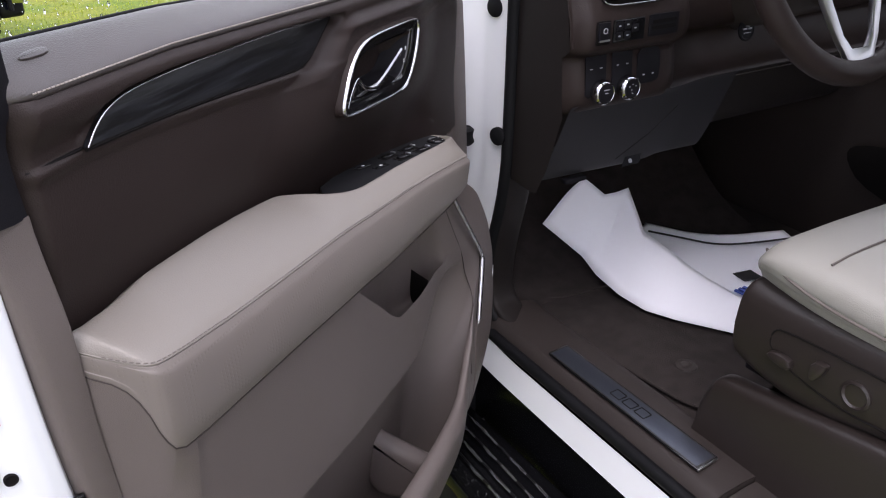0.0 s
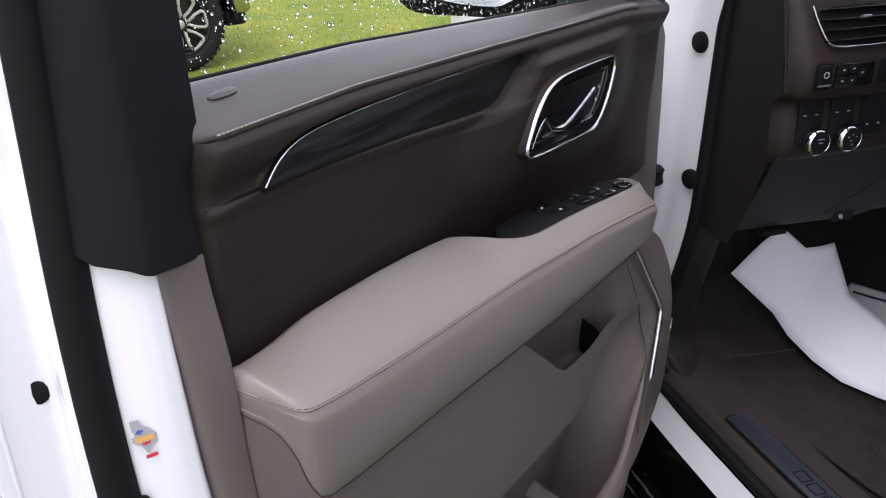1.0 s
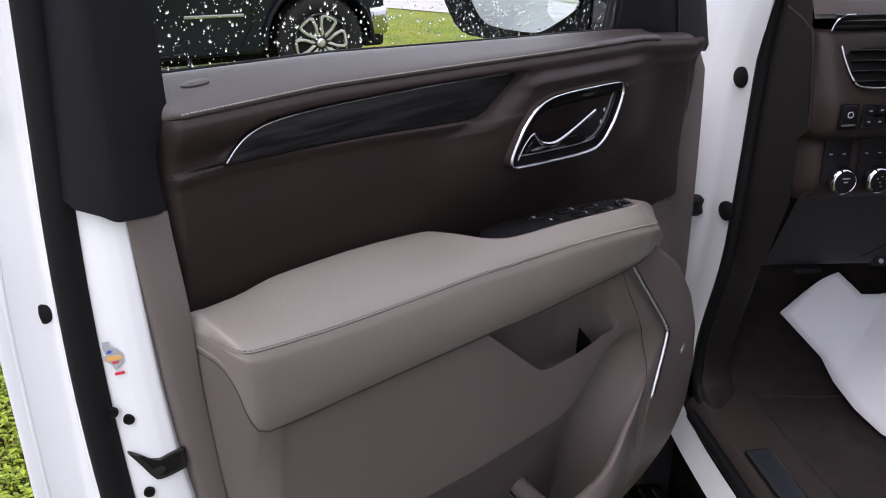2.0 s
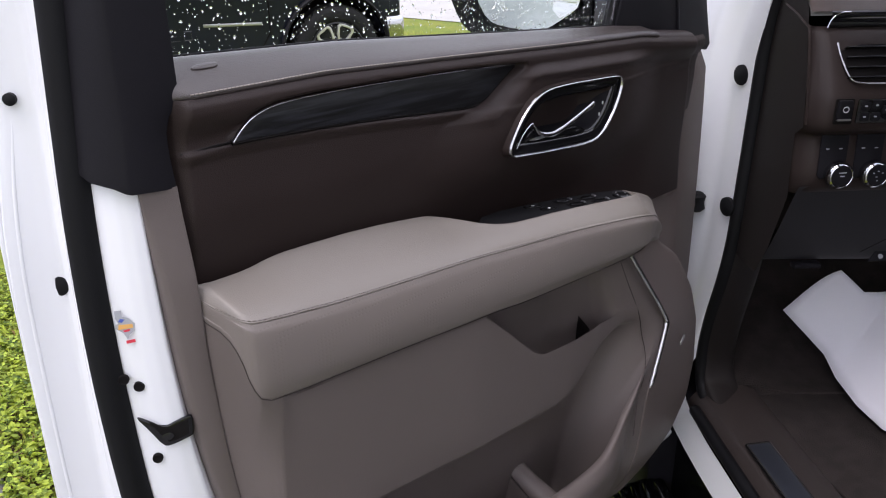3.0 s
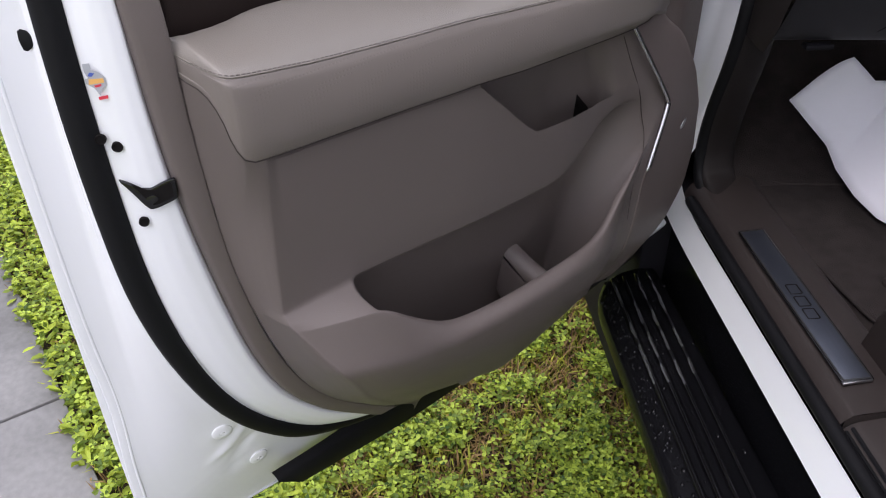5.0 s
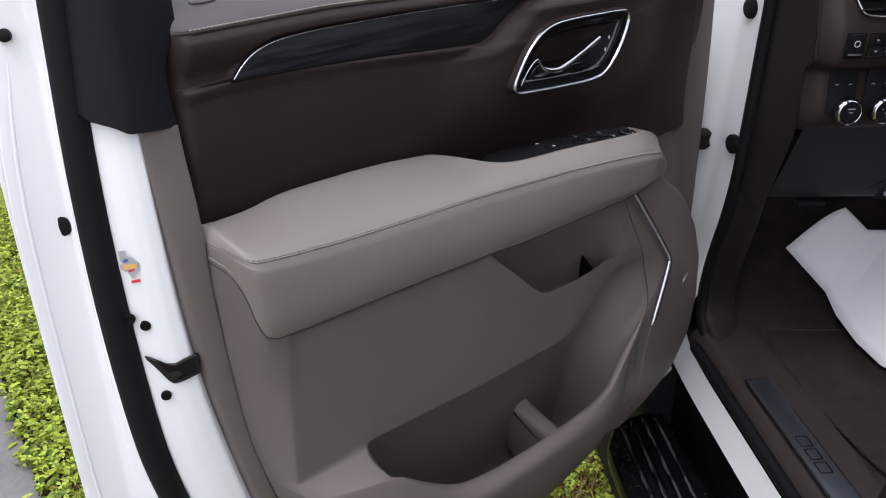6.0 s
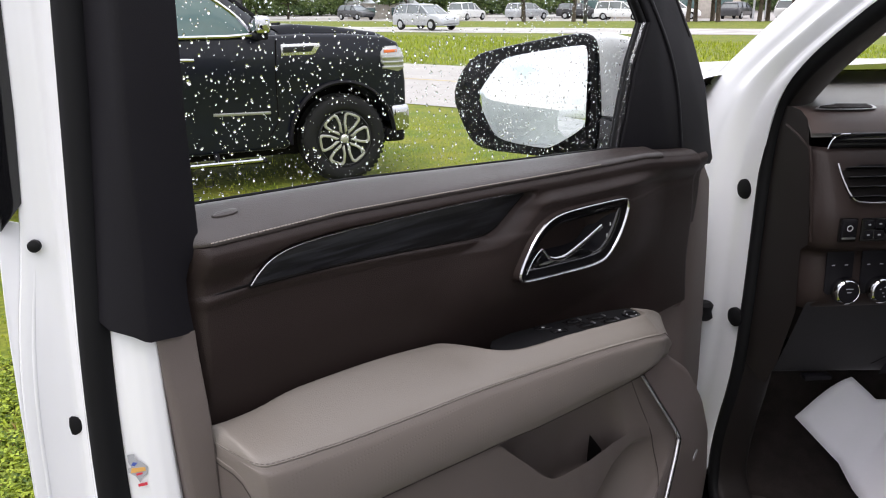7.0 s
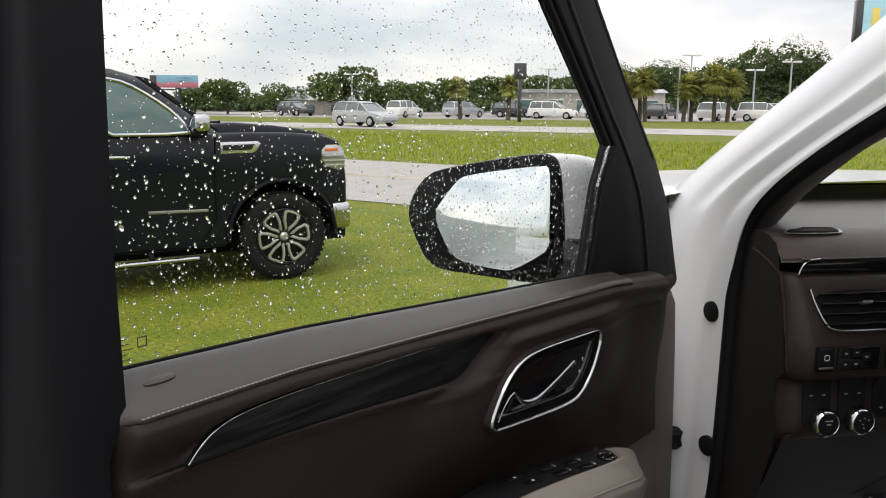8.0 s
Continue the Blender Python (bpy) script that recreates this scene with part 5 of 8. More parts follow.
def body_rail(k, x):
    """One line along the opening, k of the way out: upright on the sill, leaning in with the screen pillar above the belt."""
    out = []
    for i, (y, z) in enumerate(blend(min(k, 1.0))):
        s, p = 1 - float(step(z, 0.70, 0.85)), float(step(i, 8.5, 3.5))
        sill_x, pillar_x = 0.668 - 0.018 * k, 0.688 + 0.016 * k + float(np.interp(k, [q[0] for q in PILLAR_DEPTH], [q[1] for q in PILLAR_DEPTH]))
        xx = x * (1 - s) + sill_x * s
        new_x = xx + (pillar_x - xx) * p
        if x < 0.70:
            q = (new_x - 0.10) / (xx - 0.10)
            y, z = 0.09 + (y - 0.09) * q, 1.66 + (z - 1.66) * q
        out.append((new_x, y, z))
    return chaikin(out, 0, 3)


def blend(k):
    return [(a[0] + (b[0] - a[0]) * k, a[1] + (b[1] - a[1]) * k) for a, b in zip(OPEN_YZ, OUT_YZ)]


JAMB = [(0.0, 0.75), (0.0, 0.698), (0.05, 0.694), (0.14, 0.690), (0.24, 0.686), (0.32, 0.685), (0.40, 0.678), (0.48, 0.662), (0.56, 0.652), (0.66, 0.652), (0.74, 0.646), (0.80, 0.628), (0.86, 0.612), (0.94, 0.603), (0.985, 0.602), (1.0, 0.606)]
jamb = np.array([body_rail(k, x) for k, x in JAMB])
sheet("door_jamb", chaikin(jamb, 0, 1), m_white, car, "white painted door opening and sill", angle=80)
seal_yz = [(y - 0.005 * (z > 0.66), z + 0.010 * (z < 0.9) - 0.008 * (z > 1.5)) for y, z in OPEN_YZ]
tube("opening_seal", [(0.7035, y, z) for y, z in rounded(seal_yz, 3, False)], 0.0125, m_rubber, car, "black rubber door opening seal", sides=10, up=(1, 0, 0))
for y, z in ((1.418, 1.324), (1.404, 1.089)):
    n = Vector((-0.96, -0.28, 0)).normalized()
    lathe("jamb_plug", [(0.0175, -0.004), (0.0175, 0.002), (0.013, 0.004), (0.0001, 0.0045)], m_rubber, car, Matrix.Translation((0.6865, y, z)) @ n.to_track_quat("Z", "Y").to_matrix().to_4x4(), sides=24)
block("rocker", (0.06, 3.2, 0.20), (0.700, 0.0, 0.49), m_wet_black, car, "black rocker panel", bevel=0.01)

# sill trim and scuff plate
sill = [[(x, y, z) for y in np.linspace(1.44, 0.800, 24)] for x, z in ((0.676, 0.640), (0.680, 0.656), (0.688, 0.668), (0.695, 0.675), (0.703, 0.681), (0.760, 0.685), (0.800, 0.681), (0.822, 0.668), (0.832, 0.630))]
sheet("sill_trim", chaikin(np.array(sill), 0, 2), m_brown_hard, car, "dark brown plastic sill trim", angle=80)
rear = [[(x, y, z) for y in (0.797, 0.790, 0.6, 0.2, -0.4)] for x, z in ((0.676, 0.636), (0.683, 0.648), (0.692, 0.660), (0.704, 0.667), (0.712, 0.670), (0.760, 0.676), (0.800, 0.674), (0.822, 0.662), (0.832, 0.630))]
sheet("rear_sill_trim", chaikin(np.array(rear), 0, 2), m_brown_hard, car, "dark brown rear sill trim, stepped lower", angle=80)
sheet("sill_trim_end", [[(x, 0.800, z - d) for x, z in ((0.690, 0.6705), (0.703, 0.679), (0.760, 0.6835), (0.800, 0.6795), (0.820, 0.668))] for d in (0.0, 0.03)], m_brown_hard, car, "squared end of the sill trim")
for x, z in ((0.690, 0.654), (0.698, 0.660)):
    tube("sill_rib", [(x, y, z + 0.004) for y in (0.79, 0.6, 0.2, -0.4)], 0.0035, m_rubber, car, "black rubber rib", sides=6)
tube("sill_lip", [(0.676, y, 0.655) for y in np.linspace(1.40, -0.4, 10)], 0.012, m_rubber, car, "black rubber sill lip", sides=8)
scuff = empty("scuff_plate", None, car)
PLATE = pose(0.7305, 1.047, 0.6862, 0, -2, 0.6)
prism("plate_border", [(-0.0215, -0.195), (0.0215, -0.193), (0.0245, -0.190), (0.0245, 0.192), (0.0215, 0.195), (-0.0215, 0.193), (-0.0245, 0.190), (-0.0245, -0.192)], 0.0036, m_gloss_black, scuff, PLATE, "dark gloss border", bevel=0.001)
prism("plate_end", [(-0.0240, -0.1955), (0.0215, -0.1935), (0.0215, -0.1905), (-0.0240, -0.1925)], 0.0040, m_satin, scuff, PLATE, "bright metal end", bevel=0.0005)
prism("plate_line", [(-0.0222, -0.1905), (0.0222, -0.189), (0.0222, 0.1915), (-0.0222, 0.190)], 0.0034, m_print_black, scuff, PLATE @ pose(0, 0, 0.0004), "dark inner line", bevel=0)
prism("plate", [(-0.0195, -0.187), (0.0200, -0.187), (0.0200, 0.189), (-0.0195, 0.187)], 0.0036, m_plate, scuff, PLATE @ pose(0, 0, 0.0006), "brushed grey metal scuff plate", bevel=0.0004)
for k in range(3):
    y = 0.018 - k * 0.031
    mark = [(-0.0095, y - 0.0115), (0.0075, y - 0.0125), (0.0095, y - 0.0105), (0.0095, y + 0.0115), (-0.0075, y + 0.0125), (-0.0095, y + 0.0105)]
    tube("plate_mark", [PLATE @ Vector((px, py, 0.0044)) for px, py in mark], 0.0014, m_dark_void, scuff, "dark pressed maker's mark", sides=6, flat=0.5, closed=True)

# running board
board = empty("running_board", None, car)
b_out = rounded([(0.496, -1.2), (0.496, 1.30), (0.503, 1.37), (0.530, 1.425), (0.580, 1.46), (0.68, 1.47), (0.68, -1.2)], 1)
prism("board", b_out, 0.05, m_wet_black, board, pose(0, 0, 0.398), "wet black running board", bevel=0.018, segments=4)
for x in (0.545, 0.572, 0.600, 0.628):
    y1 = 1.415 + (x - 0.545) * 0.25
    tube("tread_rib", [(x, -1.1, 0.4505), (x, y1 - 0.02, 0.4505), (x, y1, 0.449), (x, y1 + 0.010, 0.445)], [0.0065, 0.0065, 0.005, 0.001], m_wet_rib, board, "raised wet tread rib", sides=12, flat=0.9)
rnd = random.Random(9)
bv, bf = [], []
for _ in range(1300):
    x, y = rnd.uniform(0.502, 0.655), rnd.uniform(0.6, 1.43)
    if rnd.random() > 0.10 + 0.90 * ((y - 0.6) / 0.83) ** 1.6:
        continue
    if rnd.random() < 0.5:
        x = rnd.uniform(0.500, 0.538)
    if min(abs(x - q) for q in (0.545, 0.572, 0.600, 0.628)) < 0.008 or (y > 1.36 and x < 0.52):
        continue
    r = 0.0009 + 0.0042 * rnd.random() ** 3
    b, e = len(bv), rnd.uniform(0.7, 1.6)
    for k, hgt in ((1.0, 0.0), (0.80, 0.42), (0.24, 0.62)):
        bv += [(x + math.cos(2 * math.pi * j / 8) * r * k, y + math.sin(2 * math.pi * j / 8) * r * k * e, 0.4486 + hgt * r) for j in range(8)]
    for ring in range(2):
        bf += [(b + ring * 8 + j, b + ring * 8 + (j + 1) % 8, b + ring * 8 + 8 + (j + 1) % 8, b + ring * 8 + 8 + j) for j in range(8)]
    bf.append(tuple(b + 16 + j for j in range(8)))
tagged(finish("board_rain", bv, bf, m_bead, board, "raindrops on the running board", True, 180), kind="stuff")

# water along the ribs in broken, wavering runs, metal-bright to stand for glints
sv, sf = [], []
for x in (0.545, 0.572, 0.600, 0.628):
    y = 1.00 + rnd.uniform(0, 0.10) + 1.3 * (x - 0.545)
    while y < 1.40:
        n = rnd.randint(6, 16)
        pts_, drift = [], 0.0
        for j in range(n):
            drift = 0.7 * drift + rnd.uniform(-0.0006, 0.0006)
            if y + 0.008 * j < 1.40:
                pts_.append((x - 0.003 + drift, y + 0.008 * j, 0.0013 * math.sin(math.pi * (j + 0.4) / n) * rnd.uniform(0.4, 1.3)))
        if len(pts_) > 2:
            b = len(sv)
            for px, py, half in pts_:
                lift = rnd.uniform(-0.0013, 0.0013)
                sv += [(px - half - 0.0025, py, 0.4545), (px - half, py, 0.4575 + lift), (px + half, py, 0.4578 + lift), (px + half + 0.001, py, 0.4550)]
            sf += [(b + 4 * j + k, b + 4 * j + k + 1, b + 4 * j + k + 5, b + 4 * j + k + 4) for j in range(len(pts_) - 1) for k in range(3)]
        y += 0.008 * n + rnd.uniform(0.006, 0.05)
tagged(finish("rib_glints", sv, sf, m_rib_glint, board, "runs of water along the tread ribs, metal-bright for reflected glints", True, 60), kind="stuff")

# floor and footwell
FOOT = pose(-0.0082, 0.0143, 0.1074) @ Matrix.Diagonal((0.932, 0.932, 0.932, 1.0))
floor_pts = np.array([[(x, y, z) for x in (0.80, 0.86, 1.2, 1.66)] for y, z in ((-0.4, 0.585), (1.40, 0.585), (1.55, 0.60), (1.70, 0.66), (1.88, 0.84), (1.95, 1.25))])
sheet("floor_carpet", chaikin(np.array([[tuple(FOOT @ Vector(p)) for p in row] for row in floor_pts]), 0, 2), m_carpet, car, "dark brown carpeted floor and footwell", angle=80)
kick_line = rounded(OPEN_YZ[7:15], 3, False)
tang = np.gradient(kick_line, axis=0)
tang /= np.linalg.norm(tang, axis=1)[:, None]
inward = np.stack([tang[:, 1], -tang[:, 0]], 1)
low_ = np.clip(inward[:, 1], 0, 1)
kick_rows = [[(x, y + n[0] * (a + b * k), z + n[1] * (a + b * k)) for (y, z), n, k in zip(kick_line, inward, low_)] for x, a, b in ((0.698, 0.004, 0.0), (0.703, 0.013, 0.012), (0.712, 0.017, 0.018), (0.740, 0.014, 0.020), (0.768, 0.008, 0.018), (0.780, -0.012, 0.030), (0.790, -0.08, 0.085), (0.800, -0.50, 0.49))]
sheet("kick_panel", chaikin(np.array(kick_rows), 0, 2), m_end_dark, car, "dark brown kick panel beside the footwell", angle=80)
sheet("console_side", chaikin(np.array([[(1.66 - 0.10 * (z - 0.6), y, z) for y in (1.95, 1.5, 1.1, 0.7, 0.0, -0.4)] for z in (0.58, 0.75, 0.95, 1.08)]), 0, 1), m_brown_hard, car, "dark brown centre console side", angle=80)
prism("console_pocket", rounded([(-0.20, -0.05), (0.06, -0.03), (0.14, 0.05), (0.09, 0.09), (-0.22, 0.11)], 2), 0.006, m_dark_void, car, Matrix.Translation((1.615, 1.16, 0.86)) @ Matrix(((0, 0, -1, 0), (1, 0, 0, 0), (0, 1, 0, 0), (0, 0, 0, 1))), "dark console side pocket", bevel=0.002)
mat_shape = rounded([(0.862, 1.46), (0.868, 1.52), (0.90, 1.545), (0.985, 1.505), (1.40, 1.50), (1.40, 1.00), (0.955, 1.02), (0.915, 1.05), (0.900, 1.16), (0.878, 1.32)], 2)
floor_mat = tagged(empty("floor_mat", body_pose @ FOOT @ pose(0, 0, 0.588)), "dark brown carpet floor mat in the footwell", "floor mat")
prism("mat", mat_shape, 0.010, m_carpet, floor_mat, None, "dark brown carpet mat", bevel=0.004)
tube("binding", [(x, y, 0.010) for x, y in mat_shape], 0.004, m_carpet, floor_mat, "brown bound edge", sides=6, closed=True)
lathe("mat_clip", [(0.024, 0.009), (0.022, 0.013), (0.012, 0.0145), (0.009, 0.0125), (0.0001, 0.0125)], m_brown_hard, floor_mat, pose(1.005, 1.155, 0), "round black mat fastener", sides=28)

# dashboard
dash = tagged(empty("dashboard", body_pose), "dark brown dashboard with vent, buttons and chrome knobs", "dashboard")
PROFILE = [(1.90, 1.482), (1.60, 1.482), (1.42, 1.476), (1.33, 1.474), (1.285, 1.466), (1.262, 1.452), (1.256, 1.440), (1.258, 1.424), (1.250, 1.420), (1.243, 1.413), (1.222, 1.372), (1.205, 1.338), (1.199, 1.320), (1.199, 1.290), (1.205, 1.276), (1.222, 1.268), (1.228, 1.262), (1.222, 1.235), (1.219, 1.200), (1.226, 1.178), (1.240, 1.168)]
xs_dash = np.concatenate([np.array([0.704, 0.707, 0.713, 0.722, 0.735]), np.linspace(0.76, 0.95, 8), np.linspace(0.98, 1.9, 10)])


def dash_push(x, z):
    """The face curves away at its outer end and falls back beyond the switch pod."""
    return 0.030 * (1 - step(x, 0.701, 0.729)) * float(z < 1.43) + 0.05 * float(step(x, 0.93, 0.99)) * float(z < 1.42)


rows = np.array([[(x, y + dash_push(x, z) * (1.0 if z > 1.17 else 0.5), z) for x in xs_dash] for y, z in PROFILE])
top_i = 4
sheet("dash_top", chaikin(rows[:top_i + 3], 0, 1), m_dash_top, dash, "dark grey grained dash top", angle=60)
pad = np.array([[(x, y, z) for x in xs_dash] for y, z in ((1.345, 1.475), (1.325, 1.479), (1.295, 1.477), (1.272, 1.466), (1.258, 1.450), (1.255, 1.446))])
sheet("dash_pad", chaikin(pad, 0, 2), m_dash_brown, dash, "dark brown padded dash edge", angle=80)
sheet("dash_band", np.array([[(x, y, z) for x in np.concatenate([[0.733, 0.737, 0.742], np.linspace(0.76, 1.9, 10)])] for y, z in ((1.252, 1.4465), (1.249, 1.4440), (1.249, 1.4255), (1.253, 1.4225))]), m_gloss_black, dash, "gloss black dash band", angle=80)
tube("band_edge", rounded([(0.760, 1.2475, 1.4455), (0.742, 1.2475, 1.4445), (0.732, 1.2475, 1.4355), (0.728, 1.2475, 1.4235)], 2, False), 0.0016, m_chrome, dash, "bright band edge")
sheet("dash_face", chaikin(rows[7:], 0, 1), m_brown, dash, "dark brown vinyl dashboard face", angle=70)
end_rows = [[(x, y, z) for y, x in ((1.42, 0.712), (1.33, 0.702), (ye, 0.7035))] for ye, z in ((1.322, 1.4785), (1.294, 1.4765), (1.272, 1.466), (1.262, 1.446), (1.258, 1.426), (1.252, 1.40), (1.235, 1.34), (1.225, 1.28), (1.245, 1.265), (1.240, 1.20), (1.236, 1.165), (1.272, 1.06), (1.302, 1.005))]
sheet("dash_end", end_rows, m_end_dark, dash, "dark brown dashboard end panel", angle=50)
tube("end_seam", [(0.7015, 1.328, 1.449), (0.703, 1.290, 1.438), (0.705, 1.258, 1.424), (0.705, 1.248, 1.40), (0.705, 1.231, 1.34), (0.705, 1.221, 1.285)], 0.0024, m_brown, dash, "raised seam of the end panel", sides=6)
sheet("knee_panel", chaikin(np.array([[(x, y + 0.02 * float(step(x, 0.95, 1.05)), z - k * 0.035 * (x - 0.77)) for x in np.linspace(0.716, 1.14, 12)] for y, z, k in ((1.225, 1.185, 0), (1.232, 1.178, 0), (1.238, 1.165, 0), (1.272, 1.09, 0.6), (1.303, 1.030, 1), (1.318, 1.016, 1), (1.45, 1.025, 1))]), 0, 2), m_under, dash, "dark grey plastic knee panel", angle=80)
# Knee panel carried on in darker plastic for the steering column's shadow.
sheet("knee_shade", chaikin(np.array([[(x, y + 0.03, z) for x in np.linspace(1.12, 1.60, 6)] for y, z in ((1.232, 1.178), (1.275, 1.11), (1.33, 1.02), (1.50, 1.03))]), 0, 2), m_end_dark, dash, "knee panel's far part, darkened for the steering column's shade", angle=80)
OBD = pose(0.925, 1.2975, 1.0305, 63, 0, 0)
tube("knee_seam", [(0.985, 1.246, 1.142), (0.945, 1.2685, 1.090), (0.885, 1.2945, 1.038)], 0.0006, m_dark_void, dash, "thin seam across the knee panel", sides=6)
prism("obd_cover", [(-0.026, -0.012), (0.020, -0.012), (0.034, 0.014), (-0.004, 0.012)], 0.0022, m_black, dash, OBD, "black diagnostic socket cover", bevel=0.0006)
lathe("obd_screw", [(0.0042, 0), (0.0042, 0.0012), (0.0001, 0.0015)], m_print_grey, dash, OBD @ pose(-0.002, -0.004, 0.0022), sides=12)
block("release_lever", (0.05, 0.02, 0.010), (0.80, 1.312, 1.010), m_black, dash, "black bonnet release lever", bevel=0.004)


def on_dash(x, z, tilt=0.0, out=0.0):
    """A frame on the dash face, its z axis towards the cabin."""
    y = float(np.interp(z, [1.178, 1.20, 1.235, 1.262, 1.268, 1.276, 1.290, 1.320, 1.338, 1.372, 1.413], [1.226, 1.219, 1.222, 1.228, 1.222, 1.205, 1.199, 1.199, 1.205, 1.222, 1.243]))
    return pose(x, y - out, z, 90 + tilt, 0, 0)


def box_line(w, h):
    """A box outline with small round corners."""
    r, out = min(0.0025, w * 0.3, h * 0.3), []
    for sx, sy, a0 in ((1, -1, -90), (1, 1, 0), (-1, 1, 90), (-1, -1, 180)):
        out += [(sx * (w / 2 - r) + r * math.cos(radians(a0 + q)), sy * (h / 2 - r) + r * math.sin(radians(a0 + q))) for q in (0, 45, 90)]
    return np.array(out)



# air vent
vent = empty("air_vent", None, dash)
V = pose(0.810, 1.2235, 1.372, 90 - 26, 0, 0)
prism("vent_cavity", rounded([(-0.070, 0.030), (0.075, 0.032), (0.075, -0.028), (-0.050, -0.028), (-0.062, -0.010)], 1), 0.003, m_dark_void, vent, V, "dark vent opening", bevel=0.0005)
for k in range(4):
    block("vent_slat", (0.125, 0.002, 0.012), (0.004, -0.020 + k * 0.015, 0.004), m_gloss_black, vent, "gloss black vent slat", bevel=0.0006).data.transform(V)
tube("vent_trim", [V @ Vector(p) for p in rounded([(-0.070, 0.033, 0.004), (-0.067, 0.010, 0.005), (-0.058, -0.018, 0.006), (-0.048, -0.029, 0.006), (0.0, -0.030, 0.006), (0.076, -0.030, 0.006)], 2, False)], 0.0017, m_chrome, vent, "bright vent trim")
block("vent_tab", (0.016, 0.004, 0.01), (0.01, 0.010, 0.010), m_satin, vent, "silver vent tab", bevel=0.001).data.transform(V)
# parking brake button, button row, slot
brake = empty("parking_brake_button", None, dash)
prism("button_well", box_line(0.029, 0.038), 0.002, m_dark_void, brake, on_dash(0.747, 1.309), bevel=0.0008)
prism("button", box_line(0.023, 0.030), 0.006, m_black, brake, on_dash(0.747, 1.311), "black parking brake button", bevel=0.002)
tube("button_symbol", [on_dash(0.747, 1.313, 0, 0.0068) @ Vector((0.0042 * math.cos(a), 0.0042 * math.sin(a), 0)) for a in np.linspace(0, 2 * math.pi, 17)[:-1]], 0.0006, m_print, brake, sides=6, closed=True)
prism("button_foot", box_line(0.021, 0.003), 0.007, m_satin, brake, on_dash(0.747, 1.2975), bevel=0.0006)
pod = empty("button_row", None, dash)
prism("row_plate", box_line(0.066, 0.036), 0.003, m_gloss_black, pod, on_dash(0.800, 1.309), "black button plate", bevel=0.001)
for dx, dz in ((-0.021, 0.008), (-0.004, 0.009), (-0.021, -0.008), (-0.004, -0.008), (0.012, 0.002)):
    prism("row_key", box_line(0.0145, 0.0130), 0.0007, m_black, pod, on_dash(0.800 + dx, 1.309 + dz, 0, 0.003), bevel=0.0003)
    prism("row_symbol", box_line(0.0045, 0.0022), 0.0003, m_print_grey, pod, on_dash(0.800 + dx, 1.309 + dz, 0, 0.0037), bevel=0)
prism("slot_plate", box_line(0.066, 0.036), 0.003, m_black, pod, on_dash(0.876, 1.310), "black slot surround", bevel=0.001)
for dz in (0.006, -0.004):
    prism("slot", box_line(0.052, 0.006), 0.0008, m_dark_void, pod, on_dash(0.876, 1.310 + dz, 0, 0.003), bevel=0)
# lower cluster
for x, w in ((0.757, 0.044), (0.814, 0.044)):
    pad_ = empty("button_pad", None, dash)
    prism("pad_plate", [(-w / 2, 0.034), (w / 2, 0.034), (w / 2, -0.040), (-w / 2 + 0.006, -0.040), (-w / 2, -0.034)], 0.003, m_black, pad_, on_dash(x, 1.238, -4), "black control pad", bevel=0.001)
    for dx, dz in ((-0.0105, 0.024), (0.0105, 0.024), (-0.0105, 0.008), (0.0105, 0.008)):
        prism("pad_key", box_line(0.0185, 0.0140), 0.0012, m_gloss_black, pad_, on_dash(x + dx, 1.238 + dz, -4, 0.003), bevel=0.0005)
        prism("pad_symbol", box_line(0.0055, 0.0016), 0.0003, m_print_grey, pad_, on_dash(x + dx, 1.238 + dz, -4, 0.0043), bevel=0)
for x in (0.765, 0.822):
    knob = empty("control_knob", on_dash(x, 1.207, -2, 0.002), dash)
    ring_v, ring_f, sides_ = [], [], 60
    for r, h in ((0.0200, 0), (0.0212, 0.003), (0.0212, 0.0125), (0.0200, 0.016), (0.0172, 0.0185), (0.0160, 0.0175)):
        for k in range(sides_):
            a, knurl = 2 * math.pi * k / sides_, 1 + (0.012 if k % 2 and 0.002 < h < 0.014 else 0)
            ring_v.append((r * knurl * math.cos(a), r * knurl * math.sin(a), h))
    ring_f = grid_faces(6, sides_, wrap=True)
    finish("knob_ring", ring_v, ring_f, m_chrome, knob, "knurled chrome ring", True, 40)
    lathe("knob_cap", [(0.0165, 0.0165), (0.0160, 0.0185), (0.0001, 0.0190)], m_black, knob, None, "black knob cap")
    for dx, dy, w in (((0, 0.006, 0.012), (0, 0.0005, 0.007)) if x < 0.79 else ((-0.007, 0.004, 0.003), (0.0, 0.007, 0.003), (0.007, 0.004, 0.003), (-0.002, -0.002, 0.003), (0.0, -0.008, 0.003))):
        prism("knob_symbol", box_line(w, 0.0014), 0.0004, m_print_grey, knob, pose(dx, dy, 0.0189), bevel=0)
side_pod = empty("switch_module", None, dash)
prism("module_plate", rounded([(-0.026, 0.034), (0.026, 0.034), (0.026, -0.022), (0.018, -0.032), (-0.026, -0.032)], 1), 0.003, m_black, side_pod, on_dash(0.874, 1.238, -4), "black switch module", bevel=0.001)
for dx in (-0.012, 0.009):
    prism("module_mark", box_line(0.0015, 0.018), 0.0007, m_print_grey, side_pod, on_dash(0.874 + dx, 1.256, -4, 0.003), bevel=0)
    prism("module_dot", box_line(0.004, 0.002), 0.0007, m_print, side_pod, on_dash(0.874 + dx, 1.222, -4, 0.003), bevel=0)
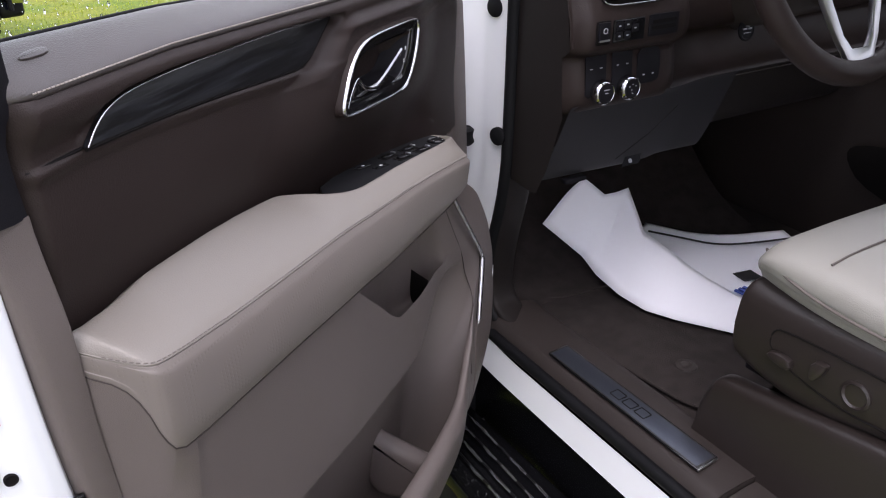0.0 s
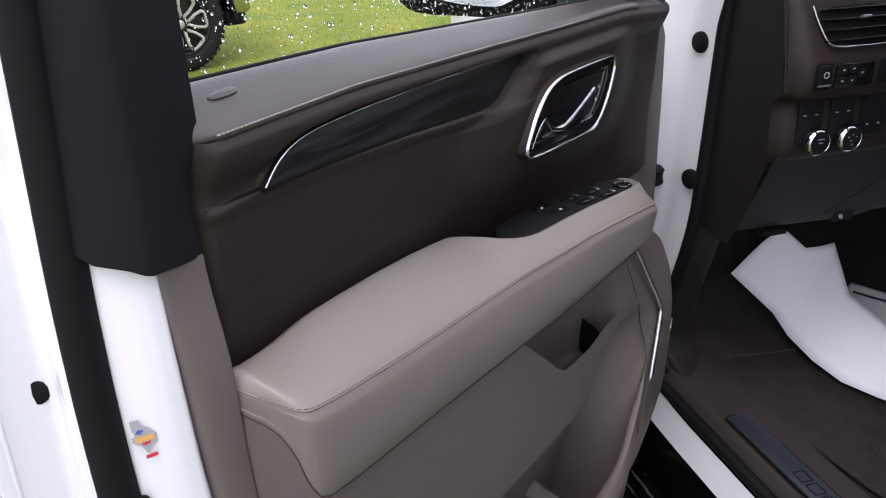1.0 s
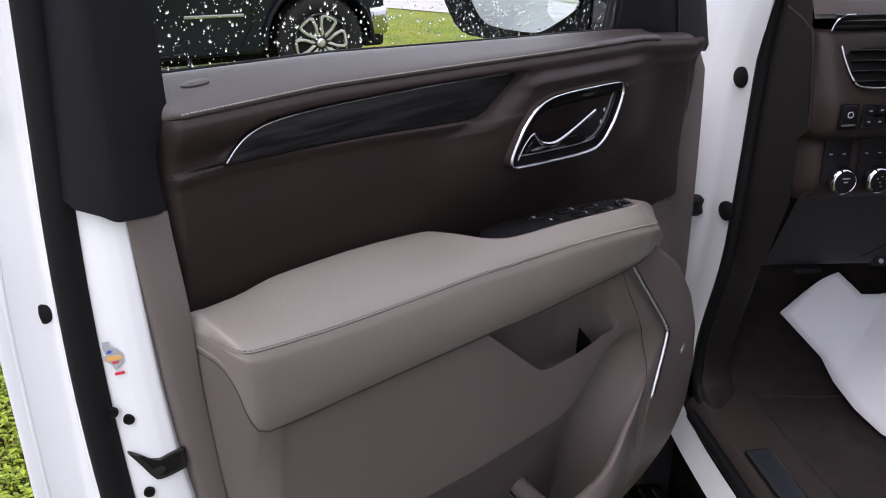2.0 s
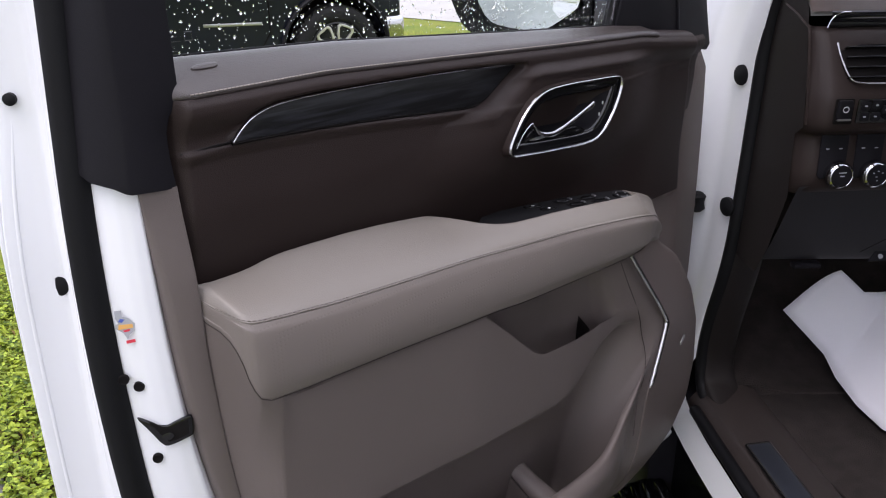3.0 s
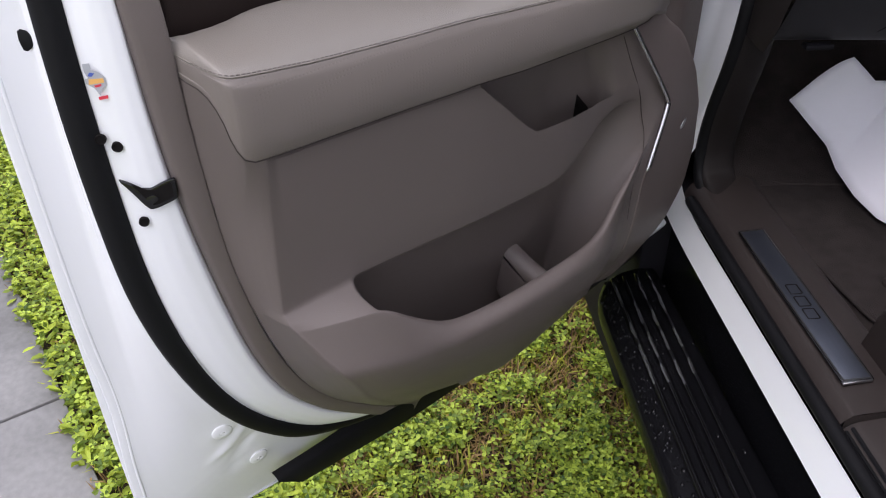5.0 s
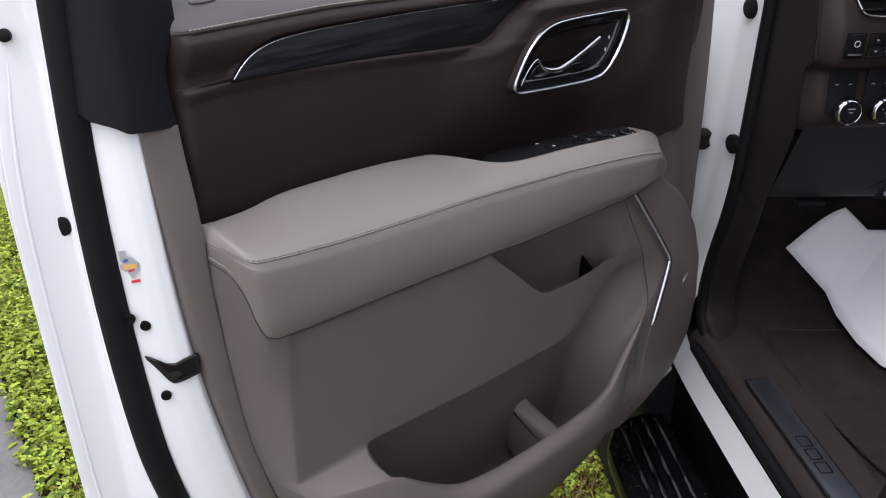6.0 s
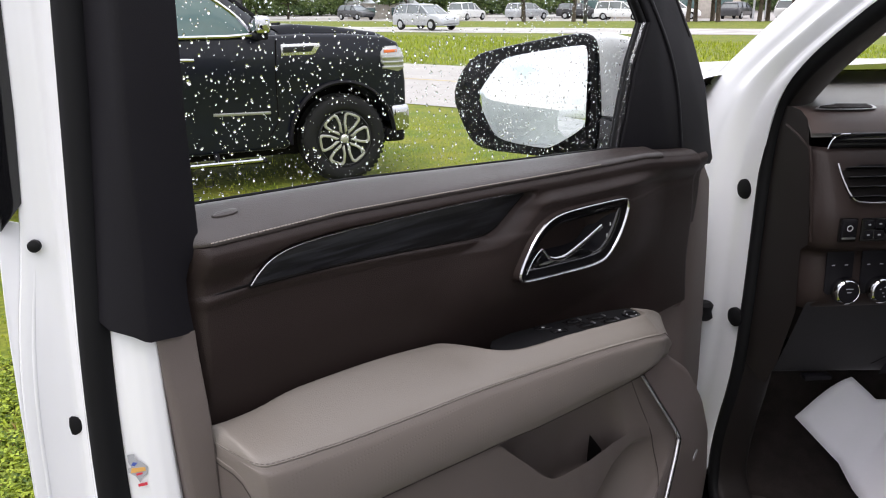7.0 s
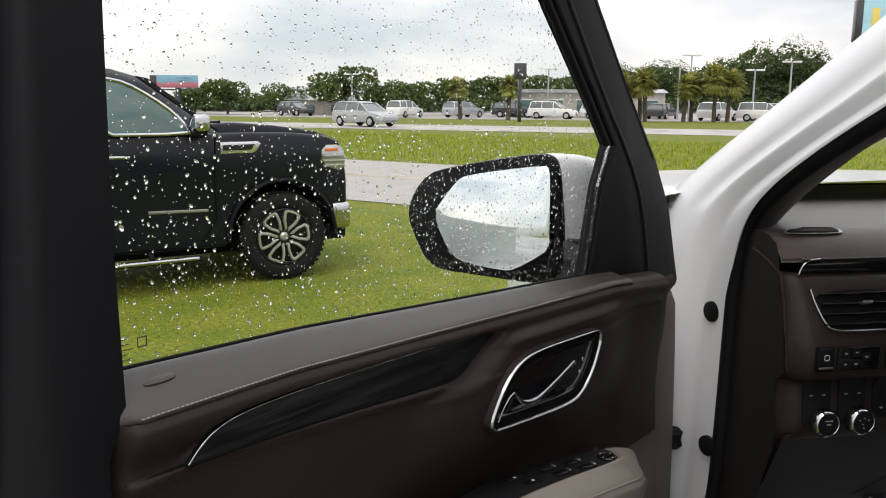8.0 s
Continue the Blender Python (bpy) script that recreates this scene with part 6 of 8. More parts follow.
# defroster outlet on the dash top
outlet = empty("side_defroster", None, dash)
o_line = rounded([(-0.036, -0.007), (0.030, -0.012), (0.038, -0.004), (0.036, 0.008), (-0.020, 0.008), (-0.034, 0.0)], 2)
O_POSE = pose(0.775, 1.300, 1.4785, 9, 0, 4) @ Matrix.Diagonal((1.25, 1.25, 1.0, 1.0))
prism("outlet_frame", o_line * 1.14, 0.0015, m_satin, outlet, O_POSE, "bright outlet frame", bevel=0.001)
prism("outlet_cavity", o_line, 0.0022, m_dark_void, outlet, O_POSE, "dark outlet", bevel=0)
for k in range(4):
    block("outlet_slat", (0.060 - 0.006 * k, 0.0016, 0.003), (0.002 + 0.004 * k, -0.006 + 0.0042 * k, 0.0020), m_brown_hard, outlet, bevel=0.0004, turn=(0, 0, -6)).data.transform(O_POSE)
# steering column, start button
tube("column_shroud", [(1.165, 1.34, 1.31), (1.15, 1.14, 1.375), (1.14, 1.07, 1.41)], [0.075, 0.066, 0.06], m_brown_hard, dash, "dark brown column shroud", sides=20)
lathe("dash_button", [(0.021, 0), (0.021, 0.004), (0.018, 0.005), (0.016, 0.003), (0.008, 0.004), (0.0001, 0.003)], m_black, dash, pose(1.139, 1.246, 1.262, 84, 0, 0), "round black dash button", sides=30)
for k in range(5):
    a = math.pi / 2 + 2 * math.pi * k / 5
    block("button_vane", (0.010, 0.003, 0.002), (1.139 + 0.007 * math.cos(a), 1.2425, 1.262 + 0.007 * math.sin(a)), m_satin, dash, bevel=0.0005, turn=(90, 0, math.degrees(0)))
# pillar trim inside, windscreen
a_in = [(0.60, 1.80), (0.85, 1.74), (1.04, 1.675), (1.178, 1.626), (1.256, 1.579), (1.336, 1.531), (1.411, 1.474)]
a_out = [(0.60, 1.868), (0.85, 1.760), (1.03, 1.668), (1.150, 1.612), (1.280, 1.540), (1.345, 1.475), (1.362, 1.43)]
trim_rows = np.array([chaikin([(0.708, y, z) for y, z in a_out], 0, 2), chaikin([(0.735, (y + q) / 2 + 0.0, (z + r) / 2 - 0.008) for (y, z), (q, r) in zip(a_out, a_in)], 0, 2), chaikin([(0.79, y, z) for y, z in a_in], 0, 2), chaikin([(0.80, y + 0.05, z + 0.01) for y, z in a_in], 0, 2)])
sheet("pillar_cover", chaikin(trim_rows, 0, 1), m_brown_hard, car, "dark brown inner pillar cover", angle=80)
wind = prism("windscreen", [(0.86, 0.0), (2.3, 0.0), (2.2, 0.86), (0.98, 0.86)], 0.004, m_glass, car, Matrix.Translation((0, 1.98, 1.40)) @ pose(0, 0, 0, 149, 0, 0), "clear windscreen", bevel=0)
wind.visible_shadow = False

# driver's seat
seat = tagged(empty("driver_seat", body_pose @ FOOT), "pale grey leather driver's seat with dark brown side trim", "car seat")
C = []
for y, zt, zb, xl in ((0.915, 0.945, 0.925, 0.945), (0.945, 0.965, 0.935, 0.926), (0.955, 0.982, 0.945, 0.912), (0.946, 0.998, 0.955, 0.902), (0.915, 1.010, 0.958, 0.892), (0.84, 1.017, 0.950, 0.884), (0.72, 1.016, 0.944, 0.880), (0.35, 1.016, 0.944, 0.878)):
    C.append([(xl + 0.03, y, zb - 0.05), (xl + 0.004, y, zb - 0.01), (xl, y, zb), (xl - 0.006, y, zb + 0.004), (xl - 0.012, y, zb * 0.5 + zt * 0.5), (xl - 0.002, y, zt - 0.012), (xl + 0.03, y, zt), (xl + 0.10, y, zt + 0.002), (1.14, y + 0.012, zt - 0.006), (1.37 - (xl - 0.86), y, zt), (1.41, y, zb - 0.05)])
cush = chaikin(chaikin(np.array(C), 0, 2), 1, 2)
sheet("cushion", cush, m_seat, seat, "pale grey leather cushion", angle=80)
front_close = np.array([[tuple(p) for p in cush[0]], [(p[0] * 0.98 + 0.02, p[1] - 0.02, 0.84) for p in cush[0]]])
sheet("cushion_front", front_close, m_seat, seat, "pale grey leather front edge", angle=80)
tube("piping", rounded([(0.914, 0.951, 0.985), (0.893, 0.928, 0.979), (0.879, 0.88, 0.973), (0.869, 0.82, 0.966), (0.864, 0.72, 0.962), (0.862, 0.35, 0.962)], 2, False), 0.0026, m_thread_dark, seat, "brown-grey piped seam", sides=8)
tube("seam", [(0.900, 0.828, 1.0150), (0.94, 0.830, 1.0185), (0.98, 0.832, 1.0190), (1.06, 0.836, 1.0170), (1.20, 0.836, 1.0155)], 0.0018, m_thread_dark, seat, "dark cross seam", sides=6)
S = []
for y, zt, zb in ((0.945, 0.905, 0.800), (0.957, 0.920, 0.796), (0.950, 0.934, 0.788), (0.91, 0.932, 0.776), (0.84, 0.930, 0.764), (0.76, 0.934, 0.772), (0.66, 0.940, 0.800), (0.35, 0.945, 0.82)):
    S.append([(0.93, y, zt + 0.006), (0.90, y, zt + 0.003), (0.884, y, zt - 0.006), (0.876, y, zt - 0.022), (0.872, y, zt - 0.05), (0.870, y, (zt + zb) / 2), (0.874, y, zb + 0.015), (0.890, y, zb), (0.95, y, zb)])
sheet("side_trim", chaikin(chaikin(np.array(S), 0, 2), 1, 2), m_seat_trim, seat, "glossy dark brown plastic side trim", angle=80)
sheet("side_trim_front", np.array([[(0.89, 0.948, 0.918), (1.38, 0.952, 0.918)], [(0.89, 0.944, 0.80), (1.38, 0.944, 0.80)]]), m_seat_trim, seat, "dark brown front valance")
SIDE = Matrix(((0, 0, -1, 0.8725), (-1, 0, 0, 0), (0, 1, 0, 0), (0, 0, 0, 1)))
tube("control_recess", [SIDE @ Vector((x, z, 0.001)) for x, z in rounded([(-0.880, 0.838), (-0.885, 0.880), (-0.860, 0.893), (-0.62, 0.900), (-0.50, 0.905), (-0.50, 0.830), (-0.66, 0.822), (-0.76, 0.812)], 2)], 0.0016, m_dark_void, seat, "groove round the control panel", sides=6, closed=True)
prism("seat_switch", rounded([(-0.881, 0.838), (-0.872, 0.852), (-0.838, 0.853), (-0.831, 0.840), (-0.842, 0.830)], 1), 0.014, m_seat_knob, seat, SIDE, "brown seat position switch", bevel=0.004)
prism("recline_switch", rounded([(-0.803, 0.842), (-0.801, 0.874), (-0.776, 0.878), (-0.776, 0.868), (-0.790, 0.840)], 1), 0.014, m_seat_knob, seat, SIDE, "brown recline switch", bevel=0.004)
lathe("lumbar_button", [(0.024, 0), (0.024, 0.005), (0.020, 0.007), (0.017, 0.004), (0.0001, 0.005)], m_seat_knob, seat, SIDE @ pose(-0.728, 0.852, 0), "round brown lumbar button", sides=28)
T = []
for y, zt, zb in ((0.985, 0.690, 0.645), (0.968, 0.735, 0.642), (0.955, 0.748, 0.640), (0.90, 0.756, 0.645), (0.80, 0.776, 0.665), (0.66, 0.804, 0.700), (0.35, 0.84, 0.74)):
    T.append([(0.846, y + 0.01, 0.590), (0.848, y, zb), (0.852, y, zt - 0.02), (0.858, y, zt - 0.004), (0.872, y, zt), (0.900, y, zt - 0.004), (0.910, y, zt - 0.03), (0.915, y, 0.60)])
sheet("track_cover", chaikin(chaikin(np.array(T), 0, 2), 1, 2), m_seat_trim, seat, "dark brown track cover", angle=80)
sheet("track_cover_front", np.array([[(0.848, 0.995, 0.595), (0.915, 0.995, 0.595)], [(0.860, 0.984, 0.688), (0.905, 0.984, 0.688)]]), m_brown_hard, seat, "track cover end")
block("seat_track", (0.03, 0.50, 0.022), (0.925, 0.70, 0.765), m_black, seat, "black seat track", bevel=0.004)
block("seat_base", (0.40, 0.50, 0.20), (1.15, 0.66, 0.70), m_black, seat, "black seat base", bevel=0.02)
sheet("backrest", chaikin(np.array([[(x, y, z) for x in (0.87, 0.90, 1.12, 1.35, 1.38)] for y, z in ((0.40, 0.98), (0.36, 1.2), (0.30, 1.55), (0.22, 1.6), (0.18, 1.2), (0.2, 0.98))]), 0, 2), m_seat, seat, "pale grey leather backrest", angle=80)

# steering wheel
wheel_pose = body_pose @ pose(1.056, 1.020, 1.432, 68, 0, 0)
steer = tagged(empty("steering_wheel", wheel_pose), "dark brown leather steering wheel with silver spokes", "steering wheel")
tube("rim", [(0.19 * math.cos(a), 0.19 * math.sin(a), 0) for a in np.linspace(0, 2 * math.pi, 49)[:-1]], 0.0205, m_brown, steer, "dark brown leather rim", sides=12, closed=True)
u_out, u_in = [(-0.085, 0.0), (-0.070, -0.08), (-0.050, -0.135), (-0.028, -0.176), (0.028, -0.176), (0.050, -0.135), (0.070, -0.08), (0.085, 0.0)], [(0.062, 0.0), (0.048, -0.08), (0.034, -0.130), (0.018, -0.152), (-0.018, -0.152), (-0.034, -0.130), (-0.048, -0.08), (-0.062, 0.0)]
prism("spoke", u_out + u_in, 0.010, m_satin, steer, pose(0, 0, -0.004), "satin silver split spoke", bevel=0.003)
lathe("hub", [(0.085, -0.03), (0.085, 0.0), (0.07, 0.018), (0.0001, 0.024)], m_brown, steer, None, "dark brown hub", sides=32)

# paper floor cover, folded
paper = tagged(empty("paper_floor_mat", body_pose @ FOOT), "white paper floor cover folded over itself in the footwell", "paper mat")
LOW = np.array([(0.978, 1.631, 0.745), (1.052, 1.561, 0.665), (1.056, 1.509, 0.635), (1.060, 1.428, 0.618), (1.070, 1.352, 0.612), (1.104, 1.287, 0.609), (1.183, 1.173, 0.606), (1.26, 1.06, 0.604)])
TOP = np.array([(1.084, 1.609, 0.845), (1.135, 1.590, 0.800), (1.214, 1.592, 0.800), (1.195, 1.502, 0.715), (1.220, 1.410, 0.685), (1.240, 1.330, 0.655), (1.270, 1.254, 0.630), (1.330, 1.12, 0.612)])
cols_ = []
for t in np.linspace(0, 7, 43):
    lo, hi = [np.array([np.interp(t, range(8), q[:, i]) for i in range(3)]) for q in (LOW, TOP)]
    col = []
    for k in np.linspace(0, 1, 9):
        p = lo + (hi - lo) * k
        p[2] += 0.022 * math.sin(math.pi * k) * (0.4 + 0.6 * k) + 0.005 * noise.noise(Vector((p[0] * 9, p[1] * 9, 3.0))) * math.sin(math.pi * k) + 0.005 * abs(math.sin(t * 1.1 + k * 1.5)) * k
        col.append(tuple(p))
    cols_.append(col)
sheet("folded_sheet", np.array(cols_), m_paper, paper, "white folded paper", thick=0.0008, angle=30)
F = np.array([[(1.330, 1.634, 0.660), (1.406, 1.484, 0.660), (1.610, 1.412, 0.657)], [(1.21, 1.56, 0.645), (1.30, 1.38, 0.632), (1.58, 1.25, 0.625)], [(1.15, 1.48, 0.618), (1.22, 1.28, 0.612), (1.45, 1.05, 0.608)]])
sheet("flat_sheet", chaikin(chaikin(F, 0, 2), 1, 2), m_paper, paper, "white paper lying flat", thick=0.0008)
tube("printed_line", rounded([(1.300, 1.592, 0.6600), (1.345, 1.520, 0.6595), (1.390, 1.440, 0.6590), (1.480, 1.400, 0.6585), (1.60, 1.368, 0.6560)], 2, False), 0.0042, m_print_black, paper, "black printed border line", sides=6, flat=0.5)
prism("printed_block", [(1.345, 1.305), (1.395, 1.290), (1.400, 1.335), (1.350, 1.345)], 0.003, m_print_black, paper, pose(0, 0, 0.630), "black printed block", bevel=0)
for k in range(3):
    prism("printed_bar", [(1.295 + 0.014 * k, 1.265), (1.304 + 0.014 * k, 1.267), (1.302 + 0.014 * k, 1.292), (1.293 + 0.014 * k, 1.290)], 0.003, m_print_blue, paper, pose(0, 0, 0.626), "blue printed bar", bevel=0)

# bonnet, wing, rest of the body
hood = [[(x + 0.35 * max(0.0, (y - 2.45) / 0.7) ** 2 * (x < 0.75), y, z - (0.066 * (y - 1.6) + 0.12 * max(0.0, (y - 2.6) / 0.55) ** 2 if z > 1.3 else 0)) for y in np.linspace(1.60, 3.15, 14)] for x, z in ((0.62, 0.62), (0.60, 0.9), (0.605, 1.28), (0.615, 1.42), (0.645, 1.488), (0.70, 1.508), (1.0, 1.522), (1.55, 1.53), (2.35, 1.50))]
sheet("bonnet", chaikin(np.array(hood), 0, 2), m_white, car, "white bonnet and front wing", angle=80)
block("underbody", (1.75, 6.0, 0.12), (1.56, 0.2, 0.33), m_black, car, "black underbody", bevel=0.02)
block("arch_liner", (0.15, 0.50, 0.58), (0.685, 1.70, 0.35), m_black, car, "black arch liner", bevel=0.02)
block("cowl", (1.7, 0.16, 0.02), (1.55, 1.84, 1.40), m_black, car, "black windscreen cowl", bevel=0.005)
sheet("rear_side", [[(x, y, z) for y in np.linspace(-0.35, -3.2, 6)] for x, z in ((0.62, 0.5), (0.585, 0.9), (0.60, 1.33), (0.62, 1.36))], m_white, car, "white rear body side", angle=80)
sheet("rear_glass", [[(x, y, z) for y in np.linspace(-0.35, -3.2, 6)] for x, z in ((0.625, 1.36), (0.70, 1.80))], m_tint, car, "dark tinted rear glass")
sheet("roof", [[(x, y, z) for y in np.linspace(1.0, -3.2, 8)] for x, z in ((0.70, 1.72), (0.74, 1.88), (1.2, 1.93), (2.0, 1.93), (2.4, 1.80))], m_white, car, "white roof with pale lining", angle=80)
sheet("far_door", [[(2.42, y, z) for y in np.linspace(2.0, -3.2, 6)] for z in (0.5, 0.9, 1.36)], m_brown_hard, car, "dark far side door trim")
sheet("rear_wall", [[(x, -0.6, z) for x in (0.8, 2.4)] for z in (0.58, 1.2)], m_brown_hard, car, "dark rear seat backs")
sheet("far_pan", [[(x, y, 0.648) for y in (1.95, -0.6)] for x in (1.50, 2.42)], m_carpet, car, "dark carpet beyond the console")
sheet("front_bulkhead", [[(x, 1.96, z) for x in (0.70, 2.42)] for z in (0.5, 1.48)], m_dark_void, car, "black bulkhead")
for y in (2.35, -2.2):
    wheel = empty("wheel", pose(0.62, y, 0.40), car)
    lathe("tyre", [(0.27, -0.13), (0.385, -0.13), (0.40, -0.10), (0.40, 0.10), (0.385, 0.13), (0.27, 0.13)], m_tyre, wheel, pose(0.13, 0, 0, 0, 90, 0), sides=40)
    lathe("hub_disc", [(0.27, 0.0), (0.25, 0.03), (0.05, 0.02), (0.0001, 0.03)], m_rim, wheel, pose(0.02, 0, 0, 0, -90, 0), sides=32)

# ---- ground, path, roads ----
gx = np.concatenate([-np.geomspace(600, 2, 12), [0], np.geomspace(2, 600, 12)])
gy = np.concatenate([-np.geomspace(400, 2, 8), [0], np.geomspace(2, 900, 16)])
ground = tagged(sheet("ground", [[(x, y, 0.0) for x in gx] for y in gy], m_lawn, None), "mown grass lawn", "lawn", kind="structure")
SLAB_AT = 0.77
PATH_TURN = math.degrees(math.atan2(-0.837, 0.547))
pavement = tagged(empty("pavement", pose(-0.90, 1.66, 0.0, 0, 0, PATH_TURN)), "grey wet concrete slab path beside the grass", "path", kind="structure")
for k in range(-5, 6):
    block("slab", (1.192, 1.5, 0.10), (k * 1.2 + SLAB_AT, -0.75, -0.028), m_concrete, pavement, bevel=0.005)


def strip(name, turn, near, far, z, mat, label, category, x0=-300, x1=300):
    """A band of ground between two distances from the origin, lying across at an angle."""
    a = radians(turn)
    d, n = Vector((math.cos(a), math.sin(a), 0)), Vector((-math.sin(a), math.cos(a), 0))
    ob = sheet(name, [[tuple(d * s + n * q + Vector((0, 0, z))) for s in np.linspace(x0, x1, 40)] for q in (near, far)], mat)
    return tagged(ob, label, category, kind="structure")


strip("road", -38, 10.8, 18.2, 0.012, m_asphalt, "pale worn asphalt access road", "road")
m_line = mottled("faded_yellow_paint", [(0.3, (0.42, 0.34, 0.20)), (0.7, (0.50, 0.42, 0.26))], 8, rough=0.9)
strip("road_line", -38, 14.4, 14.55, 0.016, m_line, "faded yellow centre line on the access road", "road line")
strip("highway", -27, 43.6, 53.0, 0.015, m_kerb_pale, "pale distant highway", "road")
strip("car_park", -22, 74.0, 150.0, 0.012, m_asphalt, "grey far car park", "car park")

# ---- pickup truck ----
truck_pose = pose(-0.61, 7.64, 0, 0, 0, 25)
truck = tagged(empty("pickup_truck", truck_pose), "dark navy pickup truck parked on the lawn, wet with rain", "truck")
XZ = Matrix(((1, 0, 0, 0), (0, 0, -1, 0), (0, 1, 0, 0), (0, 0, 0, 1)))


def arch(cx, r, n=14, z0=0.40):
    return [(cx + r * math.cos(a), 0.413 + r * math.sin(a) * 1.02) for a in np.linspace(math.pi + 0.02, -0.02, n)]


body_side = [(-4.6, 0.62), (-4.6, 1.36), (-3.0, 1.37), (-0.62, 1.38), (-0.30, 1.385), (0.10, 1.375), (0.45, 1.345), (0.58, 1.29), (0.63, 1.18), (0.66, 0.92), (0.66, 0.62), (0.55, 0.42)] + [(x, z) for x, z in arch(0.0, 0.50)][::-1] + [(-0.56, 0.36), (-3.10, 0.36)] + [(x, z) for x, z in arch(-3.75, 0.50)][::-1] + [(-4.3, 0.45)]
prism("body", body_side, 1.92, m_navy, truck, Matrix.Translation((0, 1.97, 0)) @ XZ, "dark navy painted body", bevel=0.035, segments=3)
bonnet_side = [(-0.70, 1.30), (-0.68, 1.455), (-0.40, 1.470), (0.0, 1.440), (0.40, 1.385), (0.52, 1.34), (0.52, 1.25)]
prism("bonnet", bonnet_side, 1.62, m_navy, truck, Matrix.Translation((0, 1.82, 0)) @ XZ, "dark navy bonnet", bevel=0.03, segments=3)
cab = []
for y, k in ((0.06, 0.0), (0.10, 0.35), (0.20, 0.85), (0.28, 1.0), (1.0, 1.0), (1.72, 1.0), (1.80, 0.85), (1.90, 0.35), (1.94, 0.0)):
    cab.append([(x, y if z > 1.5 else y * 0.9 + 0.05, 1.36 + (z - 1.36) * (0.12 + 0.88 * k) if z > 1.37 else z) for x, z in ((-0.52, 1.36), (-0.58, 1.45), (-0.90, 1.68), (-1.14, 1.85), (-1.40, 1.925), (-2.2, 1.93), (-2.75, 1.88), (-2.95, 1.36))])
sheet("cab", np.array(cab), m_navy, truck, "dark navy cab roof and pillars", angle=50)
TILT2 = Matrix.Translation((0, 0.04, 1.36)) @ pose(0, 0, 0, -17, 0, 0) @ XZ @ Matrix.Translation((0, -1.36, 0))
for name, line in (("front_window", [(-0.80, 1.375), (-0.83, 1.43), (-0.93, 1.56), (-1.10, 1.70), (-1.30, 1.825), (-1.46, 1.86), (-1.62, 1.865), (-1.66, 1.375)]), ("rear_window", [(-1.76, 1.375), (-1.74, 1.865), (-2.35, 1.865), (-2.65, 1.80), (-2.70, 1.375)])):
    win = empty(name, None, truck)
    prism("pane", rounded(line, 1), 0.012, m_tint, win, TILT2 @ Matrix.Translation((0, 0, 0.004)), "tinted side window", bevel=0.002)
    tube("window_trim", [TILT2 @ Vector((x, z, 0.018)) for x, z in rounded(line, 1)], 0.016, m_chrome, win, "bright window trim", sides=6, closed=True)
prism("windscreen_pillar", [(-0.66, 1.44), (-0.58, 1.40), (-1.12, 1.86), (-1.22, 1.88)], 0.03, m_black, truck, TILT2 @ Matrix.Translation((0, 0, 0.01)), "black windscreen pillar edge", bevel=0.005)
tube("door_gap", [(-0.60, 0.045, 1.34), (-0.62, 0.045, 1.0), (-0.62, 0.045, 0.62), (-0.75, 0.045, 0.42)], 0.006, m_dark_void, truck, "front door gap", sides=6)
tube("rear_gap", [(-1.70, 0.045, 1.34), (-1.70, 0.045, 0.42)], 0.006, m_dark_void, truck, "rear door gap", sides=6)
for x in (-1.45, -2.5):
    handle_ = empty("door_handle", None, truck)
    tube("grip", [(x - 0.12, 0.02, 1.19), (x, 0.0, 1.195), (x + 0.12, 0.02, 1.19)], 0.018, m_chrome, handle_, "chrome door handle", sides=8)
lip_pts = [(x, 0.035, z) for x, z in arch(0.0, 0.52, 24)]
tube("arch_lip", lip_pts, 0.03, m_black, truck, "black wheel arch lip", sides=8, flat=0.7)
tube("rear_arch_lip", [(x - 3.75, y, z) for x, y, z in lip_pts], 0.03, m_black, truck, "black wheel arch lip", sides=8, flat=0.7)
prism("wheel_well", [(x, z) for x, z in arch(0.0, 0.51)] + [(0.5, 0.36), (-0.5, 0.36)], 0.9, m_dark_void, truck, Matrix.Translation((0, 1.3, 0)) @ XZ, "black wheel well", bevel=0)
badge_ = empty("wing_vent", None, truck)
prism("vent_frame", [(-0.56, 1.200), (-0.56, 1.302), (-0.22, 1.305), (-0.19, 1.285), (-0.24, 1.215), (-0.27, 1.202)], 0.02, m_strip, badge_, Matrix.Translation((0, 0.055, 0)) @ XZ, "chrome wing vent", bevel=0.004)
prism("vent_mesh", [(-0.54, 1.228), (-0.54, 1.276), (-0.25, 1.280), (-0.28, 1.230)], 0.024, m_rim_dark, badge_, Matrix.Translation((0, 0.055, 0)) @ XZ, "satin vent mesh", bevel=0.003)
prism("door_mark", [(-1.20, 0.700), (-0.69, 0.690), (-0.69, 0.715), (-1.20, 0.725)], 0.012, m_satin, truck, Matrix.Translation((0, 0.052, 0)) @ XZ, "silver door lettering bar", bevel=0.002)
step_ = empty("side_step", None, truck)
tube("step_bar", [(-3.0, -0.02, 0.285), (-0.78, -0.02, 0.285)], 0.045, m_black, step_, "black step bar", sides=10, flat=0.5)
tube("step_trim", [(-3.0, -0.065, 0.285), (-0.82, -0.065, 0.300)], 0.020, m_chrome, step_, "bright step trim", sides=8)
tube("step_bracket", [(-1.2, 0.2, 0.45), (-1.2, 0.0, 0.30)], 0.025, m_black, step_, "black step bracket", sides=8)
lamp_ = empty("headlight", None, truck)
